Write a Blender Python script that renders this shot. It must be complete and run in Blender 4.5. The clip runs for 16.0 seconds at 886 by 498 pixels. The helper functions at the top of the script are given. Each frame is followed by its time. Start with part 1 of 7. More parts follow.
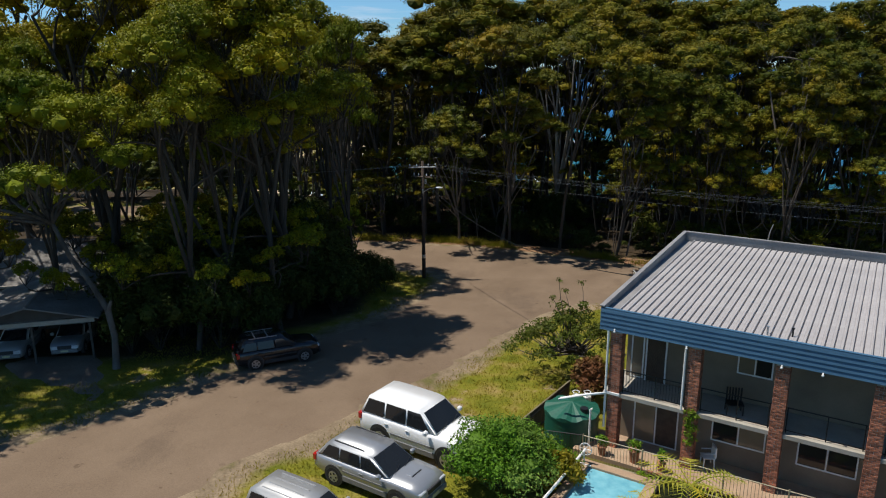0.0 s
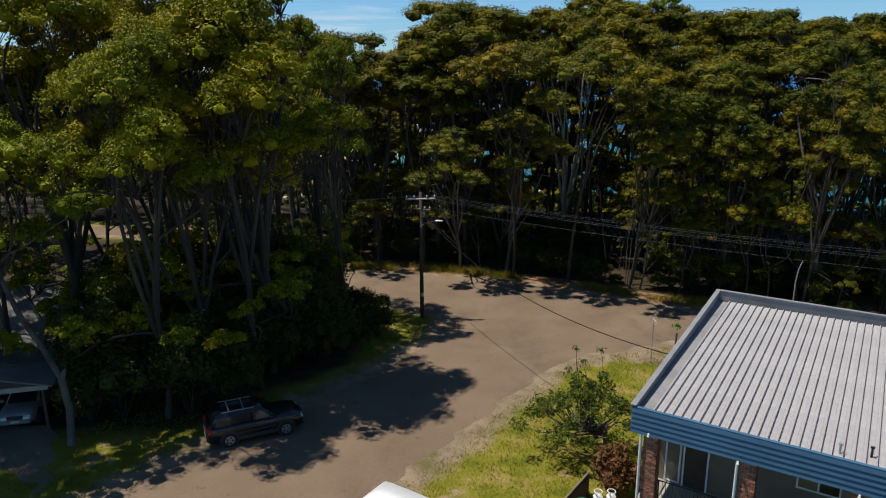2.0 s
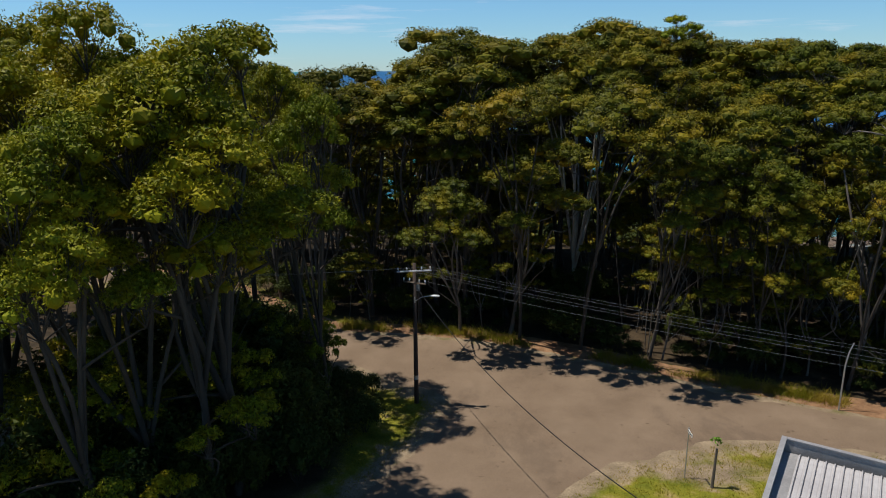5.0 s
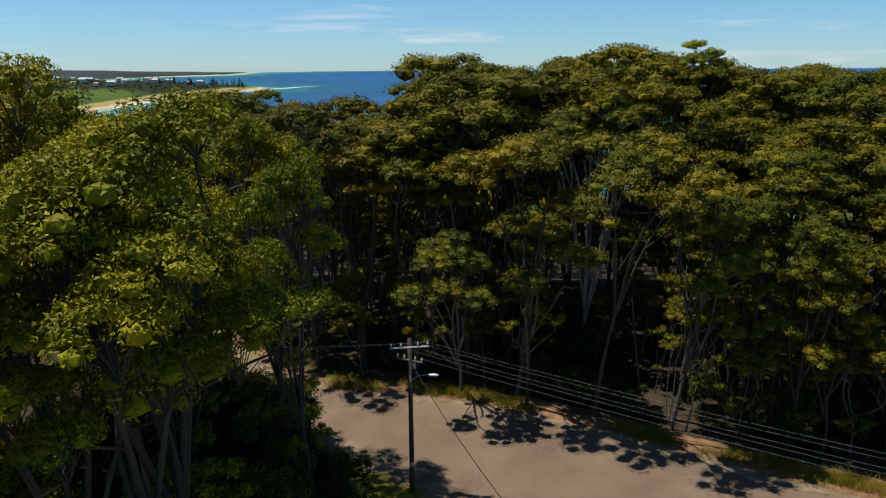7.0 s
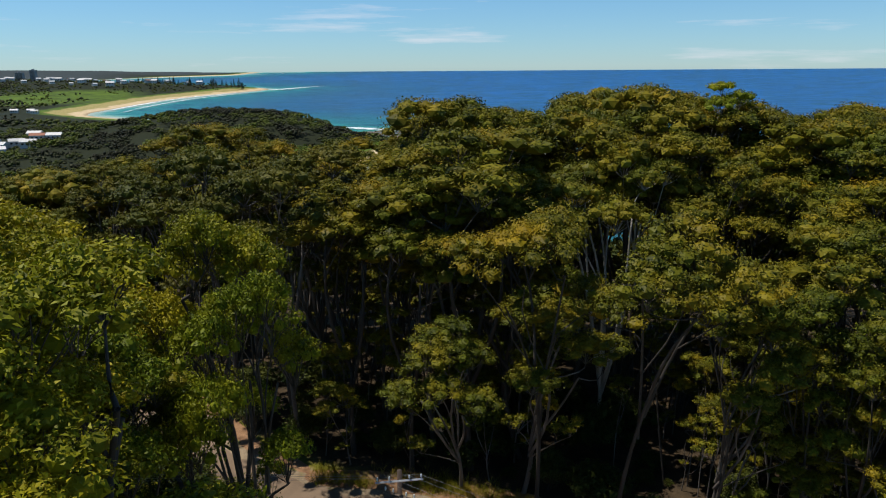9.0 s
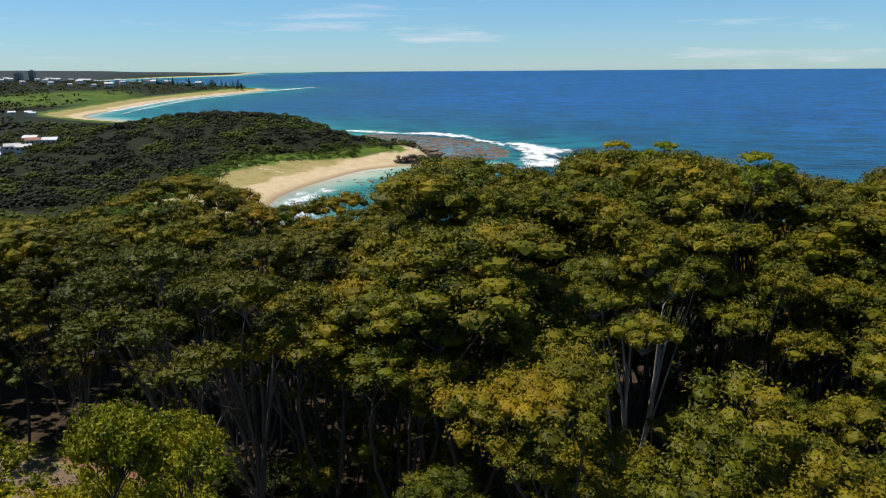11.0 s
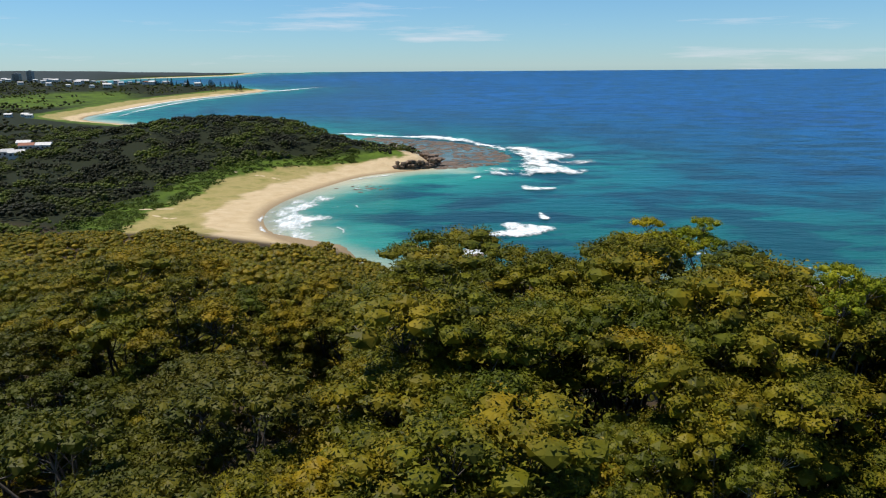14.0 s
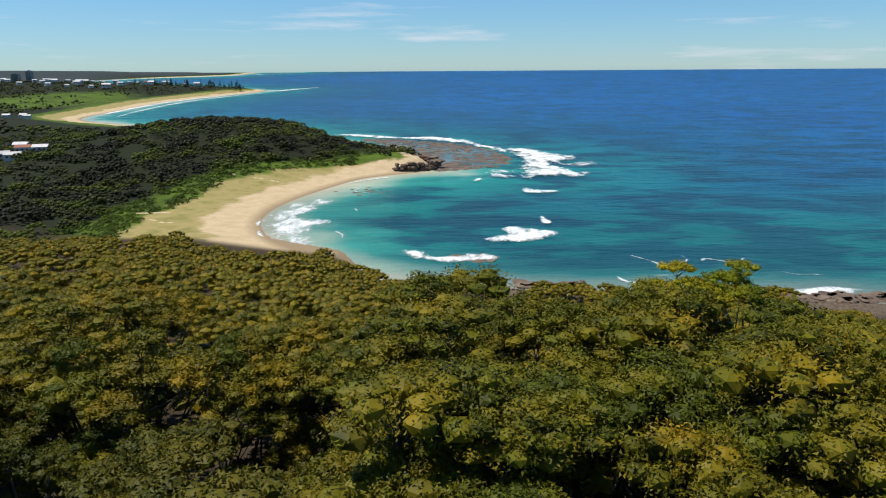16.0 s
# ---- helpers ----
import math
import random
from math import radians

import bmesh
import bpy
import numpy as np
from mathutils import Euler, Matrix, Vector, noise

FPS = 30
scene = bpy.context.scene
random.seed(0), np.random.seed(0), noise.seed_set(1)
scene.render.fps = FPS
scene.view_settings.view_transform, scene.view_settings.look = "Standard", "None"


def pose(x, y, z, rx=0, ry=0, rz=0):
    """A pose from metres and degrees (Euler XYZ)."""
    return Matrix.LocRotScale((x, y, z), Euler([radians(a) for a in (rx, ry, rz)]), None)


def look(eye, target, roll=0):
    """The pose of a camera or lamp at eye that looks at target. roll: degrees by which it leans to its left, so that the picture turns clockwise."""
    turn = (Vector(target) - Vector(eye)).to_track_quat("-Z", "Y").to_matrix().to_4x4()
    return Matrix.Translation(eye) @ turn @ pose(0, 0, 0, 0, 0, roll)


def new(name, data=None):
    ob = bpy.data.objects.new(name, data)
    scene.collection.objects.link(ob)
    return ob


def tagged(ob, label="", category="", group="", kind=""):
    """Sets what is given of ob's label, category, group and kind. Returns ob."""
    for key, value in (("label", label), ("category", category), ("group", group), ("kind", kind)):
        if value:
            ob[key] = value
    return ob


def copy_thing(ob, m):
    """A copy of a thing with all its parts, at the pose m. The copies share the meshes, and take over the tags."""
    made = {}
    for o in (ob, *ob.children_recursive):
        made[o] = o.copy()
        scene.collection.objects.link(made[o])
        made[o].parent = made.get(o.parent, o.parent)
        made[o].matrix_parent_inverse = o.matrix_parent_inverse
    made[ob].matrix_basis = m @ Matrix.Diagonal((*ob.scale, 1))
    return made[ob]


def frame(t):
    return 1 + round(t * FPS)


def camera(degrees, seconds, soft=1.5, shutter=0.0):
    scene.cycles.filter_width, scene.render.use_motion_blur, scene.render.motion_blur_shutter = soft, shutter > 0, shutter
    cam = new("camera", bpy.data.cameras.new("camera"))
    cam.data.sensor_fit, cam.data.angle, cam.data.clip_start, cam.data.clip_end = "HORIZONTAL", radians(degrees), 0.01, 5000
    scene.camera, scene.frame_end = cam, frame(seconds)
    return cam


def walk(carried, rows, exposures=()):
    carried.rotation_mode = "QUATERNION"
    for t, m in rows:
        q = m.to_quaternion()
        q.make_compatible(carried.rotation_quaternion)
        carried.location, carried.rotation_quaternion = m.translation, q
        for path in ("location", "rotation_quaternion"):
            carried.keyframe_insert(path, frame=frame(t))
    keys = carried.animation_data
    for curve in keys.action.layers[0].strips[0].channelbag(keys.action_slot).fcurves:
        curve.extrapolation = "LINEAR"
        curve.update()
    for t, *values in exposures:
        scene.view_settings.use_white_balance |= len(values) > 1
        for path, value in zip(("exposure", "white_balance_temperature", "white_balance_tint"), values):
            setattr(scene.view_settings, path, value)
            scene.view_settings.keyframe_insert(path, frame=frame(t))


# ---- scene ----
cam = camera(65.0, 16.0, soft=1.1)
# seconds, eye; the gimbal holds one heading, with a slow change of tilt
PATH = [
    (0, -0.118, 2.642, 17.299, 14.50),
    (0.5, -0.103, 3.898, 17.655, 14.51),
    (1, -0.099, 5.195, 18.059, 14.52),
    (1.5, -0.094, 6.539, 18.517, 14.53),
    (2, -0.084, 7.880, 19.010, 14.54),
    (2.5, -0.046, 9.202, 19.546, 14.55),
    (3, -0.005, 10.520, 20.082, 14.55),
    (3.5, 0.026, 11.850, 20.616, 14.56),
    (4, 0.061, 13.186, 21.166, 14.57),
    (6.5, 0.204, 20.395, 24.421, 14.62),
    (7, 0.207, 22.242, 25.111, 14.63),
    (7.5, 0.207, 24.116, 25.837, 14.64),
    (8, 0.237, 26.003, 26.603, 14.64),
    (10.5, 0.714, 36.697, 32.541, 14.69),
    (11, 0.785, 38.983, 33.646, 14.70),
    (11.5, 0.860, 41.368, 34.701, 14.71),
    (12, 0.940, 43.728, 35.697, 14.72),
    (12.5, 1.007, 45.968, 36.564, 14.73),
    (13, 1.064, 48.061, 37.295, 14.74),
    (13.5, 1.113, 50.068, 37.966, 14.74),
    (14, 1.111, 51.991, 38.622, 14.75),
    (14.5, 1.049, 53.799, 39.220, 14.76),
    (15, 1.011, 55.589, 39.696, 14.77),
    (15.5, 0.975, 57.396, 40.053, 14.78),
    (16, 0.927, 59.229, 40.350, 14.79),
]
walk(cam, [(t, pose(x, y, z, 90 - tilt, 0, 0) @ pose(0, 0, 0, 0, 0, -0.36)) for t, x, y, z, tilt in PATH],
     exposures=[(0, 0.0), (16, 0.0)])

# ---- daylight ----
TO_SUN = Vector((-4.0, 0.6, 10.0)).normalized()
world = bpy.data.worlds.new("sky")
scene.world = world
world.use_nodes = True
wn, wl = world.node_tree.nodes, world.node_tree.links
wn.clear()
w_out = wn.new("ShaderNodeOutputWorld")
w_bg = wn.new("ShaderNodeBackground")
w_bg.inputs["Strength"].default_value = 0.092
w_sky = wn.new("ShaderNodeTexSky")
w_sky.sky_type = "NISHITA"
w_sky.sun_disc = False
w_sky.sun_elevation = math.asin(TO_SUN.z)
w_sky.sun_rotation = math.atan2(TO_SUN.x, TO_SUN.y)
w_sky.air_density = 1.0
w_sky.dust_density = 0.0
w_sky.ozone_density = 3.5
w_co = wn.new("ShaderNodeTexCoord")
w_map = wn.new("ShaderNodeMapping")
w_map.inputs["Scale"].default_value = (2.2, 2.2, 26.0)
w_noise = wn.new("ShaderNodeTexNoise")
w_noise.inputs["Scale"].default_value = 1.5
w_noise.inputs["Detail"].default_value = 8
w_noise.inputs["Roughness"].default_value = 0.62
w_ramp = wn.new("ShaderNodeValToRGB")
w_ramp.color_ramp.elements[0].position = 0.58
w_ramp.color_ramp.elements[1].position = 0.80
w_ramp.color_ramp.elements[1].color = (0.75, 0.75, 0.75, 1)
w_mix = wn.new("ShaderNodeMix")
w_mix.data_type = "RGBA"
w_mix.inputs["B"].default_value = (9.0, 8.9, 9.6, 1)
w_tint = wn.new("ShaderNodeMix")
w_tint.data_type = "RGBA"
w_tint.blend_type = "MULTIPLY"
w_tint.inputs["Factor"].default_value = 1.0
w_sep = wn.new("ShaderNodeSeparateXYZ")
w_grade = wn.new("ShaderNodeValToRGB")
w_grade.color_ramp.elements[0].color = (0.60, 0.89, 1.26, 1)
w_grade.color_ramp.elements[1].position = 0.26
w_grade.color_ramp.elements[1].color = (0.68, 1.07, 1.18, 1)
w_high = w_grade.color_ramp.elements.new(0.75)
w_high.color = (0.42, 0.64, 0.78, 1)
wl.new(w_co.outputs["Generated"], w_sep.inputs["Vector"])
wl.new(w_sep.outputs["Z"], w_grade.inputs["Fac"])
wl.new(w_grade.outputs["Color"], w_tint.inputs["B"])
wl.new(w_co.outputs["Generated"], w_map.inputs["Vector"])
wl.new(w_map.outputs["Vector"], w_noise.inputs["Vector"])
wl.new(w_noise.outputs["Fac"], w_ramp.inputs["Fac"])
wl.new(w_ramp.outputs["Color"], w_mix.inputs["Factor"])
wl.new(w_sky.outputs["Color"], w_tint.inputs["A"])
wl.new(w_tint.outputs["Result"], w_mix.inputs["A"])
wl.new(w_mix.outputs["Result"], w_bg.inputs["Color"])
wl.new(w_bg.outputs["Background"], w_out.inputs["Surface"])
sun = new("sun", bpy.data.lights.new("sun", "SUN"))
sun.data.energy = 5.0
sun.data.angle = radians(0.53)
sun.data.color = (1.0, 0.95, 0.86)
sun.matrix_world = look((-60, 10, 150), Vector((-60, 10, 150)) - TO_SUN)


# ---- materials ----
def nodes_of(name):
    m = bpy.data.materials.new(name)
    m.use_nodes = True
    nt = m.node_tree
    return m, nt, nt.nodes["Principled BSDF"], nt.links


def noise_node(nt, scale, detail=4.0, rough=0.55, coords="Object", squash=None):
    co = nt.nodes.new("ShaderNodeTexCoord")
    n = nt.nodes.new("ShaderNodeTexNoise")
    n.inputs["Scale"].default_value = scale
    n.inputs["Detail"].default_value = detail
    n.inputs["Roughness"].default_value = rough
    if squash:
        mp = nt.nodes.new("ShaderNodeMapping")
        mp.inputs["Scale"].default_value = squash
        nt.links.new(co.outputs[coords], mp.inputs["Vector"])
        nt.links.new(mp.outputs["Vector"], n.inputs["Vector"])
    else:
        nt.links.new(co.outputs[coords], n.inputs["Vector"])
    return n


def ramp_node(nt, stops, fac=None):
    r = nt.nodes.new("ShaderNodeValToRGB")
    e = r.color_ramp.elements
    while len(e) < len(stops):
        e.new(0.5)
    for k, (p, c) in enumerate(stops):
        e[k].position = p
        e[k].color = (*c, 1) if len(c) == 3 else c
    if fac is not None:
        nt.links.new(fac, r.inputs["Fac"])
    return r


def mix_node(nt, fac, a, b, blend="MIX"):
    m = nt.nodes.new("ShaderNodeMix")
    m.data_type = "RGBA"
    m.blend_type = blend
    for key, v in (("Factor", fac), ("A", a), ("B", b)):
        if isinstance(v, (int, float)):
            m.inputs[key].default_value = v
        elif isinstance(v, tuple):
            m.inputs[key].default_value = (*v, 1) if len(v) == 3 else v
        else:
            nt.links.new(v, m.inputs[key])
    return m.outputs["Result"]


def math_node(nt, op, a, b=0.0, clamp=False):
    m = nt.nodes.new("ShaderNodeMath")
    m.operation = op
    m.use_clamp = clamp
    for k, v in enumerate((a, b)):
        if isinstance(v, (int, float)):
            m.inputs[k].default_value = v
        else:
            nt.links.new(v, m.inputs[k])
    return m.outputs[0]


def bump_node(nt, height, strength, distance):
    b = nt.nodes.new("ShaderNodeBump")
    b.inputs["Strength"].default_value = strength
    b.inputs["Distance"].default_value = distance
    nt.links.new(height, b.inputs["Height"])
    return b.outputs["Normal"]


def surface(name, dark, light, rough=0.7, scale=3.0, fine=40.0, metal=0.0, bump=0.2, depth=0.01, spec=0.5, tint=0.0, squash=None, grime=0.25):
    """A mottled surface: two noises from dark to light, a fine relief, and a slight difference from object to object."""
    m, nt, bs, lk = nodes_of(name)
    big = noise_node(nt, scale, 5, squash=squash)
    small = noise_node(nt, fine, 4)
    c = ramp_node(nt, [(0.3, dark), (0.7, light)], big.outputs["Fac"]).outputs["Color"]
    sp = ramp_node(nt, [(0.25, (1 - grime,) * 3), (0.7, (1.0, 1.0, 1.0))], small.outputs["Fac"]).outputs["Color"]
    c = mix_node(nt, 1.0, c, sp, "MULTIPLY")
    if tint:
        oi = nt.nodes.new("ShaderNodeObjectInfo")
        tv = ramp_node(nt, [(0.0, (1 - tint,) * 3), (1.0, (1 + tint, 1 + tint * 0.8, 1 + tint * 0.7))], oi.outputs["Random"]).outputs["Color"]
        c = mix_node(nt, 1.0, c, tv, "MULTIPLY")
    lk.new(c, bs.inputs["Base Color"])
    r = math_node(nt, "MULTIPLY_ADD", small.outputs["Fac"], 0.2)
    r.node.inputs[2].default_value = rough - 0.1
    lk.new(r, bs.inputs["Roughness"])
    bs.inputs["Metallic"].default_value = metal
    bs.inputs["Specular IOR Level"].default_value = spec
    if bump:
        lk.new(bump_node(nt, small.outputs["Fac"], bump, depth), bs.inputs["Normal"])
    return m


def foliage(name, dark, light, tip, lit=0.14, rough=0.55, tipped=0.75, patch=0.35):
    """Leaves: colour differs from leaf to leaf, clump to clump and tree to tree, and some light passes through."""
    m, nt, bs, lk = nodes_of(name)
    geo = nt.nodes.new("ShaderNodeNewGeometry")
    oi = nt.nodes.new("ShaderNodeObjectInfo")
    big = noise_node(nt, patch, 3)
    c = ramp_node(nt, [(0.0, dark), (1.0, light)], geo.outputs["Random Per Island"]).outputs["Color"]
    f = ramp_node(nt, [(0.45, (0, 0, 0)), (tipped, (1, 1, 1))], big.outputs["Fac"]).outputs["Color"]
    c = mix_node(nt, f, c, tip)
    tv = ramp_node(nt, [(0.0, (0.72, 0.85, 0.8)), (0.5, (1.0, 1.0, 1.0)), (1.0, (1.3, 1.1, 0.8))], oi.outputs["Random"]).outputs["Color"]
    c = mix_node(nt, 1.0, c, tv, "MULTIPLY")
    lk.new(c, bs.inputs["Base Color"])
    bs.inputs["Roughness"].default_value = rough
    bs.inputs["Specular IOR Level"].default_value = 0.13
    tr = nt.nodes.new("ShaderNodeBsdfTranslucent")
    lk.new(c, tr.inputs["Color"])
    mx = nt.nodes.new("ShaderNodeMixShader")
    mx.inputs["Fac"].default_value = lit
    lk.new(bs.outputs["BSDF"], mx.inputs[1])
    lk.new(tr.outputs["BSDF"], mx.inputs[2])
    lk.new(mx.outputs["Shader"], nt.nodes["Material Output"].inputs["Surface"])
    return m


def road_surface(name, dark, light, *_):
    """Old sealed road: stone grain, broad worn tracks, darker patches and oil spots."""
    m, nt, bs, lk = nodes_of(name)
    c = ramp_node(nt, [(0.3, dark), (0.7, light)], noise_node(nt, 0.22, 6, 0.6).outputs["Fac"]).outputs["Color"]
    grain = noise_node(nt, 16.0, 4, 0.7)
    c = mix_node(nt, 1.0, c, ramp_node(nt, [(0.25, (0.70, 0.70, 0.70)), (0.72, (1.08, 1.06, 1.04))], grain.outputs["Fac"]).outputs["Color"], "MULTIPLY")
    c = mix_node(nt, 1.0, c, ramp_node(nt, [(0.38, (0.80, 0.80, 0.81)), (0.46, (1.0, 1.0, 1.0))], noise_node(nt, 0.09, 5, 0.65, squash=(1.6, 0.8, 1)).outputs["Fac"]).outputs["Color"], "MULTIPLY")
    spots = ramp_node(nt, [(0.68, (1.0, 1.0, 1.0)), (0.74, (0.68, 0.66, 0.64))], noise_node(nt, 1.7, 3, 0.5).outputs["Fac"]).outputs["Color"]
    c = mix_node(nt, 1.0, c, spots, "MULTIPLY")
    lk.new(c, bs.inputs["Base Color"])
    bs.inputs["Roughness"].default_value = 0.92
    bs.inputs["Specular IOR Level"].default_value = 0.2
    lk.new(bump_node(nt, grain.outputs["Fac"], 0.35, 0.01), bs.inputs["Normal"])
    return m


M_LEAF = foliage("gum_leaves", (0.032, 0.040, 0.004), (0.132, 0.136, 0.009), (0.250, 0.185, 0.010))
M_LEAF_NEAR = foliage("bright_gum_leaves", (0.046, 0.060, 0.003), (0.220, 0.232, 0.009), (0.380, 0.325, 0.013), 0.14)
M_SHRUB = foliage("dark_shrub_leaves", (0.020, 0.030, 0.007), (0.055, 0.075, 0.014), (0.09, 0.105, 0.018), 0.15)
M_HEDGE = foliage("hedge_leaves", (0.045, 0.11, 0.008), (0.19, 0.33, 0.025), (0.34, 0.40, 0.10), 0.25)
M_LEAF_DARK = foliage("dull_gum_leaves", (0.030, 0.036, 0.005), (0.085, 0.088, 0.010), (0.15, 0.12, 0.010))
M_COAST = foliage("coastal_scrub", (0.016, 0.018, 0.011), (0.036, 0.038, 0.018), (0.078, 0.100, 0.012), 0.1, tipped=0.58, patch=0.018)
M_GRASS_BLADE = foliage("grass_blades", (0.115, 0.13, 0.010), (0.24, 0.225, 0.02), (0.32, 0.23, 0.045), 0.35)
M_BARK = surface("gum_bark", (0.045, 0.036, 0.030), (0.20, 0.17, 0.145), 0.85, 0.8, 9.0, bump=0.5, depth=0.03, squash=(1, 1, 0.25))
M_BARK_PALE = surface("pale_bark", (0.07, 0.058, 0.048), (0.27, 0.235, 0.20), 0.8, 0.9, 9.0, bump=0.4, depth=0.03, squash=(1, 1, 0.3))
M_BARK_SILVER = surface("silver_bark", (0.16, 0.145, 0.125), (0.46, 0.42, 0.37), 0.75, 0.9, 9.0, bump=0.3, depth=0.03, squash=(1, 1, 0.3))
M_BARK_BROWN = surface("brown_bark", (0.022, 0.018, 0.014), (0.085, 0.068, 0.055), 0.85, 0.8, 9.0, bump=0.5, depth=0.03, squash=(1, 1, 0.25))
# bark copy with the understorey's shade put into its colour
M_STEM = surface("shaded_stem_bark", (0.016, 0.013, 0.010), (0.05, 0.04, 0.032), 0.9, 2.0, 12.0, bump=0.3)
M_ASPHALT = road_surface("worn_asphalt", (0.164, 0.116, 0.078), (0.230, 0.167, 0.115), )
M_LITTER = surface("leaf_litter", (0.16, 0.075, 0.03), (0.36, 0.20, 0.10), 0.9, 1.3, 16.0, bump=0.7, depth=0.03, grime=0.5)
M_ROCK = surface("shore_rock", (0.095, 0.066, 0.048), (0.24, 0.17, 0.12), 0.85, 0.12, 1.2, bump=0.8, depth=0.3, tint=0.2, grime=0.4)
M_DRIVE = surface("worn_driveway", (0.15, 0.11, 0.08), (0.26, 0.20, 0.15), 0.9, 0.5, 12.0, bump=0.3, grime=0.35)


# ---- shape helpers ----
def part(name, bm, material, parent=None, label="", smooth=False):
    me = bpy.data.meshes.new(name)
    if smooth:
        for f in bm.faces:
            f.smooth = True
    bm.to_mesh(me)
    bm.free()
    me.materials.append(material)
    ob = new(name, me)
    ob.parent = parent
    if label:
        tagged(ob, label)
    return ob


def mesh_part(name, verts, faces, material, parent=None, label="", smooth=False):
    me = bpy.data.meshes.new(name)
    me.from_pydata([tuple(v) for v in verts], [], faces)
    if smooth:
        me.polygons.foreach_set("use_smooth", [True] * len(me.polygons))
    me.materials.append(material)
    ob = new(name, me)
    ob.parent = parent
    if label:
        tagged(ob, label)
    return ob


def base(name, m, label, category, group="", kind=""):
    ob = new(name)
    ob.empty_display_size = 0.3
    ob.matrix_basis = m
    return tagged(ob, label, category, group, kind)


def box(bm, x0, y0, z0, x1, y1, z1, bevel=0.0):
    r = bmesh.ops.create_cube(bm, size=1.0, matrix=Matrix.LocRotScale(((x0 + x1) / 2, (y0 + y1) / 2, (z0 + z1) / 2), None, (abs(x1 - x0), abs(y1 - y0), abs(z1 - z0))))
    if bevel:
        edges = list({e for v in r["verts"] for e in v.link_edges})
        bmesh.ops.bevel(bm, geom=edges, offset=bevel, segments=1, affect="EDGES")
    return bm


def box_bm(*a, bevel=0.0):
    return box(bmesh.new(), *a, bevel=bevel)


def rod(bm, a, b, r, r2=None, n=8):
    a, b = Vector(a), Vector(b)
    d = b - a
    m = Matrix.Translation((a + b) / 2) @ d.to_track_quat("Z", "Y").to_matrix().to_4x4()
    bmesh.ops.create_cone(bm, cap_ends=True, segments=n, radius1=r, radius2=r if r2 is None else r2, depth=d.length, matrix=m)
    return bm


def rod_bm(a, b, r, r2=None, n=8):
    return rod(bmesh.new(), a, b, r, r2, n)


def tube(pts, radii, sides=6):
    """Rings along a line: vertices and quads of a tapered limb."""
    pts = [Vector(p) for p in pts]
    verts, faces = [], []
    for k, p in enumerate(pts):
        d = (pts[min(k + 1, len(pts) - 1)] - pts[max(k - 1, 0)]).normalized()
        u = d.orthogonal().normalized() if abs(d.z) < 0.95 else d.cross(Vector((1, 0, 0))).normalized()
        w = d.cross(u)
        for s in range(sides):
            a = 2 * math.pi * s / sides
            verts.append(tuple(p + (u * math.cos(a) + w * math.sin(a)) * radii[k]))
    for k in range(len(pts) - 1):
        for s in range(sides):
            faces.append((k * sides + s, k * sides + (s + 1) % sides, (k + 1) * sides + (s + 1) % sides, (k + 1) * sides + s))
    return verts, faces


class Heap:
    """Gathers pieces of one mesh."""

    def __init__(self):
        self.v, self.f = [], []

    def add(self, verts, faces):
        o = len(self.v)
        self.v.extend(verts)
        self.f.extend([tuple(i + o for i in f) for f in faces])

# ---- the lie of the land ----
SEA = -68.0


def lift(y):
    """The far sea and land rise gently, so that the sea ends at eye level."""
    return 74.0 * (np.maximum(0.0, np.asarray(y, float) - 1500.0) / 3250.0) ** 2


# the coastline, from the near rocks round the bay, the wooded point and the long beach
COAST = [(1500, 150), (600, 300), (300, 345), (200, 366), (127, 378), (85, 376), (40, 384), (-20, 398), (-53, 414), (-70, 430), (-95, 467), (-118, 512), (-130, 550),
         (-132, 587), (-124, 633), (-105, 687), (-80, 742), (-48, 770), (-11, 796), (-2, 830), (-22, 890), (-70, 980), (-170, 1110), (-340, 1270), (-600, 1420),
         (-777, 1578), (-820, 1813), (-848, 2216), (-797, 2546), (-700, 2866), (-760, 3010), (-1010, 3190), (-1500, 3400), (-1900, 3700), (-1700, 4050), (-1250, 4350),
         (-880, 4600), (-900, 4690), (-6000, 4690), (-6000, -800), (1500, -800)]
ROAD = [(-40, -20), (-18, 8), (-11, 22), (-8.4, 27.7), (-5.9, 29.6), (-4.1, 32.4), (-1, 35.9), (3.2, 42.3), (6.9, 47.8), (8.9, 49.8), (12.8, 51.5), (18.2, 53.4), (26, 51), (45, 40),
        (70, 26), (73, 31), (45, 48.5), (22.6, 60.1), (15.9, 64.1), (9, 68.4), (0.8, 72.1), (-7.9, 74.4), (-15, 78.6), (-21, 85.5), (-27, 91.2), (-36, 94.6), (-50, 96), (-50, 91), (-37.5, 89.6), (-30.5, 85.6), (-24.5, 80.0), (-17.5, 73.0), (-12, 68.6), (-7.2, 65.9), (-3.7, 62.5),
        (-1.0, 61.0), (-0.2, 59.4), (-1.2, 55), (-3.1, 51.4), (-4.6, 48.5), (-8.3, 43.6), (-11.7, 38.9), (-15.0, 34.2), (-17.4, 31.2), (-21.5, 29.4), (-32, 25), (-60, 6)]


def closed_curve(pts, steps):
    """A rounded closed line through the points."""
    out, n = [], len(pts)
    for k in range(n):
        p0, p1, p2, p3 = (np.array(pts[(k + j - 1) % n], float) for j in range(4))
        for s in range(steps):
            u = s / steps
            out.append(0.5 * (2 * p1 + (p2 - p0) * u + (2 * p0 - 5 * p1 + 4 * p2 - p3) * u * u + (3 * p1 - p0 - 3 * p2 + p3) * u ** 3))
    return np.array(out)


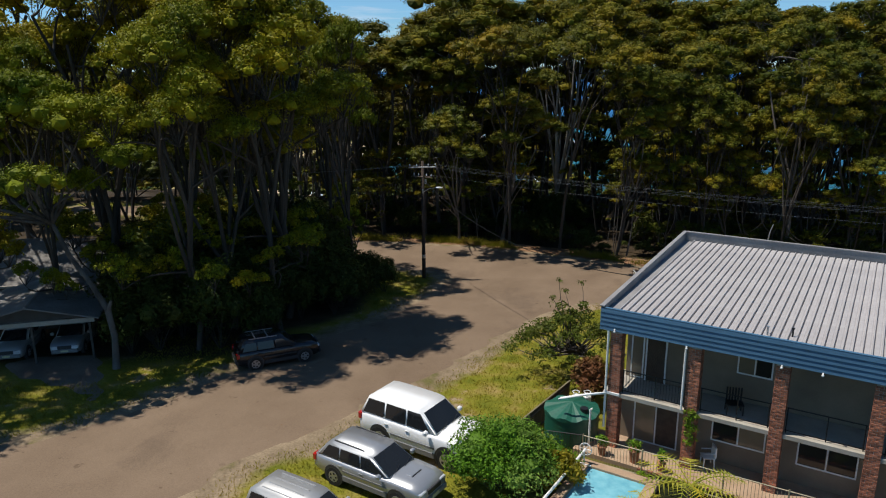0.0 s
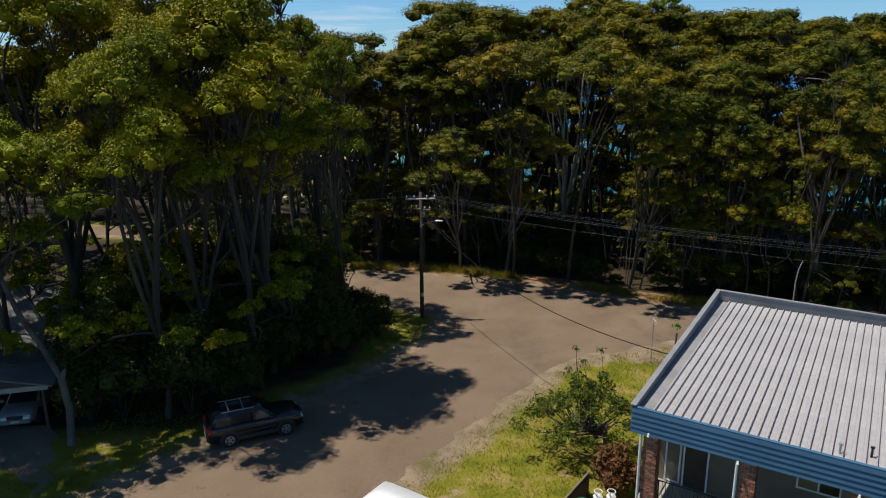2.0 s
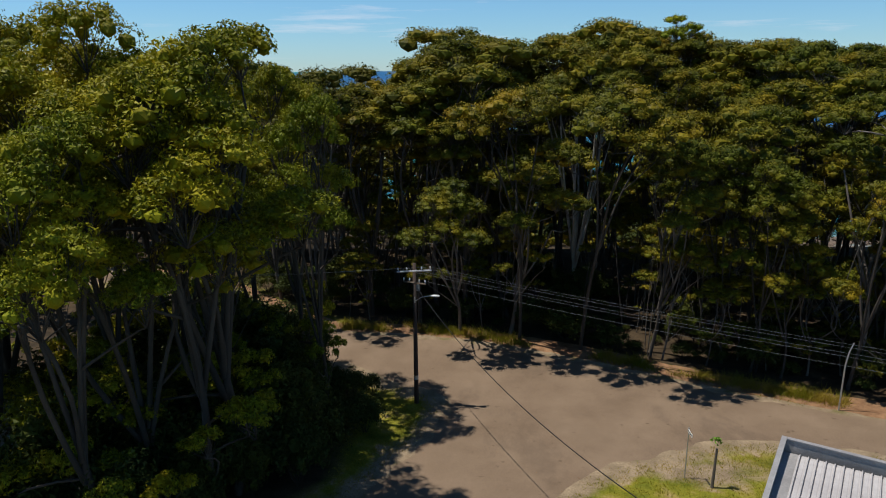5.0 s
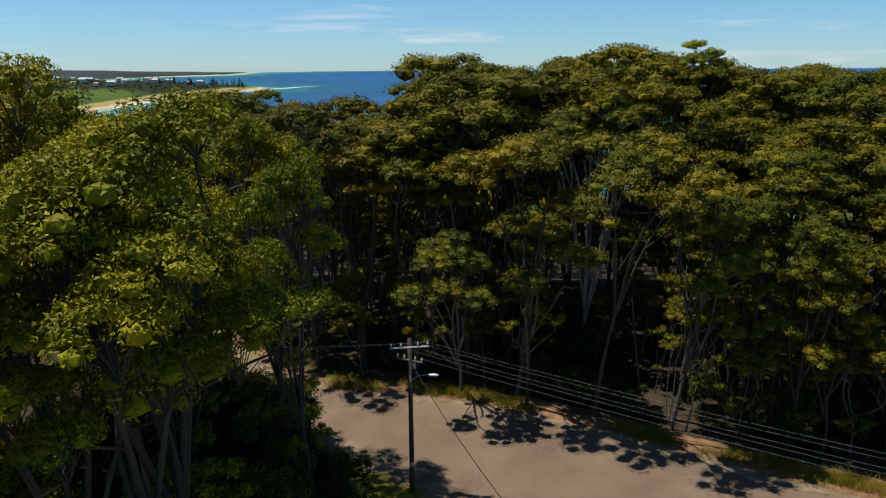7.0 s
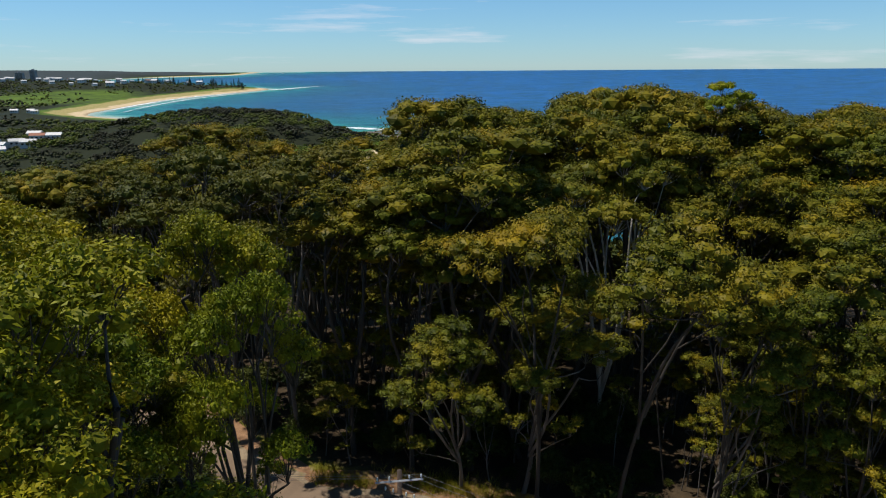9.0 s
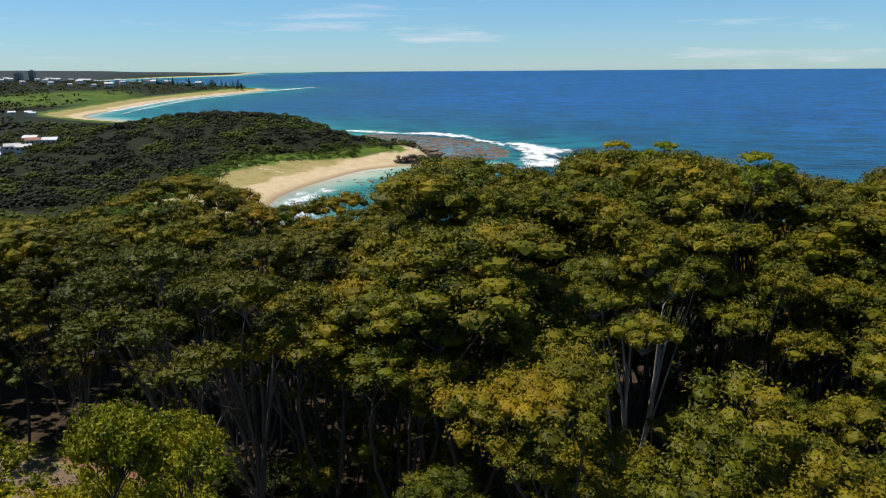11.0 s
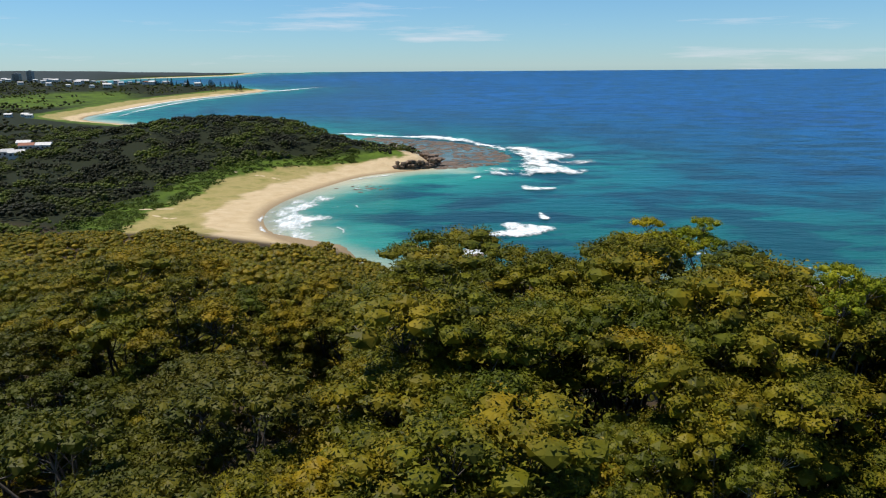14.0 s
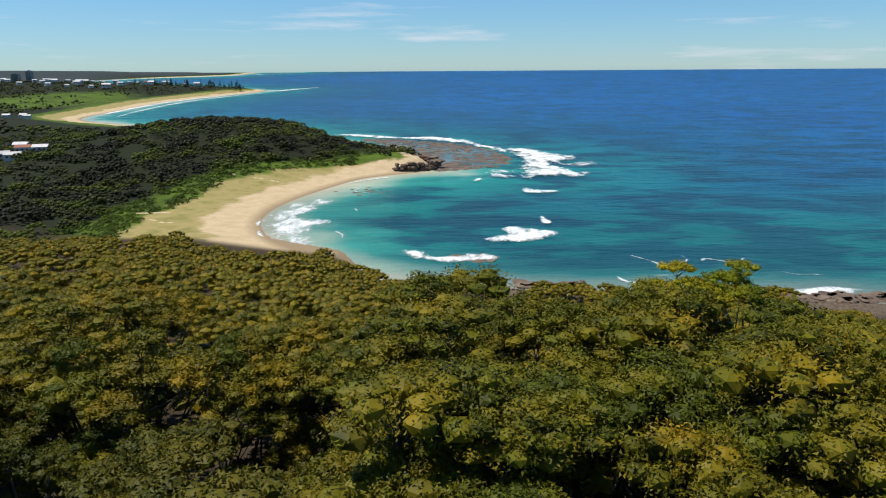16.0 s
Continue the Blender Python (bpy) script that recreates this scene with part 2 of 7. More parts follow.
def side_of(points, loop):
    """Signed distance to a closed line, positive inside."""
    p = np.asarray(points, float)
    best = np.full(len(p), 1e18)
    inside = np.zeros(len(p), bool)
    for a, b in zip(loop, np.roll(loop, -1, axis=0)):
        d = b - a
        u = np.clip(((p - a) @ d) / max(d @ d, 1e-9), 0, 1)
        best = np.minimum(best, ((p - a - u[:, None] * d) ** 2).sum(1))
        if a[1] != b[1]:
            cross = (a[1] > p[:, 1]) != (b[1] > p[:, 1])
            inside ^= cross & (p[:, 0] < (b[0] - a[0]) * (p[:, 1] - a[1]) / (b[1] - a[1]) + a[0])
    return np.sqrt(best) * np.where(inside, 1, -1)


COAST_LINE = closed_curve(COAST[:37], 3)[:-3]
COAST_LOOP = np.vstack([COAST_LINE, np.array(COAST[37:], float)])
ROAD_LOOP = closed_curve(ROAD, 4)


def smooth(a, b, v):
    u = np.clip((v - a) / (b - a), 0, 1)
    return u * u * (3 - 2 * u)


def land(x, y, d=None):
    """Height of the ground; d is the distance inland."""
    x, y = np.asarray(x, float), np.asarray(y, float)
    if d is None:
        d = side_of(np.stack([x.ravel(), y.ravel()], 1), COAST_LOOP).reshape(x.shape)
    top = np.interp(y, [-200, 24, 33, 43, 58, 75, 105], [2.2, 1.85, 1.5, 1.0, 0.0, -0.3, -0.6])
    fall = np.interp(x, [-400, -150, -60, 0, 300], [0.145, 0.15, 0.185, 0.275, 0.27])
    hill = top - fall * np.maximum(0, y - 104) - 0.04 * np.maximum(0, np.abs(x) - 60)
    shore = np.clip(d * 0.085, -9.0, 3.4) + 0.02 * np.clip(d - 60, 0, 400)
    point = 36.0 * np.exp(-(((x + 270) / 190) ** 2) - ((y - 930) / 190) ** 2) * smooth(8, 120, d)
    point += 9 * smooth(6, 26, d) * np.exp(-(((x + 40) / 60) ** 2) - ((y - 840) / 60) ** 2)
    far = 22 * smooth(80, 700, d) * smooth(1200, 2000, y) + 34 * smooth(3800, 4500, y) * smooth(60, 700, d) + 9 * smooth(20, 90, d) * smooth(2500, 2800, y) * (1 - smooth(3200, 3500, y))
    low = SEA + shore + point + far
    return np.maximum(np.where(d > -30, hill, -200.0), low) + lift(y)


def spaced(stops):
    """Grid lines: (from, step) pairs; the last gives the end."""
    out = []
    for (a, s), (b, _) in zip(stops, stops[1:]):
        n = max(1, round((b - a) / s))
        out += [a + (b - a) * k / n for k in range(n)]
    return np.array(out + [stops[-1][0]])


def sheet(name, xs, ys, height, material, values, label, category, kind="structure"):
    """A ground sheet on an uneven grid, with named values at its corners for the material."""
    gx, gy = np.meshgrid(xs, ys)
    nx, ny = len(xs), len(ys)
    z = height(gx, gy)
    me = bpy.data.meshes.new(name)
    i = np.arange(nx * ny).reshape(ny, nx)
    quads = np.stack([i[:-1, :-1], i[:-1, 1:], i[1:, 1:], i[1:, :-1]], -1).reshape(-1, 4)
    me.vertices.add(nx * ny)
    me.vertices.foreach_set("co", np.stack([gx, gy, z], -1).ravel())
    me.loops.add(quads.size)
    me.loops.foreach_set("vertex_index", quads.ravel())
    me.polygons.add(len(quads))
    me.polygons.foreach_set("loop_start", np.arange(0, quads.size, 4))
    me.polygons.foreach_set("use_smooth", np.ones(len(quads), bool))
    me.update(calc_edges=True)
    for key, fn in values.items():
        at = me.attributes.new(key, "FLOAT", "POINT")
        at.data.foreach_set("value", fn(gx, gy, z).ravel().astype(np.float32))
    me.materials.append(material)
    return tagged(new(name, me), label, category, kind=kind)


def attr(nt, name):
    a = nt.nodes.new("ShaderNodeAttribute")
    a.attribute_name = name
    return a.outputs["Fac"]


# ---- ground ----
def ground_material():
    m, nt, bs, lk = nodes_of("ground_cover")
    big, mid, fine = noise_node(nt, 0.09, 5), noise_node(nt, 0.7, 5), noise_node(nt, 9.0, 5)
    grass = ramp_node(nt, [(0.30, (0.115, 0.13, 0.012)), (0.50, (0.20, 0.19, 0.02)), (0.70, (0.30, 0.225, 0.07))], mid.outputs["Fac"]).outputs["Color"]
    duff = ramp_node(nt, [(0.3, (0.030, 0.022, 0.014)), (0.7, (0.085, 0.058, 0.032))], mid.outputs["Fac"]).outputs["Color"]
    sand = ramp_node(nt, [(0.3, (0.55, 0.41, 0.24)), (0.7, (0.66, 0.52, 0.33))], big.outputs["Fac"]).outputs["Color"]
    dune = ramp_node(nt, [(0.34, (0.25, 0.23, 0.075)), (0.50, (0.39, 0.315, 0.13)), (0.62, (0.29, 0.255, 0.085)), (0.72, (0.12, 0.17, 0.03))], noise_node(nt, 0.045, 7, 0.65).outputs["Fac"]).outputs["Color"]
    scrub = ramp_node(nt, [(0.38, (0.050, 0.082, 0.012)), (0.62, (0.110, 0.175, 0.018))], noise_node(nt, 0.03, 6, 0.65).outputs["Fac"]).outputs["Color"]
    wob = math_node(nt, "MULTIPLY", math_node(nt, "SUBTRACT", noise_node(nt, 0.03, 6, 0.6).outputs["Fac"], 0.5), 56.0)
    d = math_node(nt, "ADD", attr(nt, "inland"), wob)
    wet = math_node(nt, "DIVIDE", math_node(nt, "SUBTRACT", attr(nt, "inland"), 2.0), 10.0, True)
    sand = mix_node(nt, wet, (0.34, 0.25, 0.15), sand)
    c = mix_node(nt, math_node(nt, "DIVIDE", math_node(nt, "SUBTRACT", d, 34.0), 8.0, True), sand, dune)
    c = mix_node(nt, math_node(nt, "DIVIDE", math_node(nt, "SUBTRACT", d, attr(nt, "sandy")), 8.0, True), c, scrub)
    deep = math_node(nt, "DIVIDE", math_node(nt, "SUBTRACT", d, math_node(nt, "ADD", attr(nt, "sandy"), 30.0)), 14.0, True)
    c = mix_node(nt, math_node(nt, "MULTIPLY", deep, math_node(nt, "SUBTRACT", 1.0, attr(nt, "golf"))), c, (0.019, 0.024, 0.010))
    c = mix_node(nt, attr(nt, "stony"), c, ramp_node(nt, [(0.35, (0.07, 0.052, 0.04)), (0.65, (0.20, 0.15, 0.105))], mid.outputs["Fac"]).outputs["Color"])
    # far land mixed to blue-grey: aerial haze painted into the ground colour
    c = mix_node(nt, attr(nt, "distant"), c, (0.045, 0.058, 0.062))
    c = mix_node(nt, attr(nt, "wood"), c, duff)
    bare = math_node(nt, "DIVIDE", math_node(nt, "SUBTRACT", noise_node(nt, 0.35, 6, 0.7).outputs["Fac"], 0.60), 0.06, True)
    grass = mix_node(nt, bare, grass, (0.33, 0.25, 0.16))
    dirt = math_node(nt, "MULTIPLY", math_node(nt, "SUBTRACT", math_node(nt, "ADD", attr(nt, "kerbside"), mid.outputs["Fac"]), 0.72), 3.0, True)
    grass = mix_node(nt, dirt, grass, ramp_node(nt, [(0.3, (0.17, 0.125, 0.08)), (0.7, (0.34, 0.26, 0.17))], mid.outputs["Fac"]).outputs["Color"])
    c = mix_node(nt, attr(nt, "verge"), c, grass)
    sp = ramp_node(nt, [(0.25, (0.62, 0.62, 0.62)), (0.7, (1.05, 1.05, 1.05))], fine.outputs["Fac"]).outputs["Color"]
    lk.new(mix_node(nt, 1.0, c, sp, "MULTIPLY"), bs.inputs["Base Color"])
    bs.inputs["Roughness"].default_value = 0.95
    bs.inputs["Specular IOR Level"].default_value = 0.15
    lk.new(bump_node(nt, fine.outputs["Fac"], 0.6, 0.06), bs.inputs["Normal"])
    return m


def inland(x, y, z):
    return side_of(np.stack([x.ravel(), y.ravel()], 1), COAST_LOOP).reshape(x.shape)


def verge(x, y, z):
    """Mown grass beside the road, on the near side and round the pole."""
    d = side_of(np.stack([x.ravel(), y.ravel()], 1), ROAD_LOOP).reshape(x.shape)
    near = smooth(-14, -7, d) * (1 - smooth(58, 66, y + 0.55 * x))
    far = smooth(-2.6, -1.2, d)
    woods = smooth(-9, -12, x) * smooth(39, 41, y) + smooth(-5.4, -6.4, x) * smooth(45, 47, y)
    return np.clip(np.maximum(near * (1 - np.clip(woods, 0, 1)), far), 0, 1)


def kerbside(x, y, z):
    """Worn earth along the road's edge, and the bare patch by the street sign."""
    d = side_of(np.stack([x.ravel(), y.ravel()], 1), ROAD_LOOP).reshape(x.shape)
    return np.maximum(0.62 * smooth(-2.0, -0.1, d), 0.75 * np.exp(-(((x - 14.5) / 3.5) ** 2) - ((y - 50.0) / 1.7) ** 2))


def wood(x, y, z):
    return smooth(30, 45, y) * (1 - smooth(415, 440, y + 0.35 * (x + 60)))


def sandy(x, y, z):
    return np.interp(y, [380, 430, 480, 540, 600, 680, 740, 800, 1500, 1600, 2500, 2860, 2900], [50, 84, 88, 80, 68, 78, 72, 34, 30, 90, 120, 60, 35])


GX = spaced([(-5900, 420), (-1600, 60), (-700, 20), (-260, 8), (-70, 2.5), (-34, 0.8), (34, 2.5), (80, 9), (320, 60), (1500, 60)])
GY = spaced([(-200, 40), (-20, 5), (15, 0.8), (80, 2.5), (130, 8), (420, 8), (860, 16), (1500, 40), (3000, 60), (4690, 60)])
# the distant value marks where the painted haze tint falls
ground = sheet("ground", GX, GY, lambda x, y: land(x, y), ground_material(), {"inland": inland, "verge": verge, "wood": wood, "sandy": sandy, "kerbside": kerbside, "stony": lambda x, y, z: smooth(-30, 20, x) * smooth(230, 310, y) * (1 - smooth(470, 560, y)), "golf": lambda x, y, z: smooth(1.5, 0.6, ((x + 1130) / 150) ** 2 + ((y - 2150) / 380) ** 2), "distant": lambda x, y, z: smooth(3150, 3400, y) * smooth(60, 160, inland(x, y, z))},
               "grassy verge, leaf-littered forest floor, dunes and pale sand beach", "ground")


# ---- sea ----
def sea_material():
    m, nt, bs, lk = nodes_of("sea_water")
    wob = math_node(nt, "MULTIPLY", math_node(nt, "SUBTRACT", noise_node(nt, 0.009, 6, 0.6, squash=(1, 1.6, 1)).outputs["Fac"], 0.5), 150.0)
    d = math_node(nt, "ADD", attr(nt, "offshore"), math_node(nt, "MULTIPLY", wob, math_node(nt, "DIVIDE", attr(nt, "offshore"), 60.0, True)))
    c = ramp_node(nt, [(0.0, (0.42, 0.40, 0.30)), (0.018, (0.30, 0.40, 0.32)), (0.045, (0.035, 0.26, 0.225)), (0.10, (0.007, 0.200, 0.178)), (0.20, (0.004, 0.140, 0.160)), (0.42, (0.002, 0.078, 0.190)), (1.0, (0.001, 0.086, 0.310))],
                  math_node(nt, "DIVIDE", d, 900.0, True)).outputs["Color"]
    reef = math_node(nt, "DIVIDE", math_node(nt, "SUBTRACT", noise_node(nt, 0.013, 7, 0.62, squash=(1, 1.9, 1)).outputs["Fac"], 0.455), 0.10, True)
    reef = math_node(nt, "MULTIPLY", reef, math_node(nt, "DIVIDE", math_node(nt, "SUBTRACT", attr(nt, "offshore"), 34.0), 50.0, True))
    reef = math_node(nt, "MULTIPLY", math_node(nt, "ADD", reef, math_node(nt, "MULTIPLY", attr(nt, "rocky"), 0.60), True), 0.82)
    c = mix_node(nt, reef, c, (0.003, 0.036, 0.075))
    c = mix_node(nt, math_node(nt, "MULTIPLY", attr(nt, "shelf"), 0.85), c, ramp_node(nt, [(0.40, (0.060, 0.075, 0.080)), (0.60, (0.13, 0.19, 0.22))], noise_node(nt, 0.05, 6, 0.65, squash=(1, 1.6, 1)).outputs["Fac"]).outputs["Color"])
    band = ramp_node(nt, [(0.35, (0.75, 0.78, 0.8)), (0.65, (1.2, 1.15, 1.1))], noise_node(nt, 0.004, 5, 0.6, squash=(0.5, 2.4, 1)).outputs["Fac"]).outputs["Color"]
    c = mix_node(nt, 1.0, c, band, "MULTIPLY")
    lk.new(c, bs.inputs["Base Color"])
    bs.inputs["Roughness"].default_value = 0.32
    bs.inputs["Specular IOR Level"].default_value = 0.13
    swell = noise_node(nt, 0.06, 6, 0.6, squash=(0.6, 1.7, 1))
    chop = noise_node(nt, 0.5, 4, 0.6)
    h = math_node(nt, "ADD", math_node(nt, "MULTIPLY", swell.outputs["Fac"], 3.0), math_node(nt, "MULTIPLY", chop.outputs["Fac"], 0.35))
    lk.new(bump_node(nt, h, 0.8, 1.0), bs.inputs["Normal"])
    return m


PLATFORM = closed_curve([(-12, 806), (9, 795), (49, 813), (80, 866), (72, 950), (45, 1020), (0, 1075), (-60, 1115), (-120, 1130), (-60, 1000), (-20, 900)], 3)
SX = spaced([(-5900, 300), (-1500, 60), (-300, 8), (280, 30), (700, 120), (6200, 400)])
SY = spaced([(140, 40), (340, 8), (900, 16), (1500, 50), (4720, 50)])
sheet("water", SX, SY, lambda x, y: SEA + lift(y) + 0 * x, sea_material(), {"offshore": lambda x, y, z: np.maximum(0, -inland(x, y, z)), "shelf": lambda x, y, z: smooth(-6, 14, side_of(np.stack([x.ravel(), y.ravel()], 1), PLATFORM).reshape(x.shape)), "rocky": lambda x, y, z: smooth(-60, 25, x) * (1 - smooth(470, 600, y))},
      "blue ocean turning turquoise over the shallows of a bay", "sea")


# ---- surf ----
def foam_material():
    m, nt, bs, lk = nodes_of("sea_foam")
    n = noise_node(nt, 0.085, 10, 0.74, squash=(1, 0.55, 1))
    a = math_node(nt, "MULTIPLY", math_node(nt, "SUBTRACT", n.outputs["Fac"], 0.5), 5.2)
    a = math_node(nt, "ADD", a, math_node(nt, "SUBTRACT", math_node(nt, "MULTIPLY", attr(nt, "solid"), 1.75), 0.85))
    a = math_node(nt, "MULTIPLY", a, 1.1, True)
    lk.new(ramp_node(nt, [(0.35, (0.56, 0.64, 0.66)), (0.58, (0.82, 0.84, 0.85))], noise_node(nt, 0.22, 6, 0.7).outputs["Fac"]).outputs["Color"], bs.inputs["Base Color"])
    bs.inputs["Roughness"].default_value = 0.85
    lk.new(a, bs.inputs["Alpha"])
    lk.new(bump_node(nt, n.outputs["Fac"], 0.6, 0.8), bs.inputs["Normal"])
    return m


M_FOAM = foam_material()


def open_curve(pts, steps):
    p = [np.array(q, float) for q in pts]
    p = [2 * p[0] - p[1]] + p + [2 * p[-1] - p[-2]]
    out = []
    for k in range(1, len(p) - 2):
        for s in range(steps):
            u = s / steps
            p0, p1, p2, p3 = p[k - 1:k + 3]
            out.append(0.5 * (2 * p1 + (p2 - p0) * u + (2 * p0 - 5 * p1 + 4 * p2 - p3) * u * u + (3 * p1 - p0 - 3 * p2 + p3) * u ** 3))
    return np.array(out + [p[-2]])


def surf(line, widths, strength, height, label, rise=0.35, steps=8):
    """A band of broken water along a line; widths to its two sides, thinning out to ragged edges."""
    c = open_curve(line, steps)
    n = len(c)
    w = np.interp(np.linspace(0, 1, n), np.linspace(0, 1, len(widths)), widths)
    d = np.gradient(c, axis=0)
    d /= np.linalg.norm(d, axis=1)[:, None]
    nor = np.stack([-d[:, 1], d[:, 0]], 1)
    across = np.linspace(-1, 1, 9)
    verts, solid = [], []
    for k in range(n):
        end = min(1.0, 4 * min(k, n - 1 - k) / (n - 1) + 0.05)
        for a in across:
            p = c[k] + nor[k] * w[k] * a
            body = max(0.0, 1 - abs(a)) ** 0.8
            verts.append((p[0], p[1], SEA + float(lift(p[1])) + rise + height * body * end))
            solid.append(strength * body * end ** 0.5 + (1 - strength) * 0.2 * body)
    m = len(across)
    faces = [(k * m + j, k * m + j + 1, (k + 1) * m + j + 1, (k + 1) * m + j) for k in range(n - 1) for j in range(m - 1)]
    ob = mesh_part("breaking_wave", verts, faces, M_FOAM, smooth=True)
    at = ob.data.attributes.new("solid", "FLOAT", "POINT")
    at.data.foreach_set("value", np.array(solid, np.float32))
    return tagged(ob, label, "wave", "breaking waves", "stuff")


def shifted(line, by):
    c = np.array(line, float)
    d = np.gradient(c, axis=0)
    d /= np.linalg.norm(d, axis=1)[:, None]
    return c + np.stack([d[:, 1], -d[:, 0]], 1) * by




def foam_patch(loop, edge, strength, height, label, step=3.0, rise=0.3):
    """A sheet of broken water inside a rounded outline, thinning out towards its edge."""
    from mathutils.geometry import delaunay_2d_cdt
    line = closed_curve(loop, 4)
    lo, hi = line.min(0), line.max(0)
    gx, gy = np.meshgrid(np.arange(lo[0], hi[0], step), np.arange(lo[1], hi[1], step))
    inner = np.stack([gx.ravel(), gy.ravel()], 1)
    inner = inner[side_of(inner, line) > step * 0.4]
    n = len(line)
    v, _, f, *_ = delaunay_2d_cdt([Vector(p) for p in np.vstack([line, inner])], [(k, (k + 1) % n) for k in range(n)], [], 1, 1e-4)
    xy = np.array([tuple(p) for p in v])
    body = np.clip(np.abs(side_of(xy, line)) / edge, 0, 1) ** 0.7
    bumps = np.array([noise.noise((p[0] * 0.12, p[1] * 0.07, 2)) for p in xy])
    z = SEA + rise + height * body * (0.7 + 0.6 * bumps)
    ob = mesh_part("breaking_wave", np.column_stack([xy, z]), [tuple(t) for t in f], M_FOAM, smooth=True)
    at = ob.data.attributes.new("solid", "FLOAT", "POINT")
    at.data.foreach_set("value", (strength * body).astype(np.float32))
    return tagged(ob, label, "wave", "breaking waves", "stuff")


# outer reef
foam_patch([(-185, 1196), (-131, 1212), (-62, 1160), (-9, 1166), (40, 1110), (70, 1035), (95, 980), (86, 895), (66, 958), (37, 1026), (-2, 1080), (-52, 1115), (-115, 1142)], 22, 0.98, 1.0, "long white breaker over a rock platform", 5.0, 0.5)
foam_patch([(76, 999), (121, 996), (148, 936), (175, 890), (136, 846), (138, 812), (160, 767), (127, 728), (112, 742), (79, 732), (74, 790), (88, 856), (77, 922)], 26, 1.0, 1.6, "white breaker heaped over a reef", 4.0, 0.6)
foam_patch([(130, 846), (180, 866), (178, 832), (140, 812)], 14, 0.62, 0.3, "pale aerated water behind a breaker", 4.0)
foam_patch([(40, 742), (46, 804), (68, 814), (82, 790), (74, 740)], 16, 0.62, 0.3, "thin foam washing over a reef", 4.0)
foam_patch([(28, 728), (39, 746), (42, 733), (34, 721)], 4, 0.9, 0.5, "small white breaker at a reef's edge", 2.0)
# breakers in the bay
foam_patch([(70, 676), (78, 690), (85, 675), (104, 670), (100, 658), (79, 656), (69, 662)], 4, 0.97, 0.8, "small white breaker beside a reef", 2.0)
foam_patch([(71, 560), (75, 563), (80, 543), (76, 534), (70, 540)], 3, 0.97, 0.7, "small patch of white water", 1.5)
foam_patch([(22, 492), (38, 508), (36, 523), (51, 530), (64, 526), (79, 513), (75, 499), (63, 487), (50, 483), (32, 484)], 9, 0.97, 0.9, "white breaker in the bay", 2.0)
foam_patch([(-32, 476), (-23, 472), (-9, 464), (-6, 456), (7, 456), (20, 462), (34, 455), (35, 446), (26, 441), (14, 437), (0, 435), (-14, 445), (-20, 449)], 7, 0.86, 0.35, "white breaker round a flat rock", 1.6)
# wash over the sand
foam_patch([(-88, 704), (-104, 645), (-128, 609), (-135, 564), (-128, 526), (-113, 484), (-97, 459), (-77, 434), (-60, 416), (-49, 408), (-52, 428), (-68, 466), (-80, 505), (-76, 548), (-94, 577), (-82, 626), (-92, 650)], 20, 0.84, 0.1, "broad milky wash on a sandy beach", 3.0, 0.25)
surf([(-133, 560), (-127, 528), (-112, 486), (-96, 461), (-76, 436), (-59, 418), (-49, 409)], [2, 4, 4, 5, 6, 6, 4], 0.85, 0.2, "white edge of the swash on a beach")
surf([(-112, 600), (-108, 560), (-100, 520), (-90, 488)], [3, 6, 6, 3], 0.62, 0.2, "second white line of the swash")
surf([(-94, 712), (-69, 738), (-43, 758)], [2, 5, 3], 0.8, 0.2, "white swash below a headland")
surf([(-84, 697), (-76, 686), (-76, 670), (-49, 654)], [2, 4, 3, 2], 0.75, 0.2, "white water round small rocks")
surf([(-90, 580), (-70, 596), (-62, 570)], [1.2, 2.2, 1], 0.6, 0.1, "thin trail of foam in the bay")
surf([(-74, 520), (-66, 508), (-64, 494)], [1, 2, 1], 0.6, 0.1, "thin trail of foam in the bay")
# along the rocky shore
surf([(106, 457), (112, 449), (118, 440), (121, 433), (118, 424)], [0.8, 1.2, 1.6, 2.2, 1.5], 0.72, 0.1, "trailing foam off a rocky shore")
surf([(140, 451), (140, 441), (133, 431), (132, 421)], [1.4, 2.2, 2.0, 2.0], 0.80, 0.1, "trailing foam off a rocky shore")
surf([(145, 433), (151, 443), (159, 438), (168, 433), (173, 443), (182, 442)], [2.0, 1.6, 1.2, 1.4, 1.4, 1.0], 0.74, 0.1, "trailing foam off a rocky shore")
surf([(92, 412), (95, 400), (106, 398)], [2.4, 4.0, 3.0], 0.92, 0.4, "white water breaking on a rock")
surf([(110, 411), (123, 412), (131, 418)], [1, 1.4, 1], 0.7, 0.1, "trailing foam off a rocky shore")
surf([(181, 420), (187, 412), (197, 411), (208, 409)], [1, 1.6, 1.4, 0.8], 0.72, 0.1, "trailing foam off a rocky shore")
foam_patch([(162, 380), (177, 388), (193, 392), (212, 384), (202, 378), (182, 366), (176, 374)], 4, 0.86, 0.4, "white water along a rocky shore", 2.0)
surf([(72, 377), (90, 380), (100, 386)], [2, 4, 3], 0.85, 0.3, "white water along a rocky shore")
surf([(212, 381), (250, 378), (300, 372)], [4, 7, 5], 0.8, 0.4, "white water along a rocky shore")
surf(shifted(COAST[25:30], 12), [14, 20, 24, 26, 40], 0.95, 0.3, "white surf along a distant beach", 1.0)
surf(shifted(COAST[25:30], 62), [6, 16, 22, 20, 30], 0.8, 0.3, "second line of surf along a distant beach", 1.0)
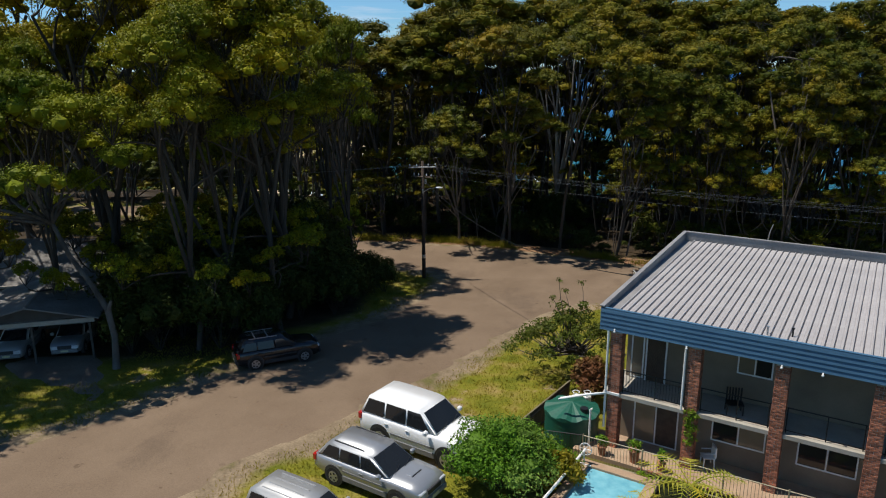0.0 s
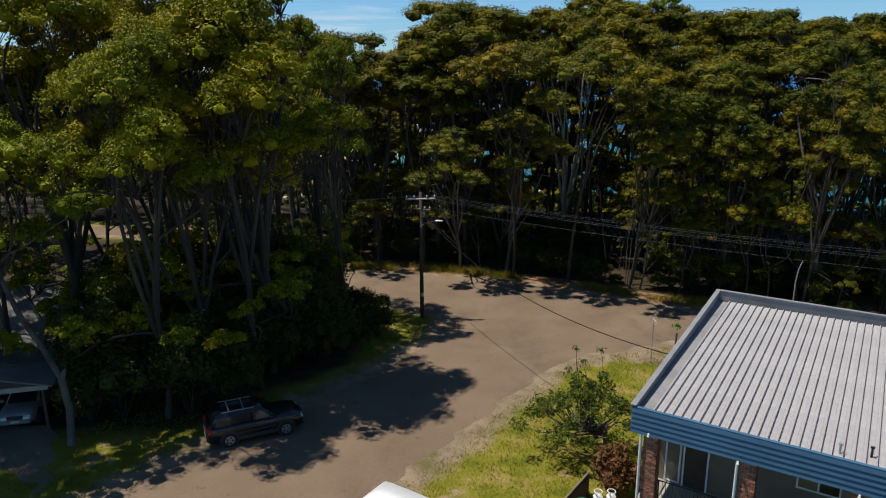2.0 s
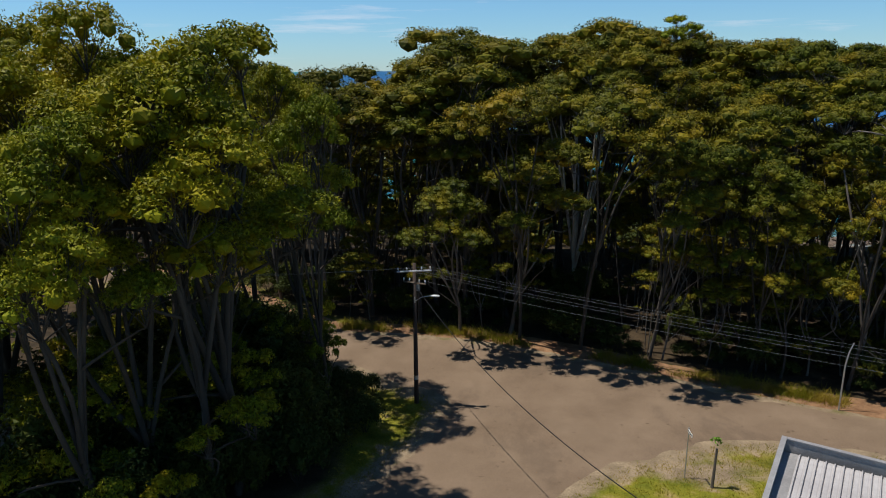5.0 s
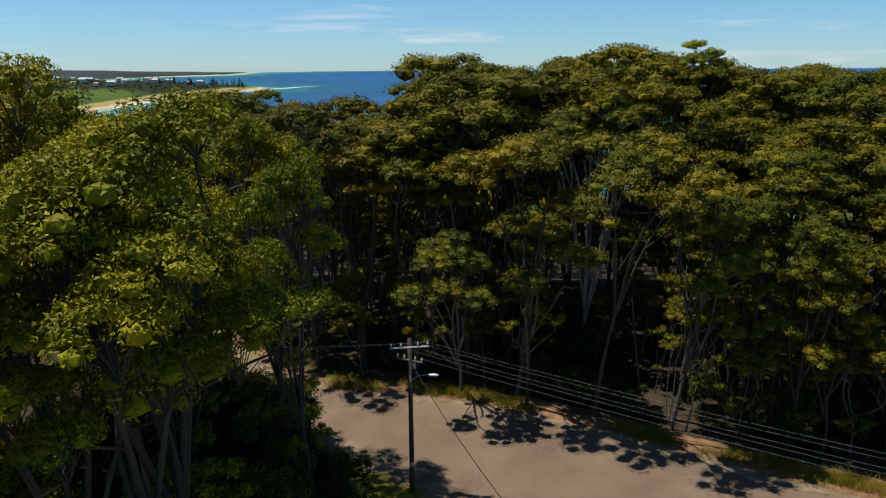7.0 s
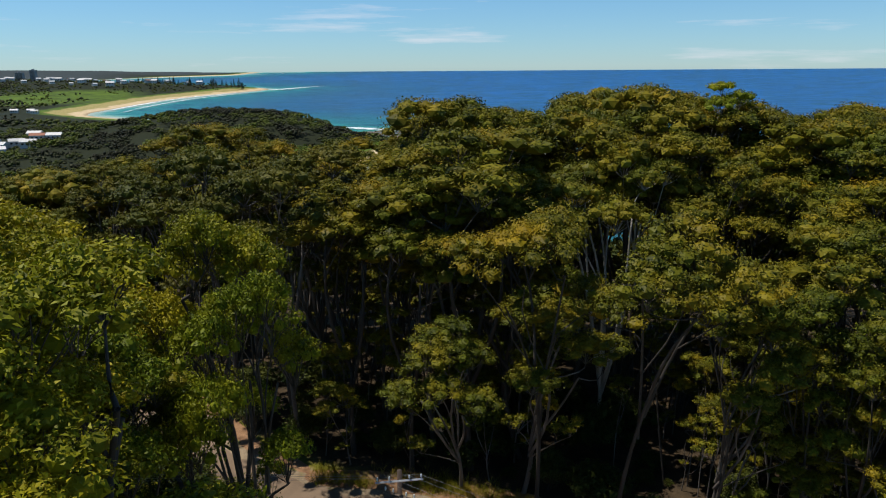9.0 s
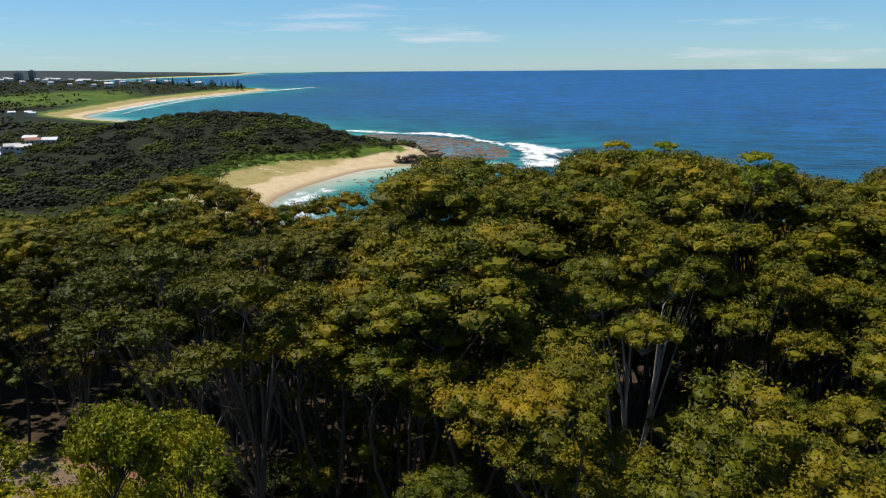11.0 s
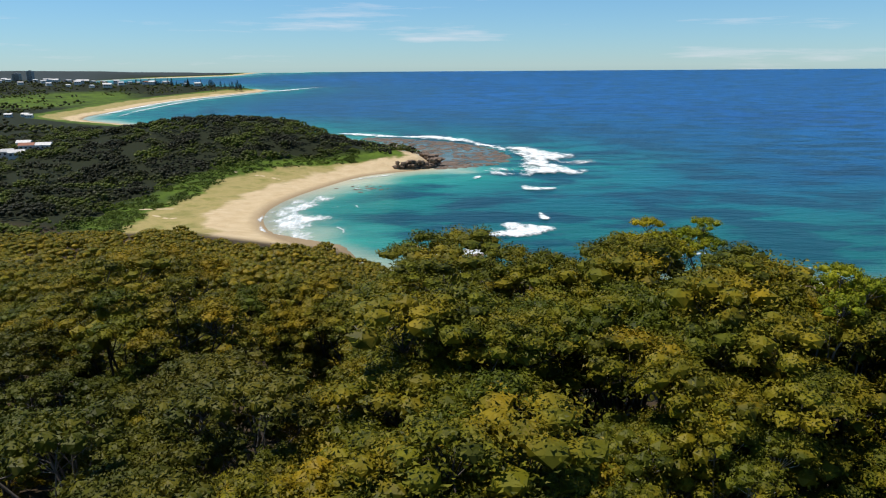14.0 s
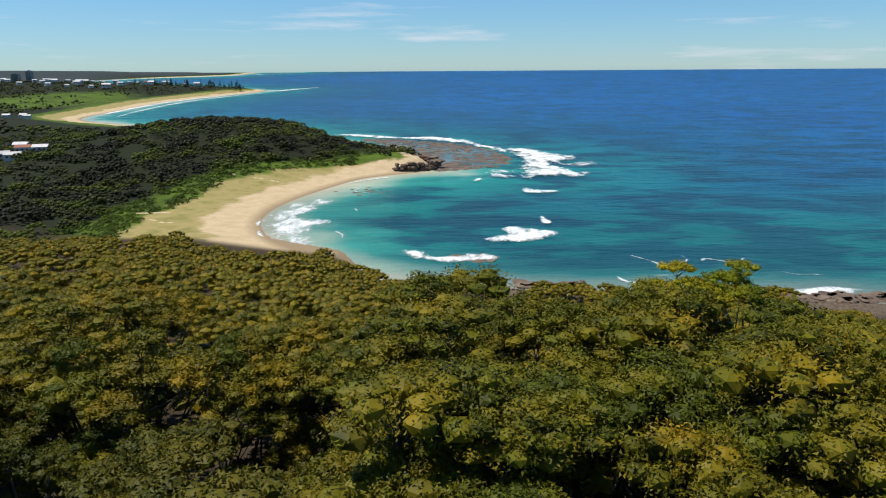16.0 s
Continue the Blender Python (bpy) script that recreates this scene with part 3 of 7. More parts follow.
surf([(-705, 2850), (-640, 2900), (-570, 3060), (-478, 3180)], [70, 60, 22, 8], 0.97, 0.5, "white surf breaking off a distant headland", 1.2)
surf(shifted(COAST[33:37], 20), [30, 30, 26, 20], 0.9, 0.3, "pale surf along a far spit", 1.5)

# ---- road ----
def flat_piece(name, loop, step, rise, material, label, category):
    """A thin surfaced area that follows the ground."""
    from mathutils.geometry import delaunay_2d_cdt
    lo, hi = loop.min(0), loop.max(0)
    gx, gy = np.meshgrid(np.arange(lo[0], hi[0], step), np.arange(lo[1], hi[1], step))
    inner = np.stack([gx.ravel(), gy.ravel()], 1)
    inner = inner[side_of(inner, loop) > step * 0.5]
    n = len(loop)
    pts = [Vector(p) for p in loop] + [Vector(p) for p in inner]
    v, _, f, *_ = delaunay_2d_cdt(pts, [(k, (k + 1) % n) for k in range(n)], [], 1, 1e-4)
    xy = np.array([tuple(p) for p in v])
    z = land(xy[:, 0], xy[:, 1]) + np.where(np.abs(side_of(xy, loop)) < 0.02, -0.03, rise)
    ob = mesh_part(name, np.column_stack([xy, z]), [tuple(t) for t in f], material, smooth=True)
    return tagged(ob, label, category, kind="structure")


ROAD_EDGE = ROAD_LOOP + np.array([[0.22 * noise.noise((p[0] * 0.9, p[1] * 0.9, 0)), 0.22 * noise.noise((p[0] * 0.9, p[1] * 0.9, 9))] for p in ROAD_LOOP])
flat_piece("road", ROAD_EDGE, 1.2, 0.022, M_ASPHALT, "worn brown-grey asphalt road at a bend, patched and cracked", "road")
flat_piece("driveway", closed_curve([(-17.0, 35.0), (-19.0, 39.5), (-21, 41.6), (-25.6, 40), (-24.4, 37.4), (-20.5, 35.6), (-17.0, 33.4)], 4), 1.0, 0.012, M_DRIVE, "worn bare-earth driveway strewn with leaves", "driveway")

M_SAND = surface("trodden_sand", (0.52, 0.40, 0.24), (0.64, 0.51, 0.33), 0.95, 0.3, 3.0, bump=0.2)
for track in ([(-152, 572), (-175, 567), (-200, 567), (-226, 562), (-225, 558), (-200, 563), (-175, 563), (-152, 568)], [(-150, 560), (-170, 548), (-192, 530), (-214, 548), (-212, 551), (-192, 534), (-170, 552), (-150, 564)], [(-150, 700), (-172, 708), (-186, 700), (-198, 716), (-200, 714), (-187, 696), (-172, 704), (-150, 696)]):
    flat_piece("sand_track", closed_curve(track, 4), 3.0, 0.12, M_SAND, "trodden sandy track through dune grass", "track")


# ---- trees ----
ICO = bmesh.new()
bmesh.ops.create_icosphere(ICO, subdivisions=1, radius=1.0)
ICO_V = np.array([tuple(v.co) for v in ICO.verts])
ICO_F = np.array([[v.index for v in f.verts] for f in ICO.faces])
ICO.free()


def clump_leaves(rng, centre, radius, count, size, slender=0.45, low=-0.6, outward=0.85):
    """Leaf blades round one clump: blades that face mostly outwards and hang a little."""
    d = rng.normal(size=(count * 2, 3))
    d /= np.linalg.norm(d, axis=1)[:, None]
    d = d[d[:, 2] > low][:count]
    k = len(d)
    lobes = rng.normal(size=(6, 3)) + np.array([0, 0, 0.35])
    lobes /= np.linalg.norm(lobes, axis=1)[:, None]
    which = lobes[rng.integers(0, 6, k)]
    p = np.asarray(centre) + (which * 0.50 + d * rng.uniform(0.42, 0.64, (k, 1))) * np.asarray(radius)
    nrm = d * outward + rng.normal(size=(k, 3)) * 0.62 + np.array([0, 0, 0.22])
    nrm /= np.linalg.norm(nrm, axis=1)[:, None]
    t = np.cross(nrm, rng.normal(size=(k, 3)))
    t /= np.linalg.norm(t, axis=1)[:, None] + 1e-9
    b = np.cross(nrm, t)
    s = size * rng.uniform(0.6, 1.35, (k, 1))
    v = np.stack([p - t * s, p + b * s * slender * 2, p + t * s], 1).reshape(-1, 3)
    return v, np.arange(len(v)).reshape(-1, 3)


def clump_core(rng, centre, radius, shrink=0.42):
    r = shrink * rng.uniform(0.8, 1.15, (len(ICO_V), 1))
    return np.asarray(centre) + ICO_V * r * np.asarray(radius), ICO_F


def gather(pieces):
    """Joins arrays of vertices and faces."""
    v, f, o = [], [], 0
    for pv, pf in pieces:
        v.append(pv)
        f += [tuple(row) for row in (pf + o).tolist()]
        o += len(pv)
    return np.concatenate(v), f


def limb(rng, a, b, bend, n=5):
    a, b = np.array(a), np.array(b)
    out = []
    side = rng.normal(size=3) * bend
    for k in range(n + 1):
        u = k / n
        out.append(a + (b - a) * u + side * math.sin(math.pi * u) + np.array([0, 0, 0.25 * np.linalg.norm(b - a) * u * (1 - u) * 0.6]))
    return out


def lobe_leaves(rng, centres, radii, per, size, slender=0.42, low=-0.25, ruffle=0.46):
    """Leaves over the upper and outer sides of many small lobes at once."""
    n = len(centres)
    k = n * per
    d = rng.normal(size=(k, 3))
    d /= np.linalg.norm(d, axis=1)[:, None]
    d[:, 2] = np.where(d[:, 2] < low, -d[:, 2], d[:, 2])
    c = np.repeat(centres, per, axis=0)
    p = c + d * np.repeat(radii, per, axis=0) * rng.uniform(0.70, 1.12, (k, 1))
    nrm = d * 0.70 + rng.normal(size=(k, 3)) * ruffle + np.array([0, 0, 0.22])
    nrm /= np.linalg.norm(nrm, axis=1)[:, None]
    t = np.cross(nrm, rng.normal(size=(k, 3)))
    t /= np.linalg.norm(t, axis=1)[:, None] + 1e-9
    b = np.cross(nrm, t)
    s = size * rng.uniform(0.6, 1.4, (k, 1))
    v = np.stack([p - t * s, p + b * s * slender * 2, p + t * s], 1).reshape(-1, 3)
    return v, np.arange(len(v)).reshape(-1, 3)


def lobes_of(rng, centre, across, rise, count):
    """Small lobes spread over one domed head of leaves."""
    c, r = [], []
    for j in range(count):
        a = j * 2.39996 + rng.uniform(-0.35, 0.35)
        q = math.sqrt((j + 0.35) / count) * rng.uniform(0.88, 1.04)
        w = across * rng.uniform(0.29, 0.40)
        c.append(centre + np.array([across * 0.84 * q * math.cos(a), across * 0.84 * q * math.sin(a), rise * (math.sqrt(max(0.0, 1 - 0.88 * q * q)) + rng.uniform(-0.16, 0.08)) - 0.6 * w]))
        r.append((w, w * rng.uniform(0.85, 1.1), w * rng.uniform(0.70, 0.92)))
    return c, r


def gum_tree(seed, height, fork, crown_r, heads, lobes, leaves, leaf, leaf_mat, bark_mat, label, head=(1.9, 1.0), lean=0.06, crown_low=0.52, trunk_r=0.2, forks=3, low_heads=2, group="gum trees of the wood", kind_name="gum_tree", core=0.66):
    """A eucalypt: leaning trunk, sinuous rising limbs, and umbrella heads of small leaf lobes at their ends, with gaps between."""
    rng = np.random.default_rng(seed)
    root = base(kind_name, Matrix(), label, "tree", group)
    wood_heap, cs, rs = Heap(), [], []
    lx, ly = rng.normal(size=2) * lean * height
    top = np.array([lx * fork, ly * fork, height * fork])
    trunk = [np.array([0, 0, -0.4])] + limb(rng, (0, 0, 0), top, trunk_r * 1.3)
    wood_heap.add(*tube(trunk, [trunk_r * 1.35] + [trunk_r * (1 - 0.35 * k / 5) for k in range(6)], 8))
    ends = []
    for k in range(forks):
        a = 2 * math.pi * (k + rng.uniform(-0.25, 0.25)) / forks
        reach = crown_r * rng.uniform(0.35, 0.62)
        e = np.array([lx + reach * math.cos(a), ly + reach * math.sin(a), height * (fork + (0.84 - fork) * rng.uniform(0.6, 0.95))])
        start = top * rng.uniform(0.7, 1.0)
        path = limb(rng, start, e, 0.55)
        wood_heap.add(*tube(path, [trunk_r * 0.66 * (1 - 0.10 * j) for j in range(6)], 6))
        ends.append((e, path))
    for k in range(heads + low_heads):
        if k < heads:
            u = (k + 0.4) / heads
            rr = crown_r * math.sqrt(u) * rng.uniform(0.85, 1.08)
            dome = max(0.0, 1 - (rr / (crown_r * 1.15)) ** 2.2)
            zz = height * (crown_low + (0.93 - crown_low) * dome ** 0.6) - rng.uniform(0, 0.10) * height
            size = rng.uniform(0.78, 1.2)
        else:
            rr = crown_r * rng.uniform(0.35, 0.95)
            zz = height * rng.uniform(crown_low * 0.72, crown_low)
            size = rng.uniform(0.5, 0.8)
        a = k * 2.39996 + rng.uniform(-0.3, 0.3)
        c = np.array([lx + rr * math.cos(a), ly + rr * math.sin(a), zz])
        lc, lr = lobes_of(rng, c, head[0] * size, head[1] * size, lobes if k < heads else max(3, lobes // 2))
        cs += lc
        rs += lr
        e, path = min(ends, key=lambda q: float(np.linalg.norm(q[0] - c)))
        start = path[rng.integers(2, 6)] if k < heads else trunk[rng.integers(3, 6)]
        node = c - np.array([0, 0, head[1] * size * 0.55])
        wood_heap.add(*tube(limb(rng, start, node, 0.4, 4), [trunk_r * 0.34, trunk_r * 0.29, trunk_r * 0.24, trunk_r * 0.19, trunk_r * 0.15], 5))
        for q in lc:
            wood_heap.add(*tube(limb(rng, node, q, 0.12, 2), [trunk_r * 0.14, trunk_r * 0.10, 0.012], 3))
    cs, rs = np.array(cs), np.array(rs)
    true = height / float((cs[:, 2] + rs[:, 2]).max())
    cs[:, 2] *= true
    wood_heap.v = [(q[0], q[1], q[2] * true) for q in wood_heap.v]
    pieces = [lobe_leaves(rng, cs, rs, leaves, leaf)]
    for c, r in zip(cs, rs):
        pieces.append(clump_core(rng, c, r * np.array([1, 1, 0.9]), core))
    mesh_part("trunk", wood_heap.v, wood_heap.f, bark_mat, root, smooth=True)
    v, f = gather(pieces)
    mesh_part("crown", v, f, leaf_mat, root)
    return root


WOOD_LABEL = "tall slender gum tree with olive-green domed leaf clumps"
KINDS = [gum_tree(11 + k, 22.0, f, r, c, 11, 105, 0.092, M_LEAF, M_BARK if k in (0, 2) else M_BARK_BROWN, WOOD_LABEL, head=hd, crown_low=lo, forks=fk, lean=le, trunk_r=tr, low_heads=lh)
         for k, (f, r, c, hd, lo, fk, le, tr, lh) in enumerate([(0.36, 3.6, 7, (2.0, 1.55), 0.52, 4, 0.05, 0.18, 2), (0.44, 3.2, 6, (2.0, 1.55), 0.56, 3, 0.08, 0.15, 1), (0.28, 4.1, 9, (2.05, 1.6), 0.50, 5, 0.04, 0.20, 2),
                                                     (0.40, 3.8, 7, (1.9, 1.5), 0.54, 4, 0.07, 0.17, 2), (0.32, 3.4, 7, (2.15, 1.65), 0.48, 4, 0.03, 0.17, 2), (0.50, 3.3, 6, (1.9, 1.4), 0.72, 3, 0.09, 0.14, 0),
                                                     (0.30, 3.5, 11, (1.9, 1.5), 0.20, 4, 0.04, 0.16, 4), (0.26, 3.9, 12, (1.9, 1.5), 0.16, 4, 0.05, 0.17, 4)])]
BARE = [gum_tree(31 + k, 17.0, 0.30, 3.7, 7, 9, 90, 0.092, M_LEAF_DARK, M_BARK, "thin-crowned gum tree with bare grey limbs", head=(1.7, 1.2), crown_low=0.60, forks=7, trunk_r=0.14, lean=0.06, low_heads=1) for k in range(2)]
NEAR_LABEL = "spreading gum tree with bright green leaf clumps and grey limbs"
NEAR = [gum_tree(41 + k, 20.0, f, r, c, 13, 165, 0.088, M_LEAF_NEAR, M_BARK_BROWN, NEAR_LABEL, head=hd, crown_low=lo, forks=5, trunk_r=0.22, lean=le, low_heads=4, core=0.5, group="gum trees over the road")
        for k, (f, r, c, hd, lo, le) in enumerate([(0.26, 4.8, 12, (2.05, 1.65), 0.27, 0.04), (0.30, 4.3, 11, (2.0, 1.6), 0.29, 0.06), (0.24, 5.3, 13, (2.1, 1.7), 0.25, 0.05)])]
USED = set()


def plant(kind, x, y, height, model_height, spread=1.0, turn=None, rng=random, label=""):
    """Stands one tree of a kind on the ground; the first of each kind is moved, the rest are copies."""
    z = float(land(np.array([x]), np.array([y]))[0])
    s = height / model_height
    m = Matrix.Translation((x, y, z)) @ Matrix.Rotation(rng.uniform(0, 6.283) if turn is None else turn, 4, "Z") @ Matrix.Diagonal((s * spread, s * spread, s, 1))
    if kind in USED:
        ob = copy_thing(kind, m)
    else:
        USED.add(kind)
        kind.matrix_basis = m
        ob = kind
    if label:
        tagged(ob, label)
    return ob


# heights of the canopy above the datum: known tops, spread by distance
TOPS = np.array([(-15, 87, 21), (-3.5, 78, 18.5), (3, 77, 23.4), (3.3, 66, 17.8), (7.5, 68, 19.8), (12.6, 66, 19.4), (18, 66, 16.5), (23, 66, 20.5), (24.5, 65, 16), (29, 61, 20),
                 (12, 97, 24.9), (16.6, 98.8, 25.0), (30, 106, 22.0), (6.8, 108, 23.2), (39, 92, 24.0), (14.5, 83, 23.4), (22.5, 88, 25.4), (33, 82, 22.6), (31, 96, 23.8), (42, 88, 23.4), (4.5, 85, 25), (0, 96, 24.8), (-8, 97, 19), (-14, 108, 20), (-20, 104, 22.6),
                 (-27, 92, 12.5), (-18, 92, 13), (-45, 125, 16), (-52, 150, 12), (48, 70, 21), (50, 95, 23), (-40, 80, 20), (-55, 90, 18)])


def canopy(x, y):
    d = (TOPS[:, 0] - x) ** 2 + (TOPS[:, 1] - y) ** 2 + 4.0
    w = d ** -1.6
    return float((w * TOPS[:, 2]).sum() / w.sum())


rng_wood = random.Random(5)
stems = []
tries = 0
while len(stems) < 190 and tries < 9000:
    tries += 1
    x, y = rng_wood.uniform(-62, 66), rng_wood.uniform(61, 122)
    edge = np.interp(x, [-62, -30, -8, 1, 9, 16, 23, 45, 66], [80, 79, 76, 75.5, 71.5, 67.5, 64, 53, 45])
    if y < edge or y > np.interp(x, [-60, 0, 20, 60], [126, 112, 108, 102]):
        continue
    if -36 < x < -11 and 79 < y < 105 and rng_wood.random() < 0.75:
        continue
    if 6.5 < x < 17.5 and 70 < y < 83.5:
        continue
    if x < -9 and float(side_of([(x, y)], ROAD_LOOP)[0]) > -2.2 or -38 < x < -22 and 74 < y < 90:
        continue
    gap = 3.95 if y < 100 else 4.9
    if x < -36 or x > 42:
        gap += 1.0
    if any((x - a) ** 2 + (y - b) ** 2 < gap * gap for a, b in stems):
        continue
    stems.append((x, y))
stems += [(29, 91), (33.5, 84.5), (38.5, 91), (42.5, 83), (36, 98), (46, 93), (50, 84), (-20.5, 104.5), (-14.2, 108.0), (-27.0, 108.5)]
for x, y in stems:
    g = float(land(np.array([x]), np.array([y]))[0])
    h = canopy(x, y) - g + rng_wood.uniform(-1.5, 0.2)
    bare = -36 < x < -8 and 78 < y < 101
    low = x > 21 and y < 82 or x < -44
    kind = BARE[rng_wood.randrange(2)] if bare else KINDS[6 + rng_wood.randrange(2) if low and rng_wood.random() < 0.7 else rng_wood.randrange(6)]
    plant(kind, x, y, max(h, 9.5), 17.0 if bare else 22.0, rng_wood.uniform(0.95, 1.2), rng=rng_wood)
# the old tree whose fan of pale limbs shows in a gap of the wood
old_gum = gum_tree(57, 25.0, 0.19, 6.0, 9, 14, 95, 0.080, M_LEAF, M_BARK_SILVER, "old gum tree with a fan of bare pale limbs", head=(2.1, 1.35), crown_low=0.76, forks=8, lean=0.02, trunk_r=0.22, low_heads=0)
plant(old_gum, 12.7, 80.2, 23.6, 25.0, 1.0, 0.6)
# the tree at (-27.5, 36.5) is added, mostly out of view, to throw shade
for x, y, h, k, sp in [(-13.8, 45.5, 21.5, 2, 1.0), (-10.8, 48.2, 24.5, 1, 1.0), (-20.5, 45.0, 20.5, 1, 1.0), (-10.8, 45.4, 19.2, 1, 0.95), (-12.6, 52.6, 20.5, 0, 0.85), 
                       (-15.8, 56.5, 21.0, 2, 0.9), (-18.0, 52.0, 25.0, 0, 1.0), (-25.5, 53.5, 25.0, 2, 1.0), (-30.5, 45.0, 24.0, 0, 1.1), (-33.0, 56.0, 23.5, 1, 1.1), (-21.0, 60.0, 20.0, 1, 1.0),
                       (-28.0, 64.0, 17.0, 2, 0.95), (-40.0, 50.0, 20.0, 1, 1.1), (-42.0, 64.0, 20.0, 0, 1.1), (-13.4, 64.2, 14.6, 1, 0.85), (-18.6, 66.8, 13.0, 0, 0.8), (-36.0, 40.0, 19.0, 2, 1.0), (-27.5, 36.5, 22.0, 1, 1.2), (-23.0, 42.5, 18.5, 0, 0.8), (-14.8, 41.6, 17.5, 1, 0.85)]:
    plant(NEAR[k], x, y, h + (0.3 if x < -12 else 0.0) - float(land(np.array([x]), np.array([y]))[0]), 20.0, sp, rng=rng_wood)


# airy heads that stand above the rest of the wood
TALL = gum_tree(67, 25.0, 0.62, 2.2, 6, 9, 90, 0.075, M_LEAF_NEAR, M_BARK_PALE, "tall airy gum tree standing above the wood", head=(1.35, 0.75), crown_low=0.80, forks=4, lean=0.03, trunk_r=0.16, low_heads=0)
for x, y, top_z in ((24.2, 90.5, 27.6), (18.0, 107.5, 23.6), (22.8, 108.2, 23.4)):
    plant(TALL, x, y, top_z - float(land(np.array([x]), np.array([y]))[0]), 25.0, 1.0, rng=rng_wood)


SAPLINGS = [gum_tree(61 + k, 11.0, 0.35, 2.2, 5, 9, 80, 0.075, M_LEAF, M_BARK, "young gum tree with low olive leaf clumps", head=(1.35, 0.8), crown_low=0.42, trunk_r=0.09, lean=0.06, group="young gum trees", kind_name="gum_sapling") for k in range(3)]
young = []
while len(young) < 62:
    x = rng_wood.uniform(-10, 46)
    y = float(np.interp(x, [-30, -8, 1, 9, 16, 23, 45], [79.5, 76, 74.6, 70.9, 66.8, 63, 52])) + 0.8 + rng_wood.random() ** 1.3 * 14
    if not 8 < x < 16.5 and all((x - a) ** 2 + (y - b) ** 2 > 5 for a, b in young):
        young.append((x, y))
        plant(SAPLINGS[rng_wood.randrange(3)], x, y, rng_wood.uniform(6.5, 12.5), 11.0, rng_wood.uniform(0.85, 1.2), rng=rng_wood)


for k in range(64):
    x, y = rng_wood.uniform(-38, 44), rng_wood.uniform(84, 118)
    if float(side_of([(x, y)], ROAD_LOOP)[0]) > -3:
        continue
    plant(SAPLINGS[k % 3], x, y, rng_wood.uniform(8.5, 13.0), 11.0, rng_wood.uniform(0.9, 1.3), rng=rng_wood)
# two of the three kinds take the shade-darkened bark
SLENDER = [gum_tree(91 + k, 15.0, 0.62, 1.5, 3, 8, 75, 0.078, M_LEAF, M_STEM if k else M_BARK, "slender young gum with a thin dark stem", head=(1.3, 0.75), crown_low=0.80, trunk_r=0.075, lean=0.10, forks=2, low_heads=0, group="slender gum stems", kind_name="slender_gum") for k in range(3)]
for k in range(84):
    x = rng_wood.uniform(-9, 46)
    y = float(np.interp(x, [-30, -8, 1, 9, 16, 23, 45], [79.5, 76, 74.6, 70.9, 66.8, 63, 52])) + 1.2 + rng_wood.random() * 20
    if 8 < x < 16 and k % 4:
        continue
    plant(SLENDER[k % 3], x, y, rng_wood.uniform(10, 16), 15.0, rng_wood.uniform(0.8, 1.2), rng=rng_wood)


plant(NEAR[1], -9.4, 60.8, 19.2, 20.0, 0.72, rng=rng_wood)
plant(NEAR[1], -7.6, 57.4, 17.6, 20.0, 0.62, rng=rng_wood)
plant(KINDS[3], -13.4, 54.0, 18.0, 22.0, 0.75, rng=rng_wood)


# trees at the wood's edge that lean out over the road
for x, y, h, k, tilt in ((1.6, 73.6, 19.5, 2, 12), (6.6, 71.2, 20.5, 5, 15), (11.4, 69.3, 20.5, 5, 14), (16.6, 67.4, 17.0, 5, 12), (23.4, 64.6, 19.5, 6, 7), (29.0, 61.4, 19.5, 7, 6)):
    ob = plant(KINDS[k], x, y, h, 22.0, 1.0, rng=rng_wood)
    at = Matrix.Translation(ob.matrix_basis.to_translation())
    ob.matrix_basis = at @ Matrix.Rotation(radians(tilt), 4, "X") @ at.inverted() @ ob.matrix_basis


# ---- shrubs of the understorey ----
def shrub(seed, radius, height, clumps, leaves, leaf, mat, label, category="shrub", group="", stem=True):
    rng = np.random.default_rng(seed)
    root = base("shrub", Matrix(), label, category, group)
    pieces, twigs = [], Heap()
    for k in range(clumps):
        a, rr = k * 2.39996, radius * math.sqrt((k + 0.5) / clumps) * 0.8
        c = np.array([rr * math.cos(a), rr * math.sin(a), height * (0.30 + 0.55 * (1 - (rr / radius) ** 2) * rng.uniform(0.55, 1.1))])
        rad = np.array([radius * 0.46, radius * 0.46, height * 0.27]) * rng.uniform(0.75, 1.2)
        pieces.append(clump_leaves(rng, c, rad, leaves, leaf, low=-0.8))
        pieces.append(clump_core(rng, c, rad))
        twigs.add(*tube(limb(rng, (0, 0, -0.2), c, 0.15, 3), [0.02, 0.016, 0.012, 0.008], 4))
    v, f = gather(pieces)
    mesh_part("stem", twigs.v, twigs.f, M_STEM, root)
    mesh_part("leaves", v, f, mat, root)
    return root


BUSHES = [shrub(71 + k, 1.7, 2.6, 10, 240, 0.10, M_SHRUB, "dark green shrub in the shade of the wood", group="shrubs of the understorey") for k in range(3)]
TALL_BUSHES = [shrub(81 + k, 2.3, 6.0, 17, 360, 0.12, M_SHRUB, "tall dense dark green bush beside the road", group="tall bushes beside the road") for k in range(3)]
rng_bush = random.Random(9)
spots = []
while len(spots) < 130:
    x = rng_bush.uniform(-32, 48)
    edge = np.interp(x, [-30, -8, 1, 9, 16, 23, 45], [79, 75.3, 73.8, 70.2, 66.0, 62.2, 51])
    y = edge + 2.0 + rng_bush.random() ** 1.3 * 15
    if float(side_of([(x, y)], ROAD_LOOP)[0]) < -1.6 and all((x - a) ** 2 + (y - b) ** 2 > 1.5 for a, b in spots):
        spots.append((x, y))
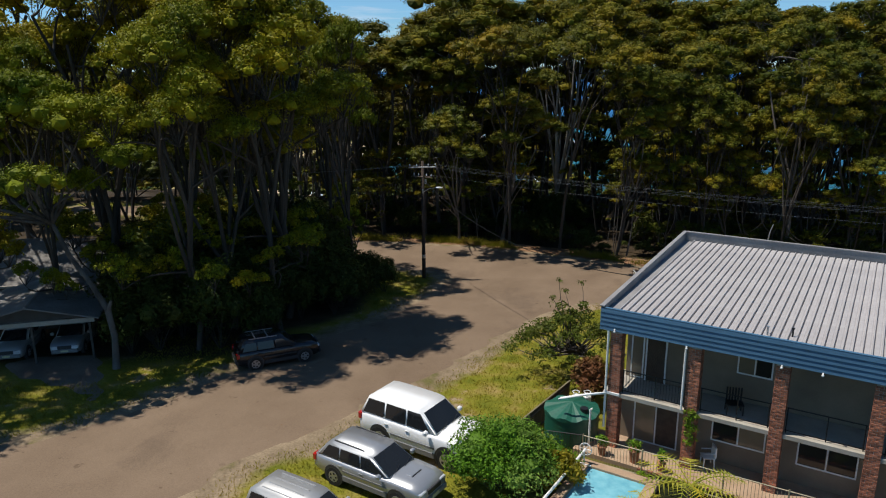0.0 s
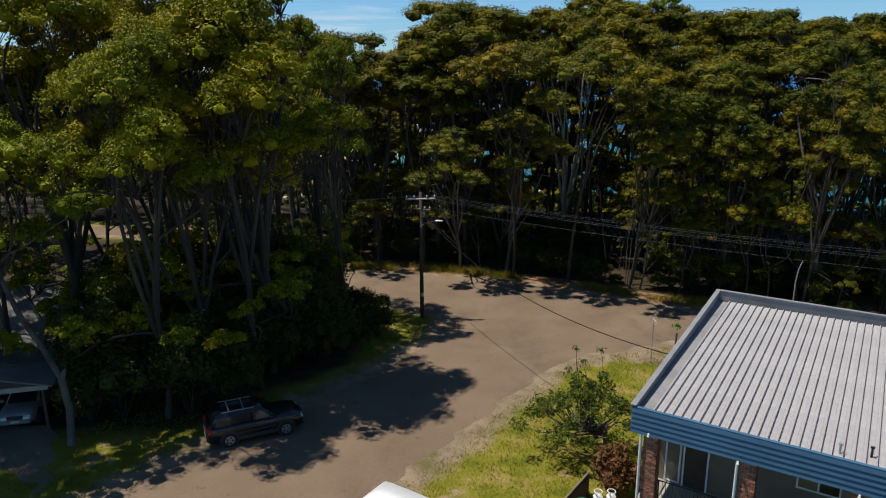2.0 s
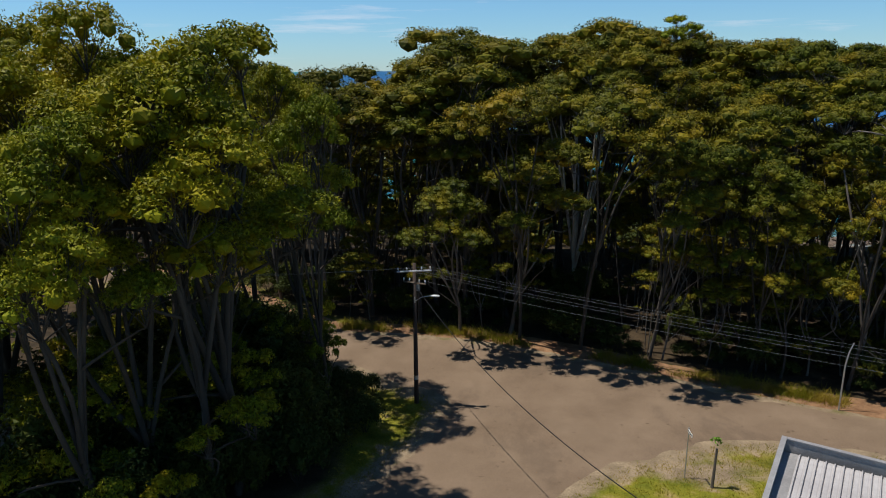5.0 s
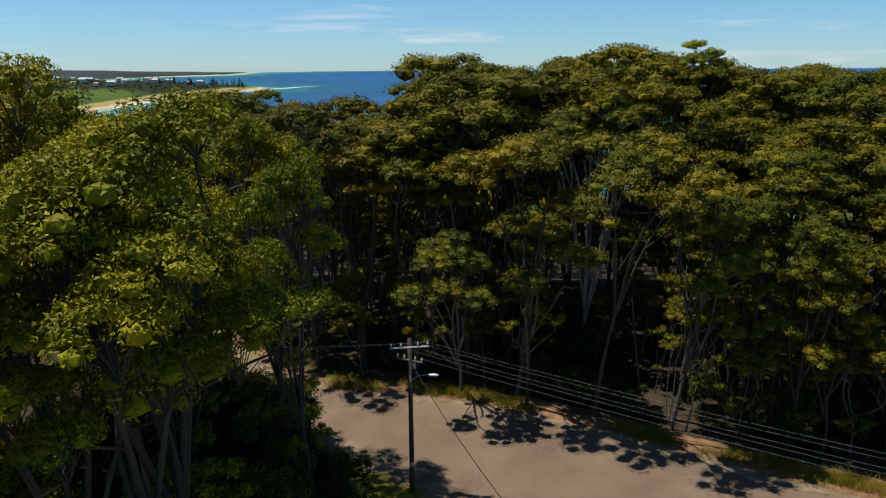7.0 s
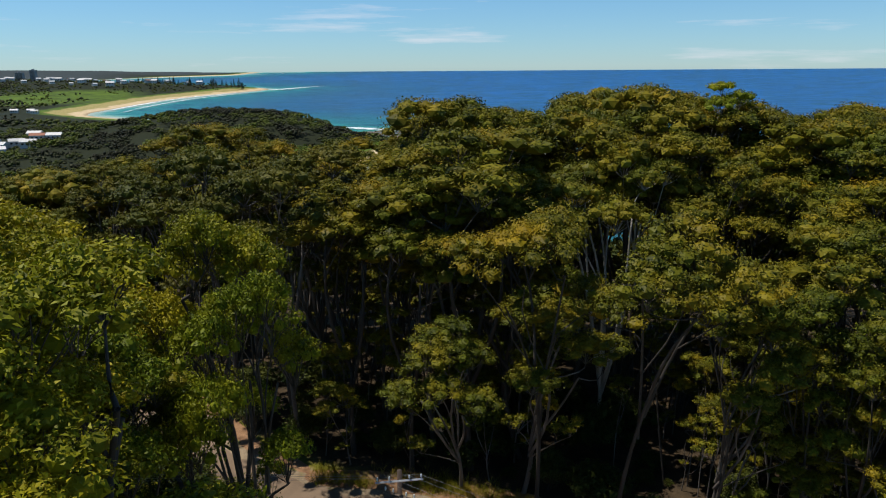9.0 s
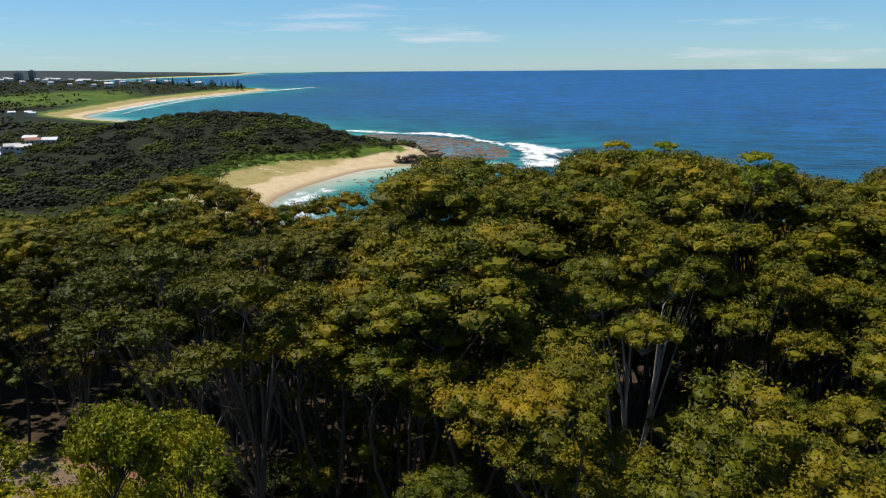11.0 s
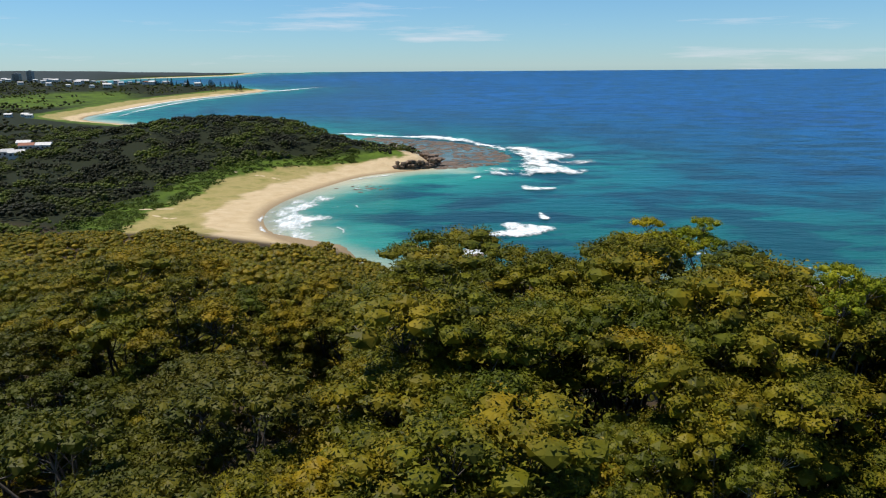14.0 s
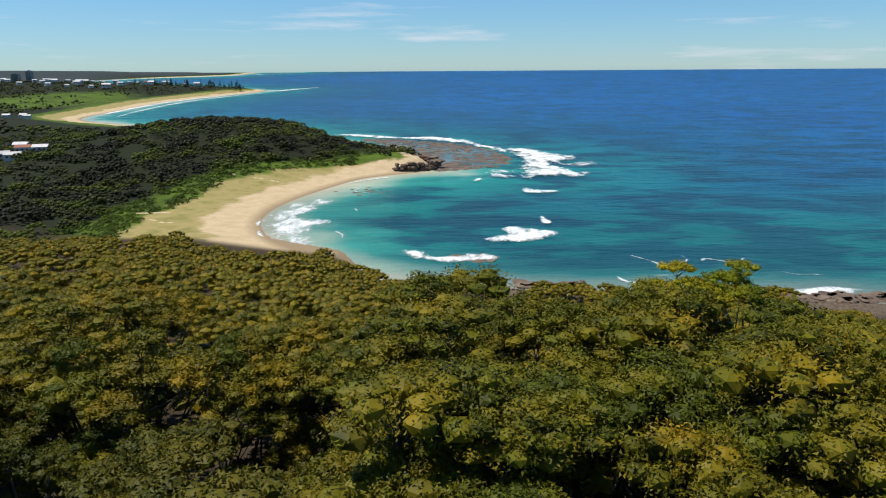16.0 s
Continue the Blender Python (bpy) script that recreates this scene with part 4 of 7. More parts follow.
while len(spots) < 222:
    x, y = rng_bush.uniform(-24, -3.6), rng_bush.uniform(41, 66)
    left_edge = np.interp(y, [41, 44.5, 48, 52, 56, 60, 63, 66], [-11.5, -9.8, -7.4, -5.8, -4.6, -4.3, -6.0, -8.5])
    if x < left_edge and not (x < -19 and y < 52) and all((x - a) ** 2 + (y - b) ** 2 > 2.2 for a, b in spots):
        spots.append((x, y))
for k, (x, y) in enumerate(spots):
    tall = rng_bush.choice((rng_bush.uniform(1.0, 2.6), rng_bush.uniform(2.5, 5.2))) if k < 130 else (rng_bush.uniform(5.0, 9.5) if y < 50 or x < -9 else rng_bush.uniform(2.2, 3.8))
    if tall > 3.9:
        plant(TALL_BUSHES[rng_bush.randrange(3)], x, y, tall, 6.0, rng_bush.uniform(0.9, 1.25), rng=rng_bush)
    else:
        plant(BUSHES[rng_bush.randrange(3)], x, y, tall, 2.6, rng_bush.uniform(0.8, 1.2) * (1.0 if k < 130 else 0.75), rng=rng_bush)


for x, y, tall in ((-10.4, 65.6, 6.2), (-12.6, 66.6, 7.0), (-14.6, 68.2, 6.6), (-16.6, 70.0, 7.2), (-18.8, 71.8, 6.4), (-20.8, 74.0, 6.8), (-23.0, 76.2, 6.0), (-12.0, 64.0, 5.4), (-15.5, 66.0, 6.0)):
    plant(TALL_BUSHES[rng_bush.randrange(3)], x, y, tall, 6.0, rng_bush.uniform(1.0, 1.25), rng=rng_bush)


# ---- woods further off ----
def woods(name, spots, clumps, radius, leaves, leaf, mat, label, seed):
    """A wood that is seen as one mass: spots of (x, y, z of the top, size), each an umbrella of lobes."""
    rng = np.random.default_rng(seed)
    cs, rs = [], []
    for x, y, z, s in spots:
        for k in range(clumps):
            a, q = k * 2.39996 + x, math.sqrt((k + 0.3) / clumps) * rng.uniform(0.92, 1.04)
            w = radius * s * rng.uniform(0.26, 0.38)
            h = w * rng.uniform(0.7, 0.9)
            cs.append((x + radius * s * q * math.cos(a), y + radius * s * q * math.sin(a), z - h - radius * s * (0.75 * (1 - math.sqrt(max(0.0, 1 - 0.9 * q * q))) + rng.uniform(0, 0.12))))
            rs.append((w, w, h))
    cs, rs = np.array(cs), np.array(rs)
    pieces = [lobe_leaves(rng, cs, rs, leaves, leaf, ruffle=0.40)] if leaves else []
    for c, r in zip(cs, rs):
        pieces.append(clump_core(rng, c, r, 0.74 if leaves else 1.0))
    v, f = gather(pieces)
    return tagged(mesh_part(name, v, f, mat), label, "woodland", kind="stuff")


rng_far = random.Random(21)
slope_spots = []
while len(slope_spots) < 1080:
    u = rng_far.random()
    y = 108 + 330 * u ** 1.05
    x = rng_far.uniform(-90 - 0.48 * (y - 105), 70 + 0.35 * (y - 105))
    d = float(side_of([(x, y)], COAST_LOOP)[0])
    if d < (60 if x < -60 else 9 if x < 20 else 4) or y > 442 - 0.3 * (x + 60):
        continue
    g = float(land(np.array([x]), np.array([y]), np.array([d]))[0])
    tall = np.interp(y, [105, 160, 300, 420], [20.5, 18.5, 11, 7]) * rng_far.uniform(0.85, 1.06)
    slope_spots.append((x, y, g + tall, rng_far.uniform(0.85, 1.25)))
under_spots = []
while len(under_spots) < 420:
    y = rng_far.uniform(99, 215)
    x = rng_far.uniform(-95 - 0.3 * (y - 99), 85)
    g = float(land(np.array([x]), np.array([y]))[0])
    under_spots.append((x, y, g + rng_far.uniform(5.0, 12.5), rng_far.uniform(0.7, 1.1)))
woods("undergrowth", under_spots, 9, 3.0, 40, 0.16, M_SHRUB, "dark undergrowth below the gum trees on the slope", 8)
woods("hillside_wood", [s for s in slope_spots if s[1] < 200], 17, 3.6, 85, 0.11, M_LEAF, "olive-green gum wood falling away down the hillside", 3)
woods("lower_wood", [s for s in slope_spots if s[1] >= 200], 15, 5.0, 44, 0.18, M_LEAF, "olive-green gum wood low on the hillside", 13)
point_spots = []
while len(point_spots) < 1500:
    x, y = rng_far.uniform(-620, -20), rng_far.uniform(470, 1240)
    d = float(side_of([(x, y)], COAST_LOOP)[0])
    back = float(sandy(0, y, 0)) + 36
    if d < (back if y < 820 else 14) or (x < -430 and rng_far.random() < 0.5):
        continue
    g = float(land(np.array([x]), np.array([y]), np.array([d]))[0])
    point_spots.append((x, y, g + rng_far.uniform(4.5, 9.5), rng_far.uniform(0.8, 1.5)))
woods("headland_wood", point_spots, 9, 6.0, 24, 0.45, M_COAST, "dark coastal scrub covering a low headland", 4)
scrub_spots = []
while len(scrub_spots) < 520:
    x, y = rng_far.uniform(-330, -90), rng_far.uniform(470, 830)
    d = float(side_of([(x, y)], COAST_LOOP)[0])
    back = float(sandy(0, y, 0))
    if back + 2 < d < back + 48 and noise.noise((x * 0.03, y * 0.03, 5)) > -0.25:
        scrub_spots.append((x, y, float(land(np.array([x]), np.array([y]), np.array([d]))[0]) + rng_far.uniform(1.2, 3.2), rng_far.uniform(0.5, 1.1)))
woods("dune_scrub", scrub_spots, 6, 4.0, 24, 0.34, foliage("dune_scrub_leaves", (0.035, 0.060, 0.008), (0.085, 0.135, 0.014), (0.12, 0.17, 0.02), 0.1, patch=0.03), "bright green low scrub behind a beach", 27)
far_spots = []
while len(far_spots) < 1500:
    y = rng_far.uniform(1150, 3150)
    x = rng_far.uniform(-0.82 * y - 100, -600)
    d = float(side_of([(x, y)], COAST_LOOP)[0])
    if d < (170 if y < 2650 else 70) or (x > -1250 and 1900 < y < 2500 and rng_far.random() < 0.8):
        continue
    g = float(land(np.array([x]), np.array([y]), np.array([d]))[0])
    far_spots.append((x, y, g + rng_far.uniform(6, 14), rng_far.uniform(1.0, 2.4)))
woods("distant_wood", far_spots, 3, 8.5, 12, 1.0, M_COAST, "dark distant trees behind a long beach", 6)

# ---- paints and metals ----
M_BLUE = surface("blue_cladding", (0.045, 0.115, 0.20), (0.060, 0.150, 0.25), 0.55, 0.6, 20.0, bump=0.08, grime=0.15)
M_ROOF = surface("grey_roof_metal", (0.40, 0.375, 0.37), (0.50, 0.475, 0.465), 0.5, 0.35, 6.0, metal=0.1, bump=0.05, grime=0.18, tint=0.03)
M_PARAPET = surface("dull_flashing", (0.26, 0.25, 0.25), (0.36, 0.35, 0.35), 0.55, 0.7, 10.0, metal=0.2, bump=0.05, grime=0.25)
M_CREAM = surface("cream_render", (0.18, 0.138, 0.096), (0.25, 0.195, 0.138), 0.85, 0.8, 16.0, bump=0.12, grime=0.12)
M_SLAB = surface("painted_concrete", (0.33, 0.295, 0.245), (0.43, 0.39, 0.33), 0.8, 1.2, 14.0, bump=0.1, grime=0.15)
M_WHITE = surface("white_paint", (0.70, 0.69, 0.66), (0.80, 0.79, 0.77), 0.5, 1.5, 22.0, bump=0.04, grime=0.08)
M_BRICK = surface("red_brick", (0.24, 0.085, 0.048), (0.42, 0.17, 0.095), 0.9, 7.0, 45.0, bump=0.5, depth=0.006, tint=0.5, grime=0.35)
M_MORTAR = surface("pale_mortar", (0.30, 0.26, 0.22), (0.40, 0.36, 0.30), 0.95, 3.0, 40.0, bump=0.3)
M_BLACK = surface("black_metal", (0.012, 0.012, 0.013), (0.022, 0.022, 0.024), 0.45, 3.0, 30.0, metal=0.3, bump=0.03)
M_RAIL_TAN = surface("tan_fence_metal", (0.30, 0.25, 0.15), (0.40, 0.34, 0.21), 0.5, 2.0, 30.0, bump=0.05)
M_BROWN_SCREEN = surface("brown_mesh_screen", (0.055, 0.035, 0.022), (0.09, 0.06, 0.04), 0.8, 4.0, 90.0, bump=0.4)
M_TERRA = surface("terracotta", (0.33, 0.13, 0.06), (0.45, 0.20, 0.10), 0.85, 5.0, 40.0, bump=0.2)
M_PAVER = surface("warm_paving", (0.34, 0.22, 0.14), (0.46, 0.33, 0.22), 0.9, 1.2, 18.0, bump=0.3)
M_TANK = surface("green_tank_plastic", (0.010, 0.085, 0.055), (0.018, 0.125, 0.08), 0.45, 1.5, 18.0, bump=0.05)
M_FENCE_WOOD = surface("weathered_timber", (0.06, 0.045, 0.034), (0.15, 0.115, 0.085), 0.9, 2.0, 24.0, bump=0.4, squash=(1, 1, 0.2), tint=0.2)
M_POLE_WOOD = surface("creosoted_pole", (0.030, 0.020, 0.015), (0.075, 0.050, 0.038), 0.9, 2.0, 14.0, bump=0.5, depth=0.02, squash=(1, 1, 0.1))
M_GALV = surface("galvanised_steel", (0.42, 0.42, 0.42), (0.58, 0.58, 0.58), 0.4, 3.0, 30.0, metal=0.6, bump=0.05)
M_PORCELAIN = surface("porcelain", (0.66, 0.66, 0.64), (0.76, 0.76, 0.74), 0.25, 3.0, 30.0, bump=0.0)
M_CEMENT_SHEET = surface("grey_roof_sheet", (0.15, 0.14, 0.13), (0.27, 0.25, 0.235), 0.85, 0.7, 9.0, bump=0.25, grime=0.35)
M_DARK_WALL = surface("dark_weatherboard", (0.05, 0.045, 0.04), (0.09, 0.08, 0.07), 0.8, 1.5, 20.0, bump=0.1)


def glass_material(name, tint, rough=0.06):
    m, nt, bs, lk = nodes_of(name)
    n = noise_node(nt, 0.8, 3)
    lk.new(ramp_node(nt, [(0.3, tuple(v * 0.7 for v in tint)), (0.7, tint)], n.outputs["Fac"]).outputs["Color"], bs.inputs["Base Color"])
    bs.inputs["Roughness"].default_value = rough
    bs.inputs["Specular IOR Level"].default_value = 0.5
    return m


M_GLASS = glass_material("dark_window_glass", (0.018, 0.020, 0.022))
M_GLASS_WARM = glass_material("curtained_glass", (0.24, 0.19, 0.13), 0.12)


def pool_material():
    m, nt, bs, lk = nodes_of("pool_water")
    n = noise_node(nt, 2.5, 5)
    lk.new(ramp_node(nt, [(0.3, (0.12, 0.36, 0.46)), (0.7, (0.22, 0.50, 0.58))], n.outputs["Fac"]).outputs["Color"], bs.inputs["Base Color"])
    bs.inputs["Roughness"].default_value = 0.08
    lk.new(bump_node(nt, noise_node(nt, 5.0, 3).outputs["Fac"], 0.15, 0.03), bs.inputs["Normal"])
    return m


M_POOL = pool_material()


# ---- the brick house ----
HOUSE = pose(6.25, 29.2, 1.85, 0, 0, -33.0)
LONG, DEEP, EAVE, DROP = 17.0, 12.7, 6.12, 0.92
house = base("house", HOUSE, "two-storey brick house with blue eaves, grey metal roof and balconies", "house")


def roof_z(y):
    return EAVE - 0.10 + 0.030 * y


def slanted(bm, x0, x1, y0, y1, lo0, lo1, hi0, hi1):
    """A box whose underside and top slope with y."""
    vs = [bm.verts.new(c) for c in ((x0, y0, lo0), (x1, y0, lo0), (x1, y1, lo1), (x0, y1, lo1), (x0, y0, hi0), (x1, y0, hi0), (x1, y1, hi1), (x0, y1, hi1))]
    for f in ((0, 3, 2, 1), (4, 5, 6, 7), (0, 1, 5, 4), (1, 2, 6, 5), (2, 3, 7, 6), (3, 0, 4, 7)):
        bm.faces.new([vs[i] for i in f])
    return bm


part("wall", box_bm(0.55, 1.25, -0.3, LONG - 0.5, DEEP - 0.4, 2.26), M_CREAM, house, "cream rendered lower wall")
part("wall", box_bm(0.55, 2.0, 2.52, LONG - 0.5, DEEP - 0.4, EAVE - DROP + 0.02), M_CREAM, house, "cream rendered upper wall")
part("balcony_slab", box_bm(0.25, 0.10, 2.32, LONG - 0.3, 2.6, 2.50, bevel=0.01), M_SLAB, house, "pale painted concrete balcony slab")
part("soffit", slanted(bmesh.new(), 0.12, LONG, 0.12, DEEP - 0.1, EAVE - DROP + 0.03, EAVE - DROP + 0.03, EAVE - DROP + 0.09, EAVE - DROP + 0.09), M_SLAB, house, "pale flat eaves soffit")
# roof sheets: a pan with one standing rib each, all on one mesh
sheet_bm = bmesh.new()
PAN = 0.29
prof = [(0.0, 0.0), (0.02, 0.0), (0.035, 0.048), (0.065, 0.048), (0.08, 0.0), (0.081, -0.06), (0.118, -0.06), (0.119, 0.0), (0.22, 0.004), (0.23, 0.010), (0.25, 0.010), (0.26, 0.004), (PAN, 0.0)]
rows = []
for yy in (0.10, DEEP - 0.45):
    rows.append([sheet_bm.verts.new((px, yy, roof_z(yy) + pz)) for px, pz in prof])
for k in range(len(prof) - 1):
    sheet_bm.faces.new((rows[0][k], rows[0][k + 1], rows[1][k + 1], rows[1][k]))
under = [[sheet_bm.verts.new((px, yy, roof_z(yy) - 0.09)) for px in (0.0, PAN)] for yy in (0.10, DEEP - 0.45)]
sheet_bm.faces.new((rows[0][0], under[0][0], under[0][1], rows[0][-1]))
first_sheet = part("roof_sheet", sheet_bm, M_ROOF, house, "grey ribbed metal roof sheet")
first_sheet.location = (0.62, 0, 0)
for k in range(1, int((LONG - 1.0) / PAN)):
    ob = new("roof_sheet", first_sheet.data)
    ob.parent = house
    ob.location = (0.62 + k * PAN, 0, 0)
part("box_gutter", slanted(bmesh.new(), 0.10, 0.615, 0.12, DEEP - 0.2, EAVE - 0.42, EAVE - 0.42, roof_z(0) - 0.10, roof_z(DEEP) - 0.14), M_PARAPET, house, "dull grey box gutter")
part("parapet", slanted(bmesh.new(), 0.0, 0.095, 0.05, DEEP, EAVE - DROP, EAVE - DROP, EAVE + 0.06, roof_z(DEEP) + 0.34), M_PARAPET, house, "grey metal-lined side parapet")
part("parapet", slanted(bmesh.new(), 0.10, LONG, DEEP - 0.10, DEEP, EAVE - DROP, EAVE - DROP, roof_z(DEEP) + 0.34, roof_z(DEEP) + 0.34), M_PARAPET, house, "grey metal-lined rear parapet")
part("capping", slanted(bmesh.new(), -0.05, 0.14, -0.03, DEEP + 0.04, EAVE + 0.061, roof_z(DEEP) + 0.341, EAVE + 0.095, roof_z(DEEP) + 0.375), M_PARAPET, house, "pale metal capping")
part("capping", slanted(bmesh.new(), 0.15, LONG, DEEP - 0.14, DEEP + 0.04, roof_z(DEEP) + 0.341, roof_z(DEEP) + 0.341, roof_z(DEEP) + 0.38, roof_z(DEEP) + 0.38), M_PARAPET, house, "pale metal capping")
board_bm = bmesh.new()
BOARD = DROP / 5
slanted(board_bm, 0.0, LONG, -0.005, 0.045, 0.004, 0.004, BOARD - 0.012, BOARD - 0.012)
for v in board_bm.verts:
    if v.co.y < 0 and v.co.z < 0.1:
        v.co.y -= 0.028
front_board = part("cladding_board", board_bm, M_BLUE, house, "blue horizontal cladding board")
front_board.location = (0, 0, EAVE - DROP)
for k in range(1, 5):
    ob = new("cladding_board", front_board.data)
    ob.parent = house
    ob.location = (0, 0, EAVE - DROP + k * BOARD)
part("fascia_backing", box_bm(0.02, 0.046, EAVE - DROP, LONG, 0.10, EAVE - 0.02), M_BLUE, house)
part("ridge_flashing", box_bm(0.10, -0.012, EAVE - 0.014, LONG, 0.12, EAVE + 0.012), M_BLUE, house)

# pillars: six bricks to a course, turned in alternate courses
brick_bm = box_bm(-0.113, -0.056, -0.038, 0.113, 0.056, 0.038, bevel=0.006)
brick_mesh = bpy.data.meshes.new("brick")
brick_bm.to_mesh(brick_mesh)
brick_bm.free()
brick_mesh.materials.append(M_BRICK)
for n, px in enumerate((0.68, 3.76, 6.80, 9.86, 12.9, 15.9)):
    pillar = part("brick_pillar", box_bm(px - 0.225, 0.075, -0.4, px + 0.225, 0.525, EAVE - DROP + 0.02), M_MORTAR if n < 4 else M_BRICK, house, "red brick pillar with pale joints")
    if n > 3:
        continue
    for c in range(63):
        z = -0.30 + c * 0.0865
        for q in range(6):
            dx, dy, a = ((-0.122, -0.182, 0), (0.122, -0.182, 0), (-0.122, 0.182, 0), (0.122, 0.182, 0), (-0.182, 0.0, 90), (0.182, 0.0, 90))[q]
            if c % 2:
                dx, dy, a = -dy, dx, 90 - a
            b = new("brick", brick_mesh)
            b.parent = pillar
            b.matrix_basis = pose(px + dx + 0.003 * math.sin(c * 7 + q), 0.30 + dy + 0.003 * math.cos(c * 5 + q), z, 0, 0, a)


def house_window(x0, x1, y, z0, z1, panes, glass, label, frame_mat=M_WHITE):
    w = base("window", Matrix(), label, "window")
    w.parent = house
    del w["category"]
    t = 0.055
    fb = bmesh.new()
    for a in ((x0, z0, x1, z0 + t), (x0, z1 - t, x1, z1), (x0, z0 + t, x0 + t, z1 - t), (x1 - t, z0 + t, x1, z1 - t)):
        box(fb, a[0], y - 0.05, a[1], a[2], y + 0.03, a[3])
    for k in range(1, panes):
        xm = x0 + (x1 - x0) * k / panes
        box(fb, xm - 0.025, y - 0.045, z0 + t, xm + 0.025, y + 0.02, z1 - t)
    part("window_frame", fb, frame_mat, w)
    for k in range(panes):
        a, b = x0 + (x1 - x0) * k / panes, x0 + (x1 - x0) * (k + 1) / panes
        part("pane", box_bm(a + 0.05, y - 0.022, z0 + t, b - 0.05, y - 0.012, z1 - t), glass[k % len(glass)], w)
    return w


house_window(1.25, 3.1, 1.25, 0.02, 2.15, 2, [M_GLASS_WARM, M_BROWN_SCREEN], "sliding glass door with a white frame and brown screen")
house_window(4.4, 6.4, 1.25, 0.95, 2.05, 2, [M_GLASS, M_GLASS_WARM], "low wide sliding window in a white frame")
house_window(7.5, 9.5, 1.25, 0.85, 2.0, 2, [M_GLASS], "wide dark sliding window in a cream frame")
house_window(10.6, 12.6, 1.25, 0.85, 2.0, 2, [M_GLASS], "wide dark sliding window in a cream frame")
house_window(5.0, 6.3, 2.0, 3.7, 4.75, 2, [M_GLASS_WARM, M_GLASS], "dark upstairs window in a white frame")
house_window(10.6, 12.4, 2.0, 3.5, 4.7, 2, [M_GLASS], "dark upstairs window in a white frame")
house_window(0.75, 1.30, 2.0, 2.55, 4.75, 1, [M_GLASS_WARM], "narrow upstairs glass door in a white frame")
screen = part("screen_door", box_bm(1.42, 1.93, 2.53, 2.22, 1.975, 4.72), M_BROWN_SCREEN, house, "brown diamond-mesh security screen door")
mesh_bm = bmesh.new()
for k in range(-10, 12):
    for s in (1, -1):
        x_a, x_b = 1.45 + k * 0.1, 1.45 + k * 0.1 + s * 0.9
        pts = []
        for u in np.linspace(0, 1, 25):
            px, pz = x_a + (x_b - x_a) * u, 3.0 + 1.65 * u
            if 1.46 < px < 2.18:
                pts.append((px, pz))
        if len(pts) > 2:
            rod(mesh_bm, (pts[0][0], 1.925, pts[0][1]), (pts[-1][0], 1.925, pts[-1][1]), 0.006, n=4)
part("lattice", mesh_bm, M_FENCE_WOOD, screen)
sf = bmesh.new()
for a in ((1.38, 2.52, 1.44, 4.76), (2.20, 2.52, 2.26, 4.76), (1.44, 4.70, 2.20, 4.76)):
    box(sf, a[0], 1.90, a[1], a[2], 1.985, a[3])
part("door_frame", sf, M_WHITE, screen)


def railing(x0, x1, y, z, posts, balusters, material, name="railing", label="thin black balcony railing", height=1.0):
    r = base(name, Matrix(), label, "railing")
    r.parent = house
    del r["category"]
    part("rail", box_bm(x0, y - 0.02, z + height - 0.03, x1, y + 0.02, z + height), material, r)
    part("rail", box_bm(x0, y - 0.012, z + 0.08, x1, y + 0.012, z + 0.105), material, r)
    for px in posts:
        part("post", box_bm(px - 0.02, y - 0.02, z, px + 0.02, y + 0.021, z + height - 0.03), material, r)
    for k in range(balusters):
        bx = x0 + (x1 - x0) * (k + 0.5) / balusters
        part("baluster", rod_bm((bx, y, z + 0.10), (bx, y, z + height - 0.03), 0.008, n=4), material, r)


railing(0.95, 3.50, 0.30, 2.5, (1.0, 2.3, 3.45), 22, M_BLACK)
railing(4.03, 6.54, 0.30, 2.5, (4.08, 5.4, 6.5), 0, M_BLACK)
railing(7.06, 9.60, 0.30, 2.5, (7.1, 8.4, 9.55), 0, M_BLACK)
railing(10.13, 12.64, 0.30, 2.5, (10.2, 11.4, 12.6), 0, M_BLACK)
side_rail = base("railing", Matrix(), "thin black railing at the balcony's open end", "railing")
side_rail.parent = house
del side_rail["category"]
part("rail", box_bm(0.50, 0.58, 3.47, 0.54, 2.0, 3.50), M_BLACK, side_rail)
for k in range(9):
    part("baluster", rod_bm((0.52, 0.66 + k * 0.15, 2.5), (0.52, 0.66 + k * 0.15, 3.47), 0.008, n=4), M_BLACK, side_rail)


def pipe(points, r, material, parent, name="downpipe", label="white plastic downpipe"):
    v, f = tube(points, [r] * len(points), 8)
    return mesh_part(name, v, f, material, parent, label, smooth=True)


pipe([(0.36, 0.02, EAVE - DROP), (0.36, 0.02, 2.55), (0.36, 0.02, 2.35), (0.36, 0.02, 0.9)], 0.05, M_WHITE, house)
pipe([(0.36, 0.0, 2.45), (0.36, -0.02, 2.44), (-0.3, -0.25, 2.30), (-1.35, -0.55, 1.98), (-1.42, -0.58, 1.90)], 0.055, M_WHITE, house, "overflow_pipe", "white pipe leading to the tank")
pipe([(-0.10, -0.35, -0.1), (-0.10, -0.35, 1.7), (-0.05, -0.30, 1.75)], 0.045, M_WHITE, house, "standpipe", "white plastic standpipe")
pipe([(3.42, 0.02, EAVE - DROP), (3.42, 0.02, 4.0), (3.42, 0.02, 2.5)], 0.045, M_WHITE, house)
part("pipe_collar", box_bm(0.28, 0.0, 2.42, 0.95, 0.09, 2.52), M_WHITE, house, "white bracket round the pillar")
